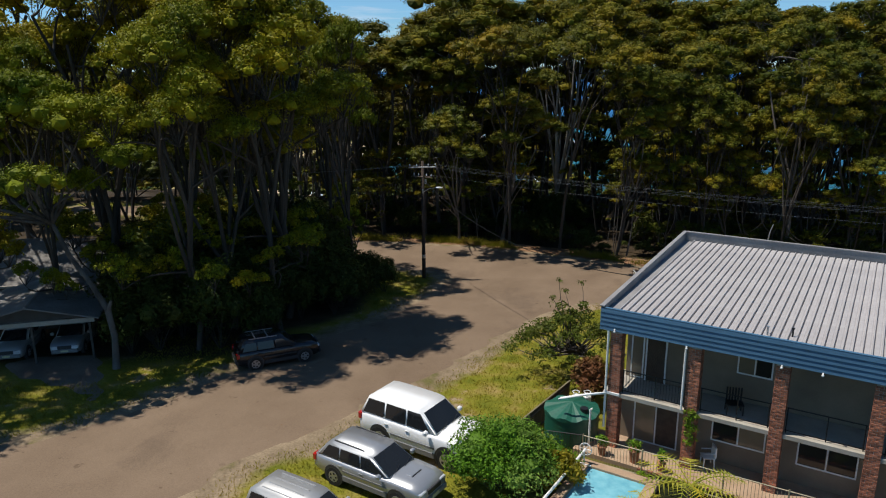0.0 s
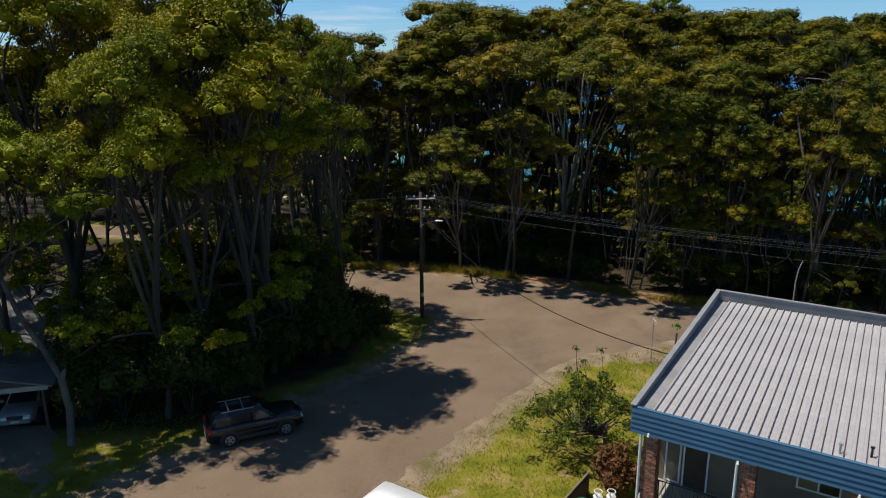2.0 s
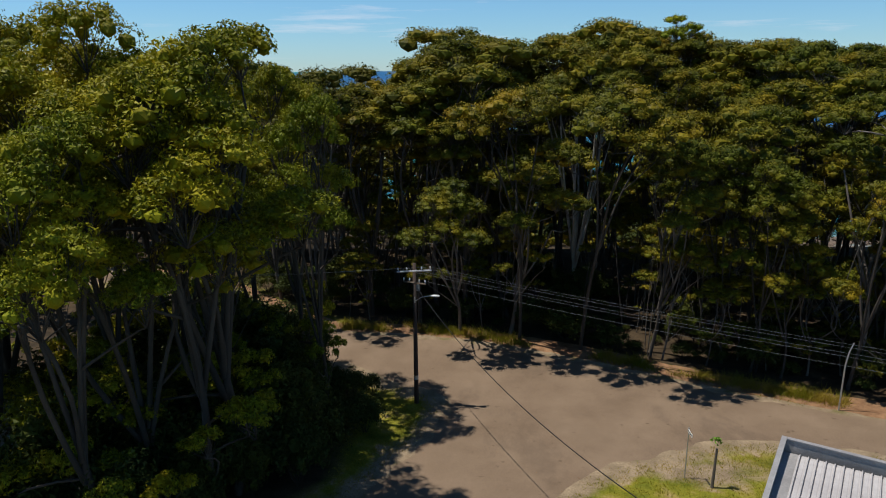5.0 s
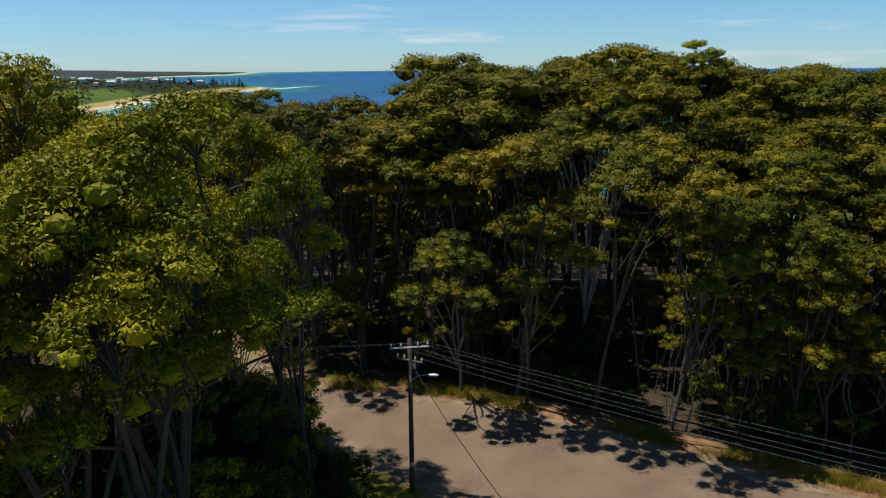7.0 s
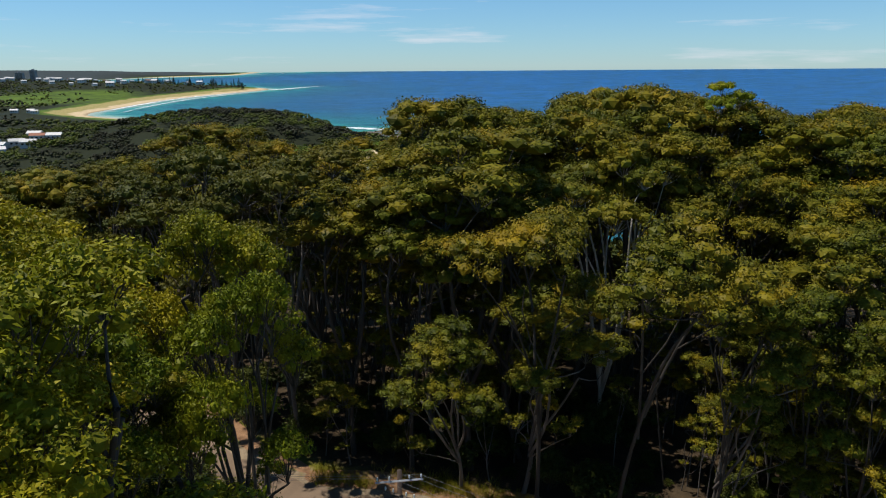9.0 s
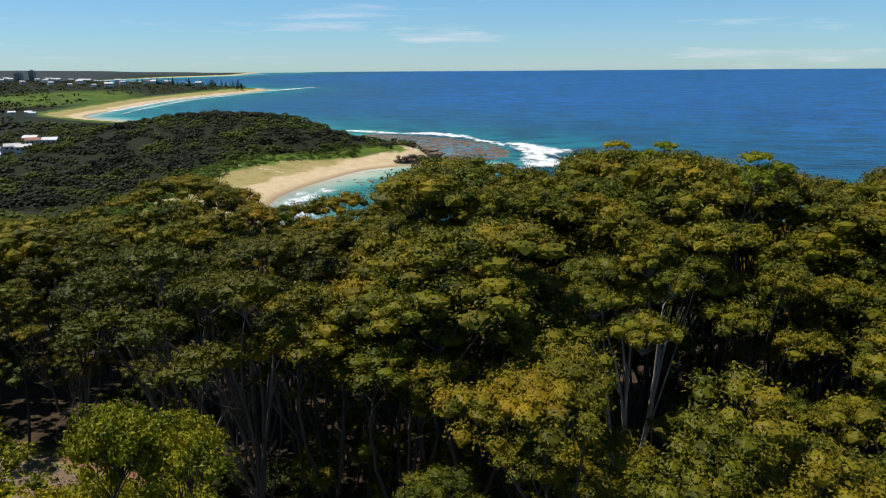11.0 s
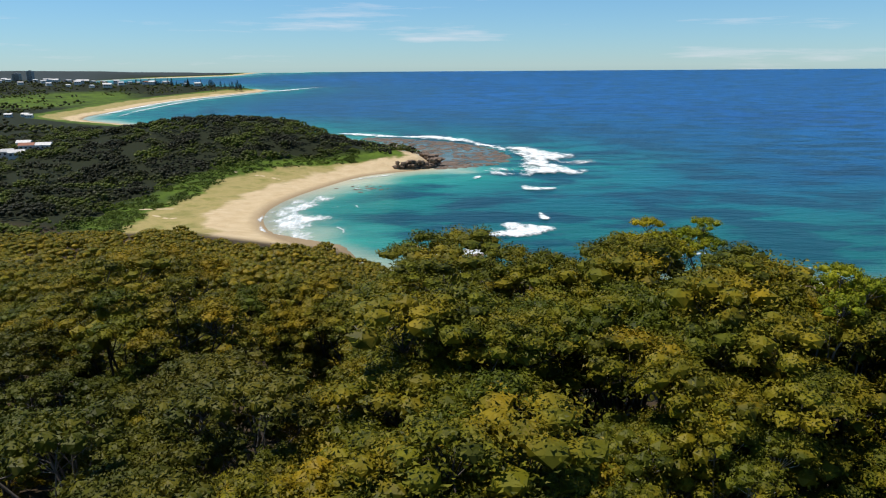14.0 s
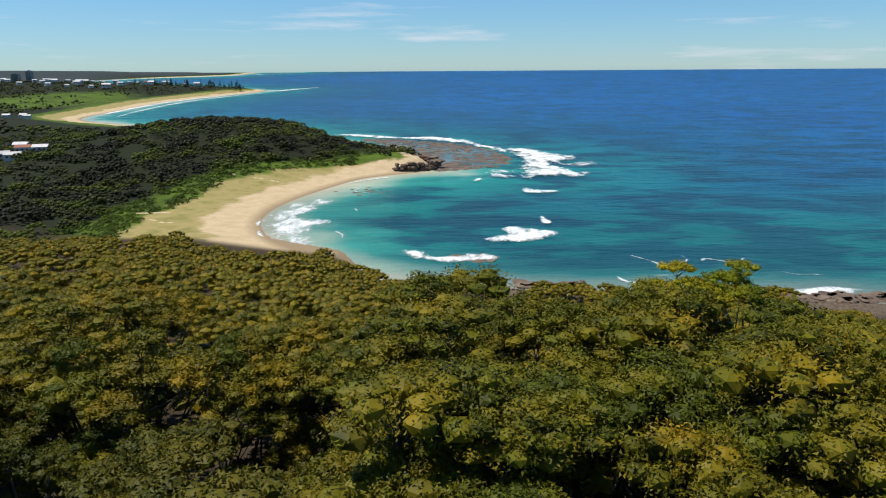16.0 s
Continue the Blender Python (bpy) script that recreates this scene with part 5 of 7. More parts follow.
for px, pz in ((0.62, EAVE - DROP - 0.02), (3.45, EAVE - DROP - 0.12), (6.75, EAVE - DROP - 0.12), (8.05, EAVE - DROP - 0.10)):
    lb = bmesh.new()
    bmesh.ops.create_uvsphere(lb, u_segments=10, v_segments=6, radius=0.05, matrix=Matrix.Translation((px, -0.06, pz + 0.02)))
    rod(lb, (px, -0.06, pz + 0.06), (px, 0.05, pz + 0.16), 0.03, n=6)
    part("eaves_lamp", lb, M_PORCELAIN, house, "small white globe lamp under the eaves")
for px, py in ((6.1, 0.5), (6.9, 0.75)):
    vb = rod_bm((px, py, roof_z(py)), (px, py, roof_z(py) + 0.30), 0.035, n=8)
    rod(vb, (px, py, roof_z(py) + 0.30), (px, py, roof_z(py) + 0.34), 0.06, n=8)
    part("roof_vent", vb, M_BLACK if px > 6.5 else M_GALV, house, "small vent pipe on the roof")

# ---- on the balcony and patio ----
hb = base("slatted_chair", HOUSE @ pose(5.2, 0.9, 2.5, 0, 0, 20), "dark slatted outdoor chair on the balcony", "chair")
for k in range(6):
    part("slat", box_bm(-0.30 + k * 0.105, 0.22, 0.40, -0.235 + k * 0.105, 0.25, 0.95), M_BLACK, hb)
part("seat", box_bm(-0.32, -0.25, 0.38, 0.32, 0.25, 0.42, bevel=0.01), M_BLACK, hb)
for sx in (-0.29, 0.29):
    for sy in (-0.22, 0.22):
        part("leg", box_bm(sx - 0.02, sy - 0.02, 0, sx + 0.02, sy + 0.02, 0.38), M_BLACK, hb)
pc = base("plastic_chair", HOUSE @ pose(4.45, 0.75, 0.03, 0, 0, -60), "white moulded plastic garden chair on the patio", "chair")
part("seat", box_bm(-0.24, -0.24, 0.40, 0.24, 0.24, 0.44, bevel=0.015), M_WHITE, pc)
part("backrest", slanted(bmesh.new(), -0.23, 0.23, 0.20, 0.26, 0.44, 0.44, 0.88, 0.88), M_WHITE, pc)
for sx in (-0.21, 0.21):
    part("armrest", box_bm(sx - 0.03, -0.22, 0.62, sx + 0.03, 0.24, 0.65, bevel=0.008), M_WHITE, pc)
    for sy in (-0.21, 0.21):
        part("leg", rod_bm((sx, sy, 0), (sx * 0.9, sy * 0.9, 0.42), 0.025, 0.035, 6), M_WHITE, pc)
tagged(part("patio", box_bm(-0.6, -0.9, -0.5, LONG, 1.25, 0.03), M_PAVER), "warm brown paved patio under the balconies", "patio", kind="structure").matrix_basis = HOUSE

# ---- pool, fences, tank ----
pool = base("swimming_pool", HOUSE @ pose(0.55, -3.4, -0.02, 0, 0, 0), "small rectangular swimming pool with pale blue water and brown coping", "pool")
part("water_surface", box_bm(0.0, -3.2, -0.4, 2.3, 1.4, 0.10), M_POOL, pool, "pale blue pool water")
for a in ((-0.4, 1.4, 2.7, 1.8), (-0.4, -3.2, 0.0, 1.4), (2.3, -3.2, 2.7, 1.4)):
    part("coping", box_bm(a[0], a[1], -0.4, a[2], a[3], 0.20, bevel=0.015), M_PAVER, pool, "brown paved coping")
roller = base("pool_roller", HOUSE @ pose(0.35, -3.4, 0.17, 0, 0, 0), "white pool cover roller with a spoked hand wheel", "pool roller")
part("tube", rod_bm((0, -3.0, 0.62), (0, 1.45, 0.62), 0.055, n=10), M_WHITE, roller)
wheel = bmesh.new()
for k in range(16):
    a0, a1 = 2 * math.pi * k / 16, 2 * math.pi * (k + 1) / 16
    rod(wheel, (0.25 * math.cos(a0), 1.50, 0.62 + 0.25 * math.sin(a0)), (0.25 * math.cos(a1), 1.50, 0.62 + 0.25 * math.sin(a1)), 0.018, n=6)
for k in range(3):
    a0 = math.pi * k / 3
    rod(wheel, (0.25 * math.cos(a0), 1.50, 0.62 + 0.25 * math.sin(a0)), (-0.25 * math.cos(a0), 1.50, 0.62 - 0.25 * math.sin(a0)), 0.014, n=5)
part("hand_wheel", wheel, M_WHITE, roller)
for sy in (1.35, -2.9):
    part("stand", rod_bm((0, sy, 0), (0, sy, 0.60), 0.03, n=6), M_WHITE, roller)
    part("foot", box_bm(-0.3, sy - 0.03, 0.0, 0.3, sy + 0.03, 0.05), M_WHITE, roller)


def ground_at(x, y):
    return float(land(np.array([x]), np.array([y]))[0])


def bar_fence(points, material, label, height=1.15, gap=0.115):
    """A pool fence: posts, two rails and upright bars."""
    f = base("pool_fence", pose(points[0][0], points[0][1], points[0][2]), label, "fence")
    o = Vector(points[0])
    for a, b in zip(points, points[1:]):
        a, b = Vector(a) - o, Vector(b) - o
        for h in (0.10, height):
            part("rail", rod_bm(a + Vector((0, 0, h)), b + Vector((0, 0, h)), 0.022, n=4), material, f)
        part("post", rod_bm(a, a + Vector((0, 0, height + 0.06)), 0.032, n=6), material, f)
        n = int((b - a).length / gap)
        for k in range(1, n):
            p = a + (b - a) * k / n
            part("bar", rod_bm(p + Vector((0, 0, 0.10)), p + Vector((0, 0, height)), 0.009, n=4), material, f)
    part("post", rod_bm(b, b + Vector((0, 0, height + 0.06)), 0.032, n=6), material, f)
    return f


bar_fence([(3.3, 28.75, 1.70), (5.5, 28.1, 1.72)], M_BLACK, "black upright-bar pool fence")
bar_fence([(5.52, 28.08, 1.72), (7.6, 26.86, 1.72), (10.15, 25.28, 1.72), (12.0, 24.14, 1.72), (14.0, 22.9, 1.72)], M_RAIL_TAN, "tan upright-bar pool fence with slim posts")

tank = base("water_tank", pose(5.45, 30.2, 1.2), "round dark green plastic rainwater tank with a fluted lid", "water tank")
tb = bmesh.new()
ring_r, rings = 1.15, []
for k in range(21):
    z = 1.75 * k / 20
    r = ring_r + 0.018 * math.cos(k * math.pi)
    rings.append([tb.verts.new((r * math.cos(2 * math.pi * s / 40), r * math.sin(2 * math.pi * s / 40), z)) for s in range(40)])
for a, b in zip(rings, rings[1:]):
    for s in range(40):
        tb.faces.new((a[s], a[(s + 1) % 40], b[(s + 1) % 40], b[s]))
part("body", tb, M_TANK, tank, "ribbed dark green tank wall", smooth=True)
lb = bmesh.new()
apex = lb.verts.new((0, 0, 2.12))
rim = []
for s in range(32):
    a = 2 * math.pi * s / 32
    rim.append(lb.verts.new((1.20 * math.cos(a), 1.20 * math.sin(a), 1.74 + (0.09 if s % 4 in (1, 2) else 0.0))))
low = [lb.verts.new((v.co.x, v.co.y, 1.66)) for v in rim]
for s in range(32):
    lb.faces.new((apex, rim[s], rim[(s + 1) % 32]))
    lb.faces.new((rim[s], low[s], low[(s + 1) % 32], rim[(s + 1) % 32]))
part("lid", lb, M_TANK, tank, "fluted green conical lid")
part("inlet", rod_bm((0.42, -0.52, 1.88), (0.42, -0.52, 2.06), 0.17, n=14), M_BLACK, tank, "dark strainer inlet")
bottles = base("gas_bottles", pose(5.95, 31.9, 0.5), "two white gas bottles with ring collars behind the tank", "gas bottle")
for k, dx in enumerate((0.0, 0.52)):
    gb = rod_bm((dx, 0, 0.9), (dx, 0, 2.2), 0.19, n=14)
    rod(gb, (dx, 0, 2.2), (dx, 0, 2.3), 0.19, 0.08, 14)
    bottle = part("bottle", gb, M_WHITE, bottles, "white steel gas bottle")
    ring = bmesh.new()
    for s in range(12):
        a0, a1 = 2 * math.pi * s / 12, 2 * math.pi * (s + 1) / 12
        rod(ring, (dx + 0.16 * math.cos(a0), 0.16 * math.sin(a0), 2.42), (dx + 0.16 * math.cos(a1), 0.16 * math.sin(a1), 2.42), 0.018, n=5)
    for s in range(3):
        a0 = 2 * math.pi * s / 3
        rod(ring, (dx + 0.14 * math.cos(a0), 0.14 * math.sin(a0), 2.25), (dx + 0.16 * math.cos(a0), 0.16 * math.sin(a0), 2.42), 0.015, n=5)
    part("collar", ring, M_WHITE, bottle)
    part("stand", box_bm(dx - 0.22, -0.22, 0.0, dx + 0.22, 0.22, 0.9), M_MORTAR, bottles)

paling = base("paling_fence", pose(2.2, 28.4, 1.4), "dark weathered timber paling fence beside the verge", "fence")
pa, pb = Vector((0, 0, 0)), Vector((6.05 - 2.2, 33.95 - 28.4, -0.12))
pn = int((pb - pa).length / 0.112)
pal_bm = box_bm(-0.05, -0.010, 0.0, 0.05, 0.010, 1.22, bevel=0.003)
pal_mesh = bpy.data.meshes.new("paling")
pal_bm.to_mesh(pal_mesh)
pal_bm.free()
pal_mesh.materials.append(M_FENCE_WOOD)
heading = math.degrees(math.atan2(pb.y, pb.x))
for k in range(pn):
    ob = new("paling", pal_mesh)
    ob.parent = paling
    p = pa + (pb - pa) * (k + 0.5) / pn
    ob.matrix_basis = pose(p.x, p.y, p.z + 0.012 * math.sin(k * 2.3), 0, 0.6 * math.sin(k * 1.7), heading)
for h in (0.25, 1.05):
    part("rail", rod_bm(pa + Vector((0.03, -0.03, h)), pb + Vector((0.03, -0.03, h)), 0.035, n=4), M_FENCE_WOOD, paling)
part("capping", rod_bm(pa + Vector((0, 0, 1.25)), pb + Vector((0, 0, 1.25)), 0.04, n=4), M_RAIL_TAN, paling, "pale timber capping")

# ---- cars ----
def paint(name, colour, metal=0.0, rough=0.28):
    m, nt, bs, lk = nodes_of(name)
    n = noise_node(nt, 1.3, 4)
    lk.new(ramp_node(nt, [(0.3, tuple(v * 0.93 for v in colour)), (0.7, colour)], n.outputs["Fac"]).outputs["Color"], bs.inputs["Base Color"])
    bs.inputs["Metallic"].default_value = metal
    bs.inputs["Roughness"].default_value = rough
    bs.inputs["Coat Weight"].default_value = 0.5
    bs.inputs["Coat Roughness"].default_value = 0.08
    return m


M_CAR_WHITE = paint("white_car_paint", (0.78, 0.78, 0.78))
M_CAR_SILVER = paint("silver_car_paint", (0.38, 0.39, 0.41), 0.55, 0.34)
M_CAR_GREY = paint("dull_silver_paint", (0.42, 0.42, 0.42), 0.45, 0.4)
M_CAR_BLACK = paint("black_car_paint", (0.012, 0.013, 0.016), 0.1, 0.2)
M_TYRE = surface("tyre_rubber", (0.012, 0.012, 0.012), (0.022, 0.022, 0.022), 0.9, 6.0, 50.0, bump=0.2)
M_ALLOY = surface("alloy_rim", (0.36, 0.36, 0.37), (0.50, 0.50, 0.51), 0.35, 4.0, 40.0, metal=0.7, bump=0.03)
M_PLASTIC = surface("dark_plastic", (0.025, 0.025, 0.027), (0.04, 0.04, 0.042), 0.6, 5.0, 60.0, bump=0.05)
M_TRIM = surface("grey_trim", (0.16, 0.16, 0.165), (0.22, 0.22, 0.225), 0.55, 5.0, 60.0, bump=0.05)
M_RED_LENS = paint("red_lamp_lens", (0.42, 0.012, 0.010), 0.0, 0.15)
M_CLEAR_LENS = paint("clear_lamp_lens", (0.62, 0.64, 0.66), 0.3, 0.1)
M_PLATE = surface("plain_plate", (0.55, 0.52, 0.30), (0.62, 0.58, 0.35), 0.5, 5.0, 40.0, bump=0.0)


def loft(bm, rings, close_ends=True):
    rows = [[bm.verts.new(p) for p in r] for r in rings]
    n = len(rows[0])
    for a, b in zip(rows, rows[1:]):
        for k in range(n):
            bm.faces.new((a[k], a[(k + 1) % n], b[(k + 1) % n], b[k]))
    if close_ends:
        bm.faces.new(rows[0][::-1])
        bm.faces.new(rows[-1])
    return bm


def car(m, label, length, width, height, belt, bonnet, cabin, body_paint, lower_paint, windows, rails=0, tyre=0.35, wheels=(-0.29, 0.30), ribs=0, scoop=False, category="car"):
    """A parked car, nose along +x. cabin: x of the rear foot, rear top, front top and front foot of the glasshouse."""
    c = base("car", m, label, category)
    w, h2 = width / 2, length / 2
    rb, rt, ft, fb = cabin

    def ring(x, half, low, top, crown):
        right = [(x, half * 0.90, low), (x, half * 0.985, low + 0.16), (x, half, (low + top) * 0.52), (x, half * 0.985, top - 0.10), (x, half * 0.93, top - 0.015), (x, half * 0.5, top + crown * 0.8), (x, 0, top + crown)]
        return right + [(x, -y, z) for _, y, z in right[-2::-1]]

    stations = [(-h2, 0.80, 0.46, belt - 0.12, 0.01), (-h2 + 0.06, 0.93, 0.36, belt - 0.04, 0.02), (-h2 + 0.35, 0.985, 0.30, belt, 0.02), (rb + 0.5, 1.0, 0.28, belt, 0.02), (0.0, 1.0, 0.27, belt - 0.01, 0.02),
                (fb - 0.25, 1.0, 0.28, belt - 0.02, 0.03), (fb + 0.10, 0.995, 0.28, (belt + bonnet) / 2, 0.05), (h2 - 0.55, 0.975, 0.30, bonnet - 0.03, 0.05), (h2 - 0.18, 0.92, 0.33, bonnet - 0.10, 0.03), (h2 - 0.03, 0.80, 0.38, bonnet - 0.24, 0.0), (h2, 0.72, 0.44, bonnet - 0.34, 0.0)]
    body = part("body", loft(bmesh.new(), [ring(x, w * k, lo, tp, cr) for x, k, lo, tp, cr in stations]), body_paint, c, smooth=False)
    for p in body.data.polygons:
        p.use_smooth = True
    wb, wt = w * 0.93, w * 0.76
    g = bmesh.new()
    foot, roof = belt - 0.03, height
    mid = (rt + ft) / 2
    pts = [(rb, foot, wb), (rt, roof - 0.05, wt), (rt + 0.30, roof - 0.008, wt), (mid, roof, wt), (ft - 0.22, roof - 0.02, wt), (ft, roof - 0.06, wt), (fb, foot, wb * 0.97)]
    left = [g.verts.new((x, y, z)) for x, z, y in pts]
    right = [g.verts.new((x, -y, z)) for x, z, y in pts]
    for k in range(len(pts) - 1):
        g.faces.new((left[k], left[k + 1], right[k + 1], right[k]))
    g.faces.new(left[::-1])
    g.faces.new(right)
    g.faces.new((left[0], right[0], right[-1], left[-1]))
    bmesh.ops.recalc_face_normals(g, faces=g.faces)
    bmesh.ops.bevel(g, geom=[e for e in g.edges if e.calc_face_angle(0) > 0.5], offset=0.05, segments=2, affect="EDGES")
    part("roof", g, body_paint, c, smooth=True)

    def side_y(z):
        return wb + (wt - wb) * (z - foot) / (roof - foot)

    for k, (x0, x1, x2, x3) in enumerate(windows):
        z0, z1 = belt + 0.04, roof - 0.16
        for s in (1, -1):
            q = bmesh.new()
            vs = []
            for out in (0.010, -0.02):
                for x, z in ((x0, z0), (x1, z0), (x2, z1), (x3, z1)):
                    vs.append(q.verts.new((x, s * (side_y(z) + out), z)))
            q.faces.new(vs[:4] if s < 0 else vs[3::-1])
            for j in range(4):
                q.faces.new((vs[j], vs[(j + 1) % 4], vs[4 + (j + 1) % 4], vs[4 + j]))
            bmesh.ops.recalc_face_normals(q, faces=q.faces)
            part("side_window", q, M_GLASS, c, "dark tinted side glass")

    def pane(a_x, a_z, b_x, b_z, wa, wc, name, label2):
        q = bmesh.new()
        d = Vector((b_x - a_x, 0, b_z - a_z)).normalized()
        n = Vector((-d.z, 0, d.x))
        if (n.x > 0) != (a_x > 0):
            n = -n
        vs = [q.verts.new(Vector((x, y, z)) + n * o) for o in (0.012, -0.01) for x, y, z in ((a_x, wa, a_z), (a_x, -wa, a_z), (b_x, -wc, b_z), (b_x, wc, b_z))]
        q.faces.new(vs[:4])
        for j in range(4):
            q.faces.new((vs[j], vs[(j + 1) % 4], vs[4 + (j + 1) % 4], vs[4 + j]))
        bmesh.ops.recalc_face_normals(q, faces=q.faces)
        return part(name, q, M_GLASS, c, label2)

    def along(a, b, u):
        return a + (b - a) * u

    pane(along(fb, ft, 0.10), along(foot, roof - 0.06, 0.10), along(fb, ft, 0.90), along(foot, roof - 0.06, 0.90), wb * 0.86, wt * 0.90, "windscreen", "sloping windscreen glass")
    pane(along(rb, rt, 0.28), along(foot, roof - 0.05, 0.28), along(rb, rt, 0.86), along(foot, roof - 0.05, 0.86), wb * 0.84, wt * 0.86, "rear_window", "dark rear window")
    for x in (wheels[0] * length, wheels[1] * length):
        for s in (1, -1):
            part("wheel_arch", rod_bm((x, s * (w - 0.20), tyre + 0.04), (x, s * (w + 0.012), tyre + 0.04), tyre + 0.085, n=24), M_PLASTIC, c, "dark wheel arch")
            wh = part("wheel", rod_bm((x, s * (w - 0.20), tyre), (x, s * (w + 0.02), tyre), tyre, n=24), M_TYRE, c, "black tyre")
            rim = rod_bm((x, s * (w - 0.02), tyre), (x, s * (w + 0.028), tyre), tyre * 0.64, n=18)
            part("rim", rim, M_ALLOY, wh, "silver alloy rim")
            hole = bmesh.new()
            for k in range(5):
                a = 2 * math.pi * k / 5
                rod(hole, (x + tyre * 0.40 * math.cos(a), s * (w + 0.020), tyre + tyre * 0.40 * math.sin(a)), (x + tyre * 0.40 * math.cos(a), s * (w + 0.033), tyre + tyre * 0.40 * math.sin(a)), tyre * 0.14, n=6)
            part("rim_gaps", hole, M_TYRE, wh)
    for s in (1, -1):
        part("sill_trim", box_bm(wheels[0] * length + tyre + 0.09, s * (w - 0.03), 0.30, wheels[1] * length - tyre - 0.09, s * (w + 0.014), 0.50, bevel=0.01), lower_paint, c)
        part("rub_strip", box_bm(wheels[0] * length + tyre + 0.10, s * (w - 0.02), 0.66, wheels[1] * length - tyre - 0.10, s * (w + 0.012), 0.72), lower_paint, c)
        part("tail_light", box_bm(-h2 - 0.012, s * (w * 0.62), belt - 0.30, -h2 + 0.16, s * (w * 0.955), belt - 0.05, bevel=0.02), M_RED_LENS, c, "red tail light")
        part("headlight", box_bm(h2 - 0.24, s * (w * 0.46), bonnet - 0.34, h2 - 0.035, s * (w * 0.86), bonnet - 0.17, bevel=0.03), M_CLEAR_LENS, c, "clear headlight")
        mir = box_bm(fb - 0.42, s * (w + 0.02), belt + 0.02, fb - 0.26, s * (w + 0.22), belt + 0.19, bevel=0.04)
        part("wing_mirror", mir, body_paint, c)
        for x in (fb - 1.30, fb - 2.25):
            part("door_handle", box_bm(x, s * (w - 0.01), belt - 0.15, x + 0.16, s * (w + 0.018), belt - 0.12, bevel=0.006), body_paint, c)
        if rails:
            part("roof_rail", rod_bm((rt + 0.25, s * (wt - 0.08), roof + 0.03), (ft - 0.3, s * (wt - 0.08), roof + 0.02), 0.025, n=6), M_ALLOY if rails == 2 else M_PLASTIC, c, "roof rail")
    for k in range(ribs):
        y = wt * (-0.7 + 1.4 * k / max(1, ribs - 1))
        part("roof_rib", box_bm(rt + 0.4, y - 0.02, roof - 0.02, ft - 0.35, y + 0.02, roof + 0.014, bevel=0.006), body_paint, c)
    if rails == 2:
        for x in (rt + 0.6, ft - 0.8):
            part("roof_bar", box_bm(x - 0.03, -wt + 0.08, roof + 0.02, x + 0.03, wt - 0.08, roof + 0.06, bevel=0.01), M_ALLOY, c)
    if scoop:
        part("bonnet_scoop", box_bm(fb + 0.28, -0.30, bonnet - 0.02, fb + 0.56, 0.30, bonnet + 0.065, bevel=0.025), body_paint, c)
        part("scoop_mouth", box_bm(fb + 0.545, -0.26, bonnet + 0.005, fb + 0.57, 0.26, bonnet + 0.05), M_BLACK, c)
    part("front_bumper", box_bm(h2 - 0.10, -w * 0.82, 0.34, h2 + 0.05, w * 0.82, 0.58, bevel=0.05), lower_paint, c)
    part("rear_bumper", box_bm(-h2 - 0.06, -w * 0.86, 0.38, -h2 + 0.12, w * 0.86, 0.62, bevel=0.05), lower_paint, c)
    part("grille", box_bm(h2 - 0.06, -w * 0.42, bonnet - 0.36, h2 + 0.022, w * 0.42, bonnet - 0.16, bevel=0.02), M_PLASTIC, c)
    for x in (h2 + 0.052, -h2 - 0.068):
        part("number_plate", box_bm(x - 0.006, -0.2, 0.44, x + 0.006, 0.2, 0.55), M_PLATE, c)
    for k in range(2):
        part("wiper", rod_bm((along(fb, ft, 0.08) + 0.03, -0.45 + k * 0.6, along(foot, roof, 0.08) + 0.02), (along(fb, ft, 0.22) + 0.03, 0.0 + k * 0.6, along(foot, roof, 0.20) + 0.03), 0.009, n=4), M_PLASTIC, c)
    return c


WAGON_WINDOWS = [(-2.22, -1.28, -1.30, -2.02), (-1.20, -0.32, -0.34, -1.20), (-0.24, 0.72, 0.28, -0.26)]
car(pose(-0.85, 29.3, ground_at(-0.85, 29.3) + 0.05, 0, 0, -34) @ Matrix.Scale(1.17, 4), "white four-wheel-drive wagon with grey side strips parked beside the road", 4.9, 1.94, 1.87, 1.15, 1.12, (-2.38, -2.05, 0.28, 1.05),
    M_CAR_WHITE, M_TRIM, WAGON_WINDOWS, tyre=0.39)
car(pose(-2.62, 26.35, ground_at(-2.6, 26.4) + 0.05, 0, 0, -33) @ Matrix.Scale(1.07, 4), "silver station wagon with a bonnet scoop parked beside the white one", 4.78, 1.78, 1.58, 0.98, 0.98, (-2.25, -1.75, 0.15, 1.10),
    M_CAR_SILVER, M_TRIM, [(-1.98, -1.20, -1.22, -1.70), (-1.14, -0.22, -0.30, -1.14), (-0.15, 0.86, 0.16, -0.22)], rails=1, tyre=0.33, scoop=True)
car(pose(-4.75, 23.2, ground_at(-4.7, 23.2) + 0.05, 0, 0, -31), "dull silver people carrier with a ribbed roof parked beside the road", 4.6, 1.78, 1.66, 1.02, 1.0, (-2.2, -1.95, 0.35, 1.25),
    M_CAR_GREY, M_TRIM, [(-2.0, -1.25, -1.25, -1.85), (-1.18, -0.2, -0.22, -1.18), (-0.12, 0.95, 0.35, -0.14)], tyre=0.33, ribs=4)
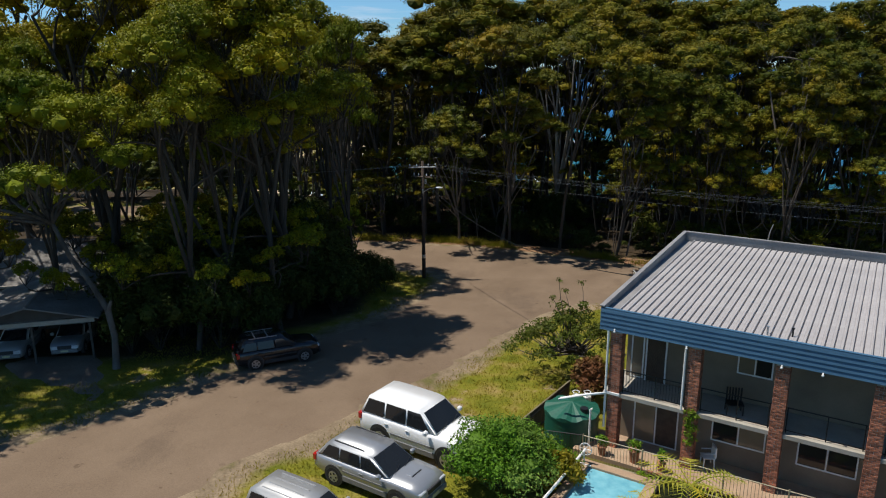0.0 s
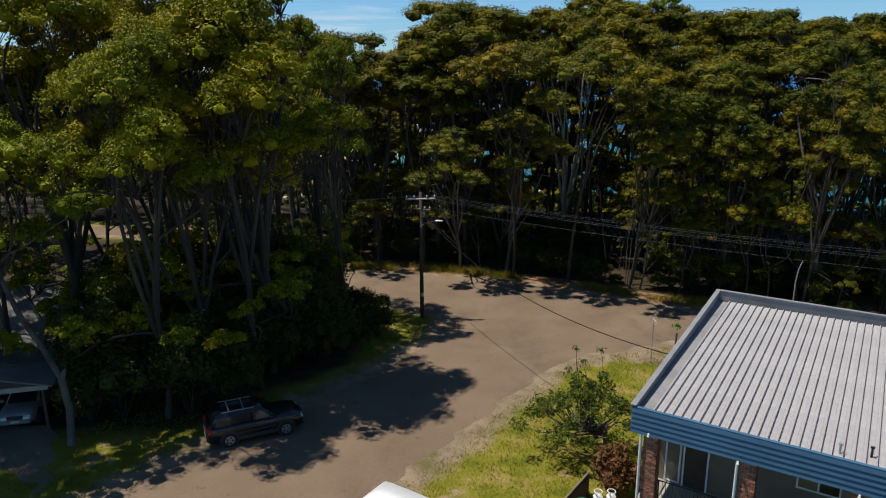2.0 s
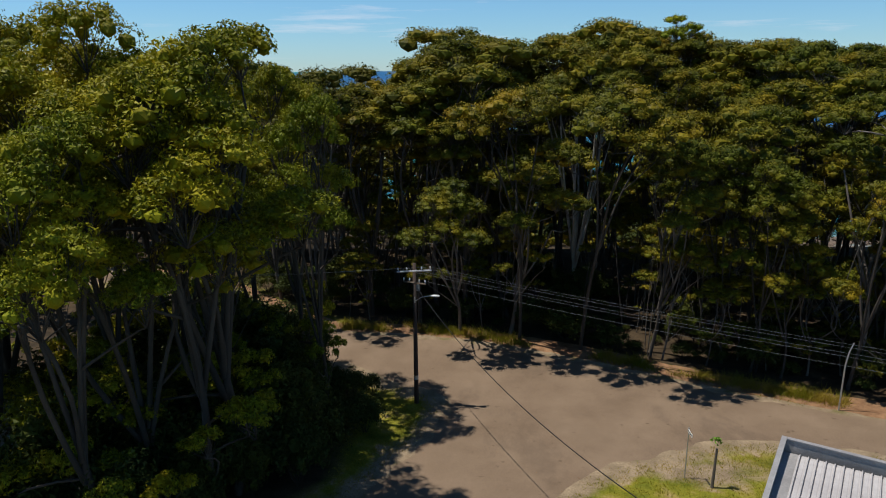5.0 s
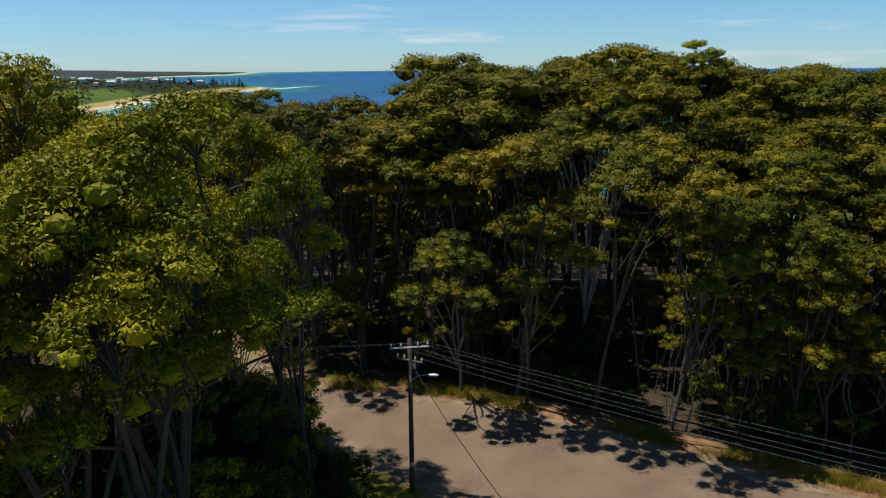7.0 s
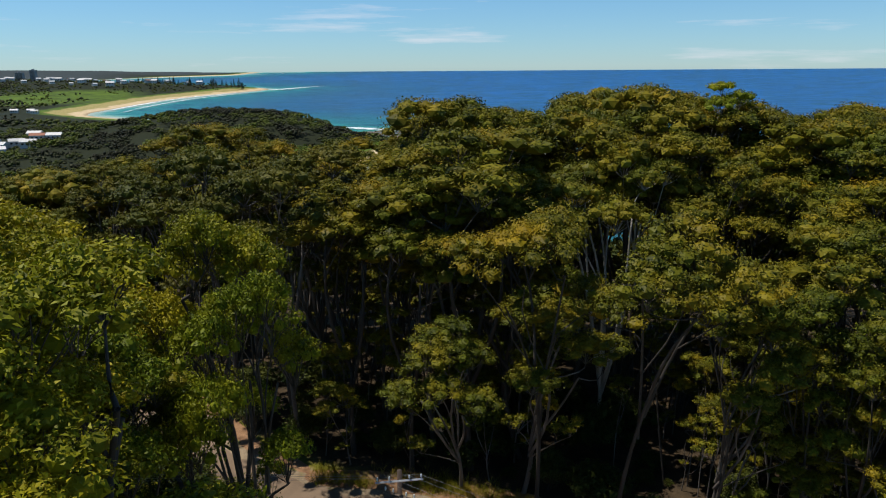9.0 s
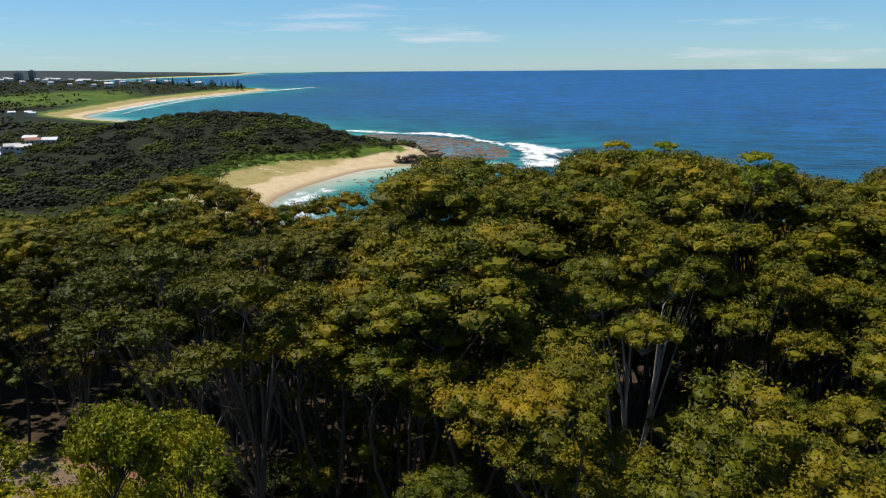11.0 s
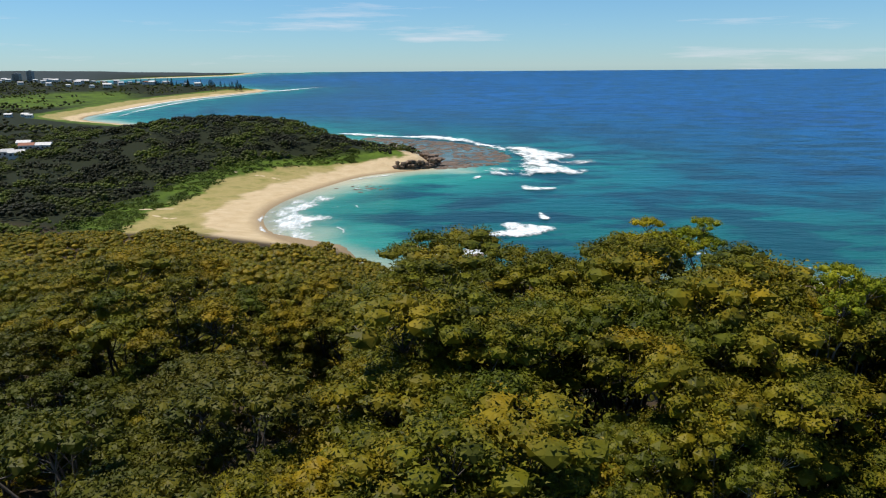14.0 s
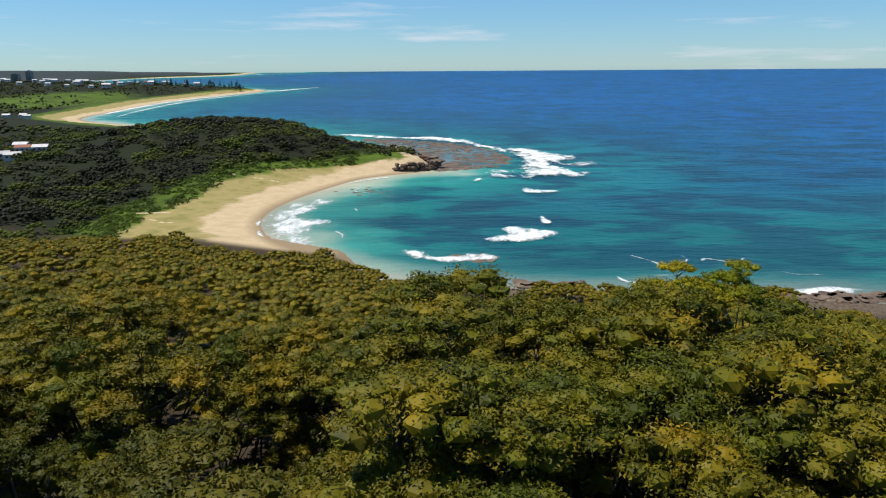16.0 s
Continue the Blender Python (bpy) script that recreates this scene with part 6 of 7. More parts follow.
car(pose(-9.65, 39.65, ground_at(-9.6, 39.6) + 0.05, 0, 0, 25), "black sport utility car with roof bars parked in the shade", 4.65, 1.86, 1.72, 1.10, 1.08, (-2.2, -1.85, 0.25, 1.05),
    M_CAR_BLACK, M_PLASTIC, [(-2.0, -1.22, -1.24, -1.80), (-1.15, -0.25, -0.3, -1.15), (-0.18, 0.78, 0.2, -0.22)], rails=2, tyre=0.37)

# ---- the low house and carport under the trees ----
CARPORT = pose(-24.7, 38.9, ground_at(-23, 40) + 0.02, 0, 0, 15)
carport = base("carport", CARPORT, "double carport with a grey gabled sheet roof in deep shade", "carport")
for x in (-1.6, 1.5, 4.5):
    for y in (0.1, 6.0):
        part("post", box_bm(x - 0.06, y - 0.06, 0, x + 0.06, y + 0.06, 2.3), M_DARK_WALL, carport)
part("beam", box_bm(-1.9, -0.05, 2.3, 4.8, 0.10, 2.56), M_SLAB, carport, "pale front beam")
part("beam", box_bm(-1.9, 5.95, 2.3, 4.8, 6.10, 2.56), M_SLAB, carport)
gable = bmesh.new()
gv = [gable.verts.new(p) for p in ((-1.7, 0.12, 2.58), (4.6, 0.12, 2.58), (1.45, 0.12, 3.35), (-1.7, 0.18, 2.58), (4.6, 0.18, 2.58), (1.45, 0.18, 3.35))]
for f in ((0, 1, 2), (5, 4, 3), (0, 3, 4, 1), (1, 4, 5, 2), (2, 5, 3, 0)):
    gable.faces.new([gv[i] for i in f])
part("gable_wall", gable, M_DARK_WALL, carport)
for s in (-1, 1):
    rf = bmesh.new()
    x_out = 1.45 + s * 3.65
    loft(rf, [[(1.45, -0.35, 3.52), (x_out, -0.35, 2.62), (x_out, -0.35, 2.54), (1.45, -0.35, 3.44)], [(1.45, 6.5, 3.52), (x_out, 6.5, 2.62), (x_out, 6.5, 2.54), (1.45, 6.5, 3.44)]])
    part("roof", rf, M_CEMENT_SHEET, carport, "grey weathered sheet roof")
part("ridge_cap", rod_bm((1.45, -0.36, 3.52), (1.45, 6.5, 3.52), 0.09, n=6), M_CEMENT_SHEET, carport)
part("rear_wall", box_bm(-1.8, 6.12, 0, 4.7, 6.25, 2.55), M_DARK_WALL, carport)
for x, lab, mt in ((0.0, "grey car parked under the carport", M_CAR_GREY), (3.0, "pale car parked under the carport", M_CAR_SILVER)):
    car(CARPORT @ pose(x, 2.6, 0.03, 0, 0, -92), lab, 4.4, 1.76, 1.5, 0.95, 0.95, (-1.9, -1.45, 0.15, 1.05), mt, M_TRIM, [(-1.5, -0.3, -0.32, -1.3), (-0.2, 0.75, 0.15, -0.22)], tyre=0.32)
bungalow = base("house", pose(-33.0, 46.6, ground_at(-27, 48), 0, 0, 12), "low dark-walled house with a grey hipped roof under trees", "house")
part("wall", box_bm(-4, 0, -0.3, 10.5, 9, 2.9), M_DARK_WALL, bungalow)
hip = bmesh.new()
ev = [hip.verts.new(p) for p in ((-4.7, -0.7, 2.85), (11.2, -0.7, 2.85), (11.2, 9.7, 2.85), (-4.7, 9.7, 2.85), (0.5, 4.5, 4.9), (6.0, 4.5, 4.9))]
for f in ((0, 1, 5, 4), (1, 2, 5), (2, 3, 4, 5), (3, 0, 4), (3, 2, 1, 0)):
    hip.faces.new([ev[i] for i in f])
part("roof", hip, M_CEMENT_SHEET, bungalow, "grey hipped sheet roof")
part("gutter", box_bm(-4.75, -0.80, 2.74, 11.25, -0.70, 2.88), M_SLAB, bungalow)
for x in (-2.5, 1.5, 5.5):
    part("window", box_bm(x, -0.03, 1.0, x + 1.8, 0.02, 2.2), M_GLASS, bungalow, "dark window")

# ---- power pole, wires, street signs ----
pz = ground_at(-1.76, 59.75)
pole = base("power_pole", pose(-1.76, 59.75, pz), "dark timber power pole with crossarms, insulators and a street lamp", "power pole")
part("shaft", rod_bm((0, 0, -0.5), (0, 0, 10.0 - pz), 0.17, 0.115, 14), M_POLE_WOOD, pole, "dark weathered timber shaft", smooth=True)
arms = []
for h, half, yaw in ((9.55, 1.15, 8), (8.75, 0.85, -25)):
    d = Vector((math.cos(radians(yaw)), math.sin(radians(yaw)), 0))
    arm = part("crossarm", rod_bm(-d * half + Vector((0, -0.16, h)), d * half + Vector((0, -0.16, h)), 0.06, n=4), M_FENCE_WOOD if h < 9 else M_GALV, pole, "short timber crossarm")
    arms.append((h, half, d))
    for u in (-0.92, -0.42, 0.42, 0.92):
        p = d * half * u + Vector((0, -0.16, h + 0.06))
        ib = rod_bm(p, p + Vector((0, 0, 0.10)), 0.02, n=6)
        rod(ib, p + Vector((0, 0, 0.08)), p + Vector((0, 0, 0.22)), 0.055, 0.035, 8)
        part("insulator", ib, M_PORCELAIN, arm, "white porcelain insulator")
mesh_part("lamp_arm", *tube([(0, -0.1, 7.45), (0.5, -0.1, 7.75), (1.1, -0.2, 7.85)], [0.03, 0.028, 0.025], 6), M_GALV, pole)
part("lamp_bracket", rod_bm((0, -0.12, 7.35), (0, -0.12, 7.75), 0.05, n=6), M_GALV, pole)
lamp = bmesh.new()
bmesh.ops.create_uvsphere(lamp, u_segments=14, v_segments=8, radius=1.0, matrix=Matrix.LocRotScale((1.35, -0.24, 7.86), Euler((0, 0, radians(-10))), (0.34, 0.13, 0.08)))
part("street_lamp", lamp, M_PORCELAIN, pole, "white oval street lamp head", smooth=True)
tb = rod_bm((0.22, 0.0, 8.15), (0.22, 0.0, 8.55), 0.11, n=10)
part("fuse_box", tb, M_GALV, pole)
part("stay_band", rod_bm((0, 0, 1.8), (0, 0, 2.1), 0.165, n=12), M_GALV, pole)


def wire(a, b, sag, r=0.0065, label="thin dark overhead power line"):
    a, b = Vector(a), Vector(b)
    n = 28
    pts = [a + (b - a) * k / n - Vector((0, 0, 4 * sag * (k / n) * (1 - k / n))) for k in range(n + 1)]
    v, f = tube(pts, [r] * (n + 1), 4)
    return tagged(mesh_part("power_line", v, f, M_BLACK if r > 0.015 else M_TRIM), label, "cable", "overhead power lines")


top = Vector((-1.76, 59.6, 0))
for u in (-0.92, -0.42, 0.42, 0.92):
    d = arms[0][2]
    wire(top + d * arms[0][1] * u + Vector((0, 0, 9.75)), Vector((46 + u * 0.6, 33.0 + u * 1.2, 9.6)), 0.8)
    wire(top + d * arms[0][1] * u + Vector((0, 0, 9.75)), Vector((-48 + u * 0.5, 66 + u, 8.6)), 0.9)
wire(top + Vector((0.6, -0.2, 8.9)), Vector((46, 32.8, 8.8)), 0.8)
wire(top + Vector((0.2, 0, 8.3)), Vector((9.1, 33.4, 7.95)), 1.5, 0.022, label="service wire from the pole to the house")

SIGN = Vector((13.3, 49.55, ground_at(13.3, 49.55)))
sign = base("street_sign", Matrix.Translation(SIGN), "grey steel street name sign on a thin post", "sign")
part("post", rod_bm((0, 0, -0.2), (0, 0, 3.05), 0.032, n=8), M_GALV, sign)
blade = part("sign_blade", box_bm(-0.04, -0.62, 2.78, -0.02, 0.04, 2.98, bevel=0.004), M_WHITE, sign, "narrow pale sign blade")
for k in range(4):
    part("lettering_bar", box_bm(-0.046, -0.56 + k * 0.15, 2.84, -0.041, -0.46 + k * 0.15, 2.92), M_BLACK, blade)
stump = base("dead_trunk", pose(14.4, 48.5, ground_at(14.4, 48.5)), "thin dead trunk with a few fresh shoots on the verge", "dead tree")
part("trunk", rod_bm((0, 0, -0.2), (0.08, 0.05, 2.3), 0.09, 0.06, 7), M_BARK, stump)
rs = np.random.default_rng(3)
v, f = gather([clump_leaves(rs, (0.06, 0.1, 2.75), (0.28, 0.28, 0.22), 60, 0.10)])
mesh_part("sprout", v, f, M_HEDGE, stump)
stay = base("stay_pole", pose(26.6, 58.2, ground_at(26, 58)), "thin bent pale pole beside the road", "pole")
mesh_part("shaft", *tube([(0, 0, -0.3), (0, 0, 3.2), (0.1, -0.05, 4.2), (0.3, -0.1, 4.9)], [0.05, 0.05, 0.045, 0.04], 6), M_GALV, stay)

# ---- garden plants ----
def placed(ob, x, y, s=1.0, turn=0.0, z=None):
    ob.matrix_basis = Matrix.Translation((x, y, ground_at(x, y) if z is None else z)) @ Matrix.Rotation(turn, 4, "Z") @ Matrix.Diagonal((s, s, s, 1))
    return ob


placed(shrub(201, 1.8, 2.25, 26, 620, 0.062, M_HEDGE, "dense bright green rounded hedge shrub with pale flowers"), 2.05, 26.3, 1.12)
placed(shrub(202, 1.5, 1.45, 14, 260, 0.07, M_HEDGE, "loose green shrub beside the pool fence"), 3.5, 27.0)
placed(shrub(203, 0.9, 1.3, 8, 160, 0.10, M_GRASS_BLADE, "strappy yellow-green clump beside the pool"), 4.3, 26.2)
M_RUST = foliage("rusty_leaves", (0.10, 0.04, 0.02), (0.20, 0.085, 0.035), (0.17, 0.15, 0.03), 0.2)
placed(shrub(204, 1.1, 2.3, 9, 170, 0.12, M_RUST, "rust-brown leafy shrub between tank and house"), 7.0, 33.6)
placed(shrub(205, 0.8, 1.9, 7, 120, 0.11, M_GRASS_BLADE, "yellow-green broad-leaved shrub beside the house"), 7.5, 34.8)


def verge_tree():
    """The open, twiggy small tree on the verge."""
    rng = np.random.default_rng(77)
    root = base("small_tree", pose(7.5, 37.0, ground_at(7.5, 37)), "open twiggy small tree with sparse green leaves on the verge", "tree")
    woody, pieces = Heap(), []
    woody.add(*tube(limb(rng, (0, 0, -0.3), (-0.2, 0.1, 1.3), 0.1), [0.15, 0.14, 0.13, 0.12, 0.11, 0.10], 7))
    for k in range(44):
        a = k * 2.39996
        u = (k + 0.5) / 44
        rr = 2.7 * math.sqrt(u) * rng.uniform(0.8, 1.1)
        c = np.array([-1.2 + rr * math.cos(a), 0.2 + rr * math.sin(a) * 0.8, 1.5 + 2.5 * (1 - (rr / 3.0) ** 2) * rng.uniform(0.3, 1.0) + rng.uniform(-0.3, 0.3)])
        mid = np.array([-0.6 + 0.45 * c[0], 0.4 * c[1], 1.2 + 0.35 * (c[2] - 1.2)])
        woody.add(*tube(limb(rng, (-0.2, 0.1, 1.25), mid, 0.15, 3), [0.07, 0.06, 0.05, 0.04], 5))
        woody.add(*tube(limb(rng, mid, c, 0.2, 4), [0.04, 0.033, 0.026, 0.02, 0.01], 4))
        pieces.append(clump_leaves(rng, c, np.array([0.52, 0.52, 0.34]) * rng.uniform(0.7, 1.25), 120, 0.105, 0.34, -0.9, 0.3))
    for dx, dy, hh in ((-1.5, 0.6, 5.2), (-1.25, 0.3, 4.7), (-0.2, 1.3, 4.9), (-1.9, 0.1, 4.4)):
        woody.add(*tube(limb(rng, (-0.9, 0.2, 2.2), (dx, dy, hh), 0.2, 5), [0.035, 0.03, 0.025, 0.02, 0.015, 0.01], 4))
        pieces.append(clump_leaves(rng, (dx, dy, hh), (0.22, 0.22, 0.16), 36, 0.08, 0.35, -0.9, 0.3))
    mesh_part("trunk", woody.v, woody.f, M_BARK, root, smooth=True)
    v, f = gather(pieces)
    mesh_part("crown", v, f, M_HEDGE_DULL, root)
    return root


M_HEDGE_DULL = foliage("verge_leaves", (0.06, 0.085, 0.012), (0.15, 0.17, 0.025), (0.20, 0.19, 0.05), 0.3)
verge_tree()


def palm(x, y, z, label):
    rng = np.random.default_rng(15)
    root = base("palm", pose(x, y, z), label, "palm")
    part("trunk", rod_bm((0, 0, -0.2), (0, 0, 0.9), 0.10, 0.08, 9), M_BARK, root)
    for k in range(11):
        a = 2 * math.pi * k / 11 + rng.uniform(-0.2, 0.2)
        reach, rise = rng.uniform(1.3, 1.8), rng.uniform(0.5, 1.1)
        hp = Heap()
        spine = [np.array([reach * u * math.cos(a), reach * u * math.sin(a), 0.9 + rise * 1.6 * u - 1.5 * rise * u * u]) for u in np.linspace(0, 1, 12)]
        hp.add(*tube(spine, [0.022 - 0.0015 * j for j in range(12)], 4))
        side = np.array([-math.sin(a), math.cos(a), 0])
        for j in range(1, 12):
            for s in (1, -1):
                p = spine[j]
                ln = 0.55 * math.sin(math.pi * (0.15 + 0.8 * j / 12))
                tip = p + side * s * ln * 0.8 + np.array([math.cos(a), math.sin(a), 0]) * ln * 0.5 - np.array([0, 0, 0.18 * ln])
                off = np.array([math.cos(a), math.sin(a), 0.0]) * 0.028
                hp.add([tuple(p - off), tuple(p + off), tuple(tip)], [(0, 1, 2)])
        mesh_part("frond", hp.v, hp.f, M_PALM, root)
    return root


M_PALM = foliage("palm_fronds", (0.26, 0.27, 0.03), (0.46, 0.42, 0.06), (0.52, 0.44, 0.09), 0.35)
palm(8.7, 24.7, 1.75, "yellow-green palm with arching fronds beside the pool").scale = (1.15, 1.15, 1.1)
palm(7.2, 23.9, 1.4, "small yellow-green palm beside the pool").scale = (0.8, 0.8, 0.8)

for k, (u, v0, r, h) in enumerate(((1.9, -0.55, 0.22, 0.5), (3.0, -0.62, 0.16, 0.32), (0.6, -0.7, 0.18, 0.35))):
    pot = base("flower_pot", HOUSE @ pose(u, v0, 0.03), "terracotta flower pot with a leafy plant on the patio", "plant pot", "pots on the patio")
    pb_ = rod_bm((0, 0, 0), (0, 0, h), r * 0.7, r, 16)
    rod(pb_, (0, 0, h), (0, 0, h + 0.05), r * 1.12, n=16)
    part("pot", pb_, M_TERRA, pot)
    rs = np.random.default_rng(60 + k)
    v, f = gather([clump_leaves(rs, (0, 0, h + 0.28), (r * 1.4, r * 1.4, 0.32), 150, 0.09, 0.3, -0.9, 0.4)])
    mesh_part("plant", v, f, M_HEDGE, pot)
for k in range(11):
    u = 2.6 + k * 1.05
    rs = np.random.default_rng(90 + k)
    root = base("bedding_plant", HOUSE @ pose(u, -1.35 + 0.12 * math.sin(k * 3), -0.2), "low green bedding plant along the patio edge", "plant", "bedding plants")
    v, f = gather([clump_leaves(rs, (0, 0, 0.22), (0.34, 0.26, 0.24), 130, 0.09, 0.3, -0.3, 0.4)])
    mesh_part("leaves", v, f, (M_HEDGE, M_HEDGE_DULL, M_RUST)[k % 3 if k % 4 == 0 else k % 2], root)
edging = base("garden_edging", HOUSE @ pose(0, -1.0, -0.3), "low terracotta brick garden edging", "edging")
for k in range(40):
    b = new("brick", brick_mesh)
    b.parent = edging
    b.matrix_basis = pose(2.3 + k * 0.375, 0.02 * math.sin(k), 0.36, 2 * math.sin(k * 2.1), 0, 2 * math.sin(k))
rs = np.random.default_rng(44)
creeper = base("creeper", HOUSE @ pose(3.76, 0.0, 0.0), "leafy green creeper climbing a brick pillar", "climbing plant")
v, f = gather([clump_leaves(rs, (0.05 + 0.12 * math.sin(k * 2), 0.02, 1.2 + 0.16 * k), (0.24, 0.10, 0.16), 60, 0.07, 0.4, -0.9, 0.4) for k in range(9)])
mesh_part("leaves", v, f, M_HEDGE, creeper)


# ---- the leaning gum by the carport ----
def leaning_gum():
    rng = np.random.default_rng(8)
    x, y = -18.4, 38.6
    root = base("gum_tree", pose(x, y, ground_at(x, y)), "leaning pale-limbed gum tree with a scarred fork beside the carport", "tree", "gum trees over the road")
    woody, pieces = Heap(), []
    knee = np.array([-0.3, 0.5, 3.3])
    elbow = np.array([-4.2, 3.2, 7.6])
    woody.add(*tube([(0, 0, -0.4), (0, 0.1, 0.4), (0.05, 0.2, 1.8), knee], [0.27, 0.20, 0.17, 0.18], 9))
    woody.add(*tube([knee, (-1.4, 1.2, 4.6), (-2.9, 2.2, 5.9), elbow], [0.165, 0.15, 0.135, 0.12], 8))
    woody.add(*tube([knee + np.array([0, 0, -0.1]), knee + np.array([0.25, 0, 0.5])], [0.15, 0.08], 7))
    for k in range(13):
        a = k * 2.39996
        rr = 5.6 * math.sqrt((k + 0.5) / 13)
        c = np.array([-3.4 + rr * math.cos(a), 0.8 + rr * math.sin(a), 9.6 + 6.0 * (1 - (rr / 6.2) ** 2) + rng.uniform(-1.2, 0.6)])
        mid = elbow + (c - elbow) * 0.5 + rng.normal(size=3) * 0.5
        woody.add(*tube(limb(rng, elbow, mid, 0.3, 4), [0.10, 0.085, 0.07, 0.06, 0.05], 6))
        woody.add(*tube(limb(rng, mid, c, 0.3, 4), [0.05, 0.042, 0.034, 0.026, 0.015], 5))
        lc, lr = lobes_of(rng, c, 1.8 * rng.uniform(0.8, 1.15), 1.2, 12)
        pieces.append(lobe_leaves(rng, np.array(lc), np.array(lr), 120, 0.078))
        pieces += [clump_core(rng, q, np.array(w), 0.66) for q, w in zip(lc, lr)]
    for b in ((-9.0, 2.0, 8.2), (-8.0, 5.5, 9.5), (-7.5, 0.5, 9.0)):
        woody.add(*tube(limb(rng, elbow, b, 0.4, 5), [0.13, 0.11, 0.10, 0.08, 0.06, 0.03], 6))
    mesh_part("trunk", woody.v, woody.f, M_BARK, root, smooth=True)
    v, f = gather(pieces)
    mesh_part("crown", v, f, M_LEAF_NEAR, root)


leaning_gum()


# ---- grass tufts and litter ----
def tufts(name, spots, mat, label, blade=0.16, per=9, spread=0.16, seed=1):
    rng = np.random.default_rng(seed)
    p = np.array(spots)
    n = len(p) * per
    c = np.repeat(p, per, axis=0) + np.column_stack([rng.normal(size=(n, 2)) * spread, np.zeros(n)])
    a = rng.uniform(0, 6.283, n)
    w = np.column_stack([np.cos(a), np.sin(a), np.zeros(n)]) * 0.018
    tip = c + np.column_stack([rng.normal(size=(n, 2)) * blade * 0.6, rng.uniform(0.5, 1.3, n) * blade])
    v = np.stack([c - w, c + w, tip], 1).reshape(-1, 3)
    return tagged(mesh_part(name, v, [tuple(t) for t in np.arange(len(v)).reshape(-1, 3).tolist()], mat), label, "grass", kind="stuff")


rg = np.random.default_rng(31)
cand = np.column_stack([rg.uniform(-26, 26, 26000), rg.uniform(22, 62, 26000)])
dd = side_of(cand, ROAD_LOOP)
rel = (cand - np.array([6.25, 29.2])) @ np.array([[0.839, 0.545], [-0.545, 0.839]])
keep = (dd < -0.1) & (dd > -13) & ~((rel[:, 0] > -2.6) & (rel[:, 1] > -9) & (rel[:, 1] < 13.5)) & ~((cand[:, 0] < -6) & (cand[:, 1] > 44)) & ~((cand[:, 0] < -18) & (cand[:, 1] > 36.5))
cand = cand[keep][:7500]
tufts("verge_grass", np.column_stack([cand, land(cand[:, 0], cand[:, 1])]), M_GRASS_BLADE, "patchy yellow-green mown grass on the verges", 0.11, 7, 0.22)
far_edge = []
for k in range(1500):
    x = rg.uniform(-9, 44)
    y = np.interp(x, [-8, 1, 9, 16, 23, 45], [74.0, 72.3, 68.6, 64.4, 60.4, 48.8]) + 0.5 + abs(rg.normal()) * 0.9
    if noise.noise((x * 0.22, y * 0.22, 3)) > -0.1:
        far_edge.append((x, y))
far_edge = np.array(far_edge)
tufts("edge_grass", np.column_stack([far_edge, land(far_edge[:, 0], far_edge[:, 1])]), M_GRASS_BLADE, "long green grass along the wood's edge", 0.6, 12, 0.25, 2)
flat_piece("leaf_litter", closed_curve([(-9, 74.1), (0.8, 72.0), (9, 68.3), (15.9, 64.0), (22.6, 60.0), (45, 48.3), (46.5, 51.0), (24.4, 62.6), (17.8, 66.6), (10.6, 71.2), (1.6, 74.9), (-9, 76.6)], 5), 0.8, 0.034, M_LITTER, "strip of orange-brown fallen leaves along the road", "leaf litter")
flat_piece("leaf_litter", closed_curve([(-10, 75.4), (-15.2, 78.8), (-21, 85.7), (-27, 91.4), (-36, 94.8), (-36, 96.6), (-26, 93.2), (-19.6, 87.0), (-14, 80.6), (-9.6, 77.2)], 5), 0.9, 0.034, M_LITTER, "strip of orange-brown fallen leaves along the road", "leaf litter")
cl = np.column_stack([rg.uniform(-14, 40, 9000), rg.uniform(24, 74, 9000)])
dl = side_of(cl, ROAD_LOOP)
cl = cl[(dl > 0) & (rg.random(9000) < np.exp(-np.maximum(dl, 0) / 1.1) * 0.9 + 0.035)]
zl = land(cl[:, 0], cl[:, 1]) + 0.030
ang = rg.uniform(0, 6.283, len(cl))
sz = rg.uniform(0.03, 0.075, len(cl))
dx, dy = np.cos(ang) * sz, np.sin(ang) * sz
vv = np.stack([np.column_stack([cl[:, 0] - dx, cl[:, 1] - dy, zl]), np.column_stack([cl[:, 0] - dy * 0.5, cl[:, 1] + dx * 0.5, zl + 0.012]), np.column_stack([cl[:, 0] + dx, cl[:, 1] + dy, zl])], 1).reshape(-1, 3)
tagged(mesh_part("fallen_leaves", vv, [tuple(t) for t in np.arange(len(vv)).reshape(-1, 3).tolist()], M_LITTER), "scattered fallen leaves on the road", "leaf litter", kind="stuff")


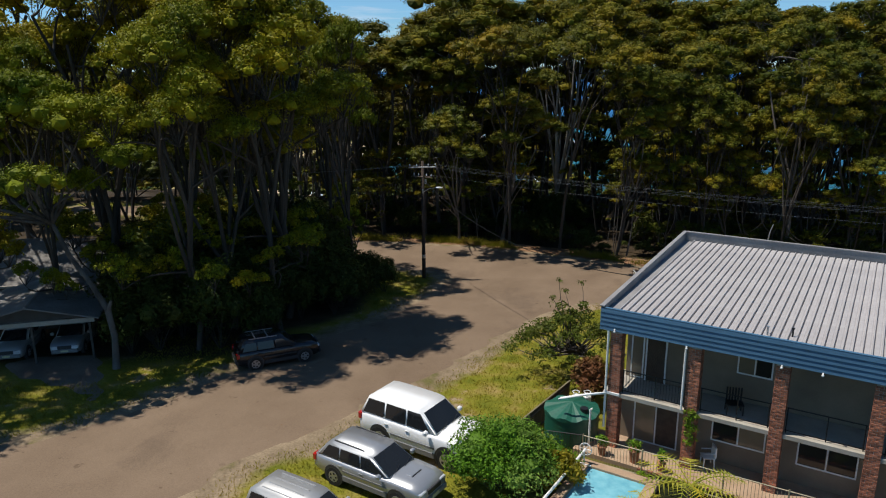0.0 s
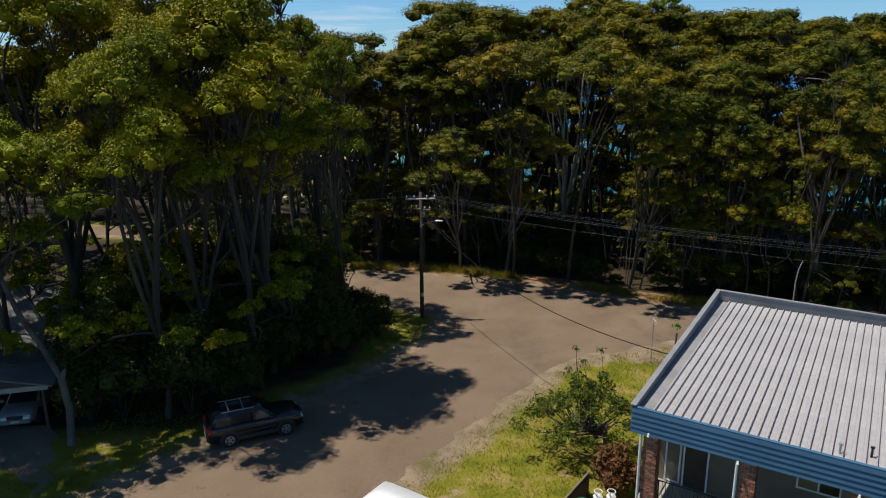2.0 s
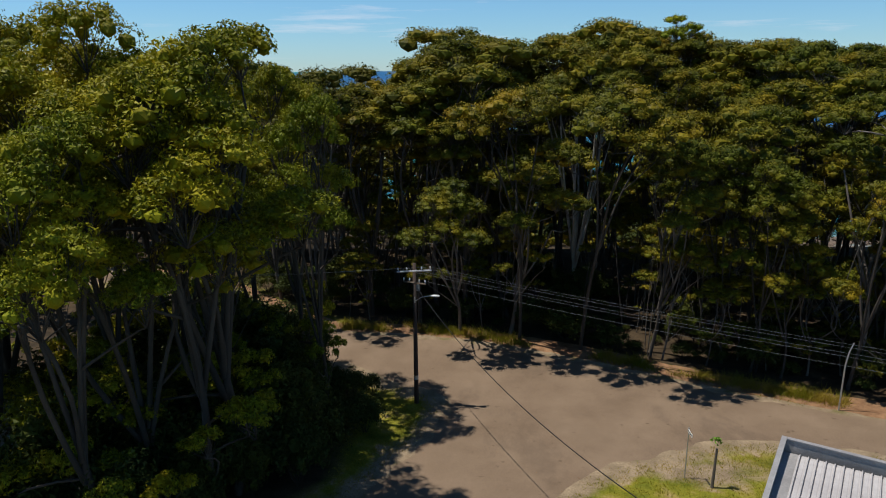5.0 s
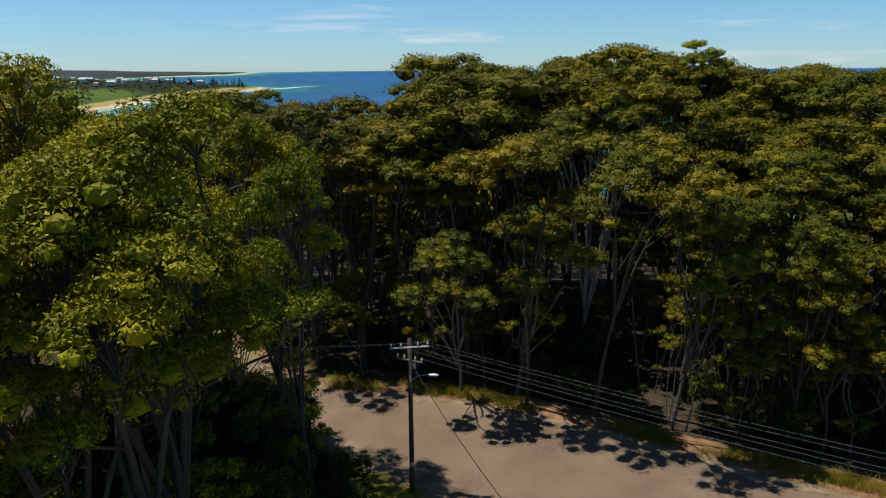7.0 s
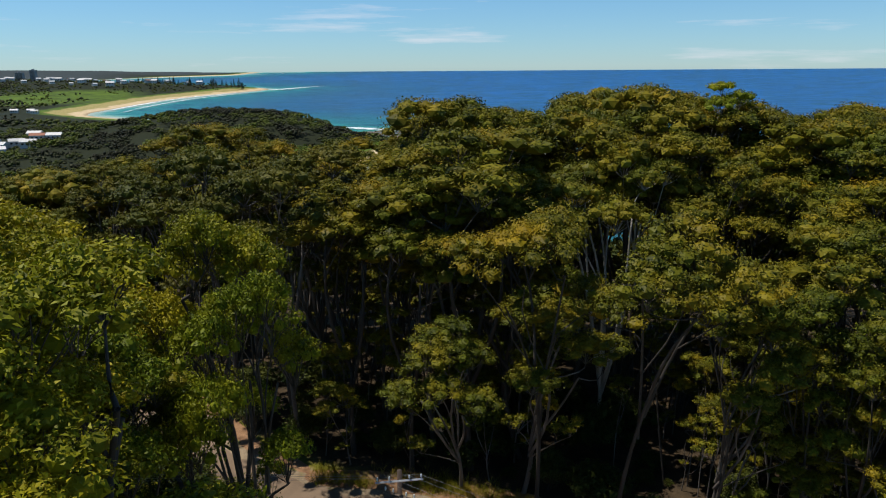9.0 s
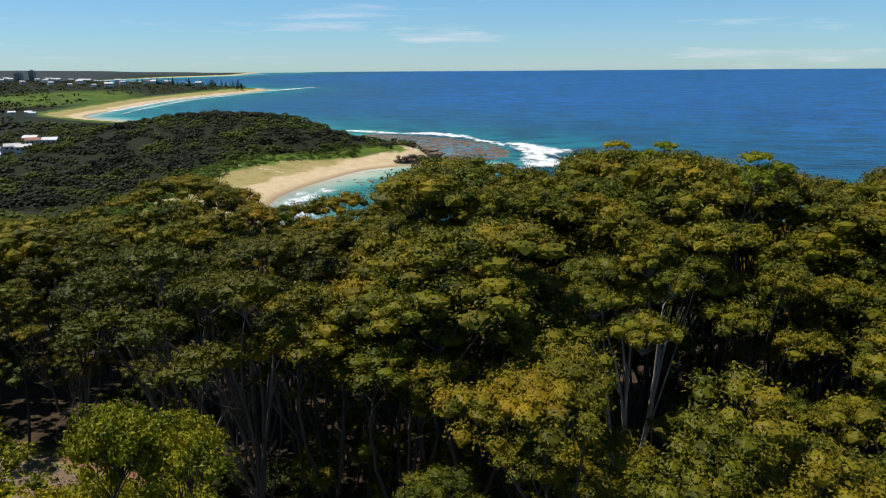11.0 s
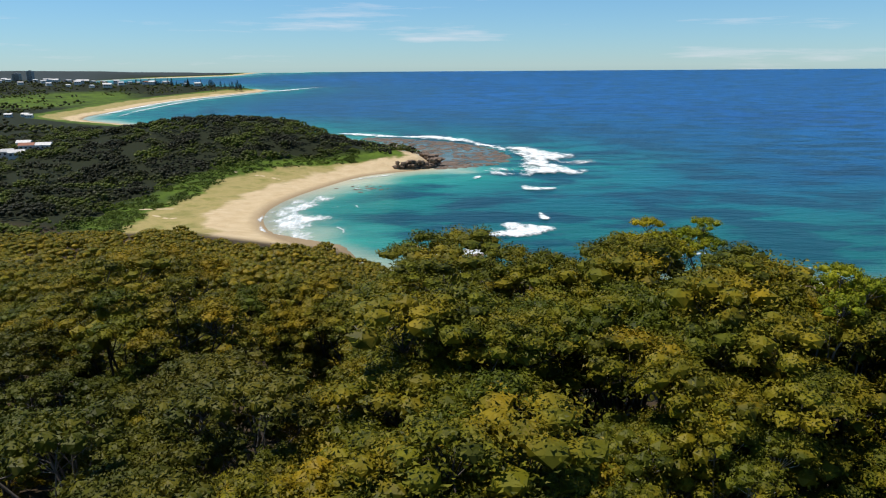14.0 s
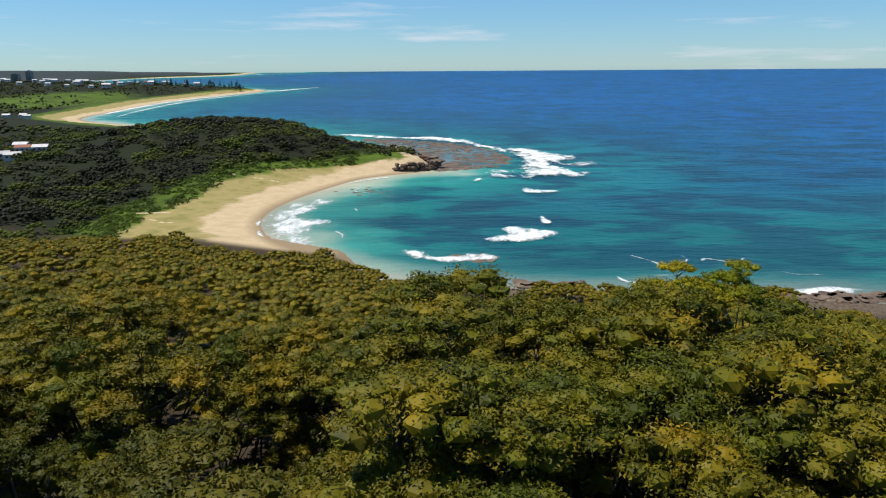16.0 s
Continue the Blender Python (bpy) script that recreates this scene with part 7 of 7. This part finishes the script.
# ---- rocks of the shore ----
def rocks(name, spots, label, seed):
    """Flat-topped broken slabs: (x, y, z, radius, thickness)."""
    rng = np.random.default_rng(seed)
    bmr = bmesh.new()
    bmesh.ops.create_icosphere(bmr, subdivisions=2, radius=1.0)
    bv = np.array([tuple(v.co) for v in bmr.verts])
    bf = np.array([[v.index for v in f.verts] for f in bmr.faces])
    bmr.free()
    pieces = []
    for x, y, z, r, t in spots:
        j = bv * (1 + 0.16 * rng.normal(size=(len(bv), 1)))
        j = j * np.array([r * rng.uniform(0.7, 1.4), r * rng.uniform(0.6, 1.1), t])
        j[:, 2] = np.minimum(j[:, 2], t * 0.55)
        a = rng.uniform(0, 3.14)
        j[:, :2] = j[:, :2] @ np.array([[math.cos(a), math.sin(a)], [-math.sin(a), math.cos(a)]])
        pieces.append((j + np.array([x, y, z]), bf))
    v, f = gather(pieces)
    return tagged(mesh_part(name, v, f, M_ROCK), label, "rock", kind="stuff")


rk = random.Random(12)
spots = []
while len(spots) < 620:
    x, y = rk.uniform(-130, 105), rk.uniform(795, 1135)
    d = float(side_of([(x, y)], PLATFORM)[0])
    if d > 0 and (rk.random() < 0.35 + 0.65 * math.exp(-d / 18)):
        spots.append((x, y, SEA - 0.5, rk.uniform(1.6, 7.0), rk.uniform(1.0, 1.9)))
rocks("rock_platform", spots, "low brown wave-cut rock platform off the point", 1)
spots = []
for k in range(90):
    u = rk.random()
    p = open_curve([(-44, 783), (-24, 794), (-6, 806), (-4, 832), (-22, 880)], 6)
    q = p[int(u * (len(p) - 1))]
    spots.append((q[0] - rk.uniform(0, 9), q[1] + rk.uniform(-2, 4), SEA + rk.uniform(0, 9), rk.uniform(2.0, 5.5), rk.uniform(1.4, 3.2)))
rocks("cliff_rocks", spots, "broken brown sandstone cliff at the headland's tip", 2)
spots = [(-66 + rk.gauss(0, 12), 676 + rk.gauss(0, 9), SEA - 0.2, rk.uniform(1, 3), 0.6) for _ in range(22)]
spots += [(20 + rk.gauss(0, 6), 449 + rk.gauss(0, 2.6), SEA - 0.1, rk.uniform(2, 6), 0.9) for _ in range(26)]
spots += [(rk.uniform(38, 74), 394 + rk.gauss(0, 2.5), SEA + 0.1, rk.uniform(2, 6), 1.3) for _ in range(40)]
spots += [(rk.uniform(70, 320), 374 - rk.uniform(-6, 8), SEA + 0.2, rk.uniform(2, 6), 1.6) for _ in range(130)]
spots += [(rk.uniform(-30, 40), 386 + rk.gauss(0, 4), SEA + 0.2, rk.uniform(1.5, 4), 1.4) for _ in range(40)]
rocks("shore_rocks", spots, "flat red-brown rocks awash below the wooded slope", 3)


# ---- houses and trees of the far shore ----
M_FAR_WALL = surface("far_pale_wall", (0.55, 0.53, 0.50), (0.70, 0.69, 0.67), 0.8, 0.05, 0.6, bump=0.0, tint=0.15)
M_FAR_ROOF = surface("far_pale_roof", (0.45, 0.45, 0.46), (0.66, 0.66, 0.67), 0.6, 0.05, 0.6, bump=0.0, tint=0.25)
M_FAR_RED = surface("far_red_roof", (0.26, 0.10, 0.06), (0.36, 0.15, 0.09), 0.8, 0.05, 0.6, bump=0.0)


def cottage(roof_mat, label, length=15.0, deep=10.0, wall=4.5, ridge=2.6):
    c = base("house", Matrix(), label, "house", "houses by the shore")
    part("wall", box_bm(-length / 2, -deep / 2, -3, length / 2, deep / 2, wall), M_FAR_WALL, c)
    g = bmesh.new()
    loft(g, [[(x, -deep / 2 - 0.6, wall - 0.1), (x, deep / 2 + 0.6, wall - 0.1), (x, 0, wall + ridge)] for x in (-length / 2 - 0.6, length / 2 + 0.6)])
    part("roof", g, roof_mat, c)
    for k in range(3):
        part("window", box_bm(-length / 2 + 1.5 + k * 4.6, -deep / 2 - 0.06, 1.2, -length / 2 + 3.7 + k * 4.6, -deep / 2 + 0.02, 3.0), M_GLASS, c)
    return c


COTTAGES = [cottage(M_FAR_ROOF, "pale house with a light metal roof among coastal trees"), cottage(M_FAR_RED, "pale house with a red tiled roof among coastal trees")]
used_cottage = set()


def settle(kind, x, y, turn, s=1.0, up=0.0):
    m = Matrix.Translation((x, y, ground_at(x, y) + up)) @ Matrix.Rotation(turn, 4, "Z") @ Matrix.Diagonal((s, s, s, 1))
    if kind in used_cottage:
        return copy_thing(kind, m)
    used_cottage.add(kind)
    kind.matrix_basis = m
    return kind


for x, y, k, t in [(-428, 806, 0, 0.2), (-452, 815, 1, 0.3), (-470, 842, 0, 0.1), (-437, 770, 0, 0.4), (-462, 760, 0, 0.0), (-445, 728, 0, 0.6), (-478, 742, 0, 0.2), (-490, 792, 0, 0.1), (-455, 780, 0, 0.5),
                   (-880, 1560, 0, 0.2), (-905, 1590, 0, 0.1), (-930, 1570, 0, 0.3)]:
    settle(COTTAGES[k], x, y, t, 1.0, 2.0)
rt_ = random.Random(17)
for k in range(84):
    y = rt_.uniform(2550, 3550)
    x = -rt_.uniform(0.30, 0.70) * y - 60
    if float(side_of([(x, y)], COAST_LOOP)[0]) > 150:
        settle(COTTAGES[0 if rt_.random() < 0.85 else 1], x, y, rt_.uniform(0, 1.5), rt_.uniform(0.9, 1.9), 7.0)


def tower(x, y, w, h, label):
    t = base("apartment_tower", pose(x, y, ground_at(x, y)), label, "apartment tower")
    part("wall", box_bm(-w / 2, -9, -2, w / 2, 9, h), M_PARAPET, t)
    part("plant_room", box_bm(-w / 5, -4, h, w / 5, 4, h + 4), M_PARAPET, t)
    for k in range(int(h / 4)):
        part("window", box_bm(-w / 2 + 1.5, -9.2, 2 + k * 4, w / 2 - 1.5, -8.95, 4 + k * 4), M_GLASS, t)


tower(-1690, 3000, 22, 46, "grey apartment tower over a distant town")
tower(-1765, 3030, 30, 34, "lower grey apartment block over a distant town")


def pine(label):
    root = base("pine_tree", Matrix(), label, "tree", "pines on the far headland")
    rng = np.random.default_rng(5)
    part("trunk", rod_bm((0, 0, -1), (0, 0, 22), 0.5, 0.1, 6), M_BARK, root)
    pieces = []
    for k in range(12):
        z = 3 + 1.75 * k
        r = 6.2 * (1 - k / 12.5)
        for j in range(6):
            a = j * math.pi / 3 + k * 0.5
            pieces.append(clump_core(rng, (0.6 * r * math.cos(a), 0.6 * r * math.sin(a), z), (0.55 * r, 0.55 * r, 0.6), 1.0))
    v, f = gather(pieces)
    mesh_part("crown", v, f, M_COAST, root)
    return root


PINE = pine("dark conical pine tree on a distant headland")
for k in range(34):
    y = rt_.uniform(2780, 3080)
    x = -rt_.uniform(0.275, 0.42) * y
    if float(side_of([(x, y)], COAST_LOOP)[0]) > 45:
        settle(PINE, x, y, rt_.uniform(0, 6), rt_.uniform(0.7, 1.25))
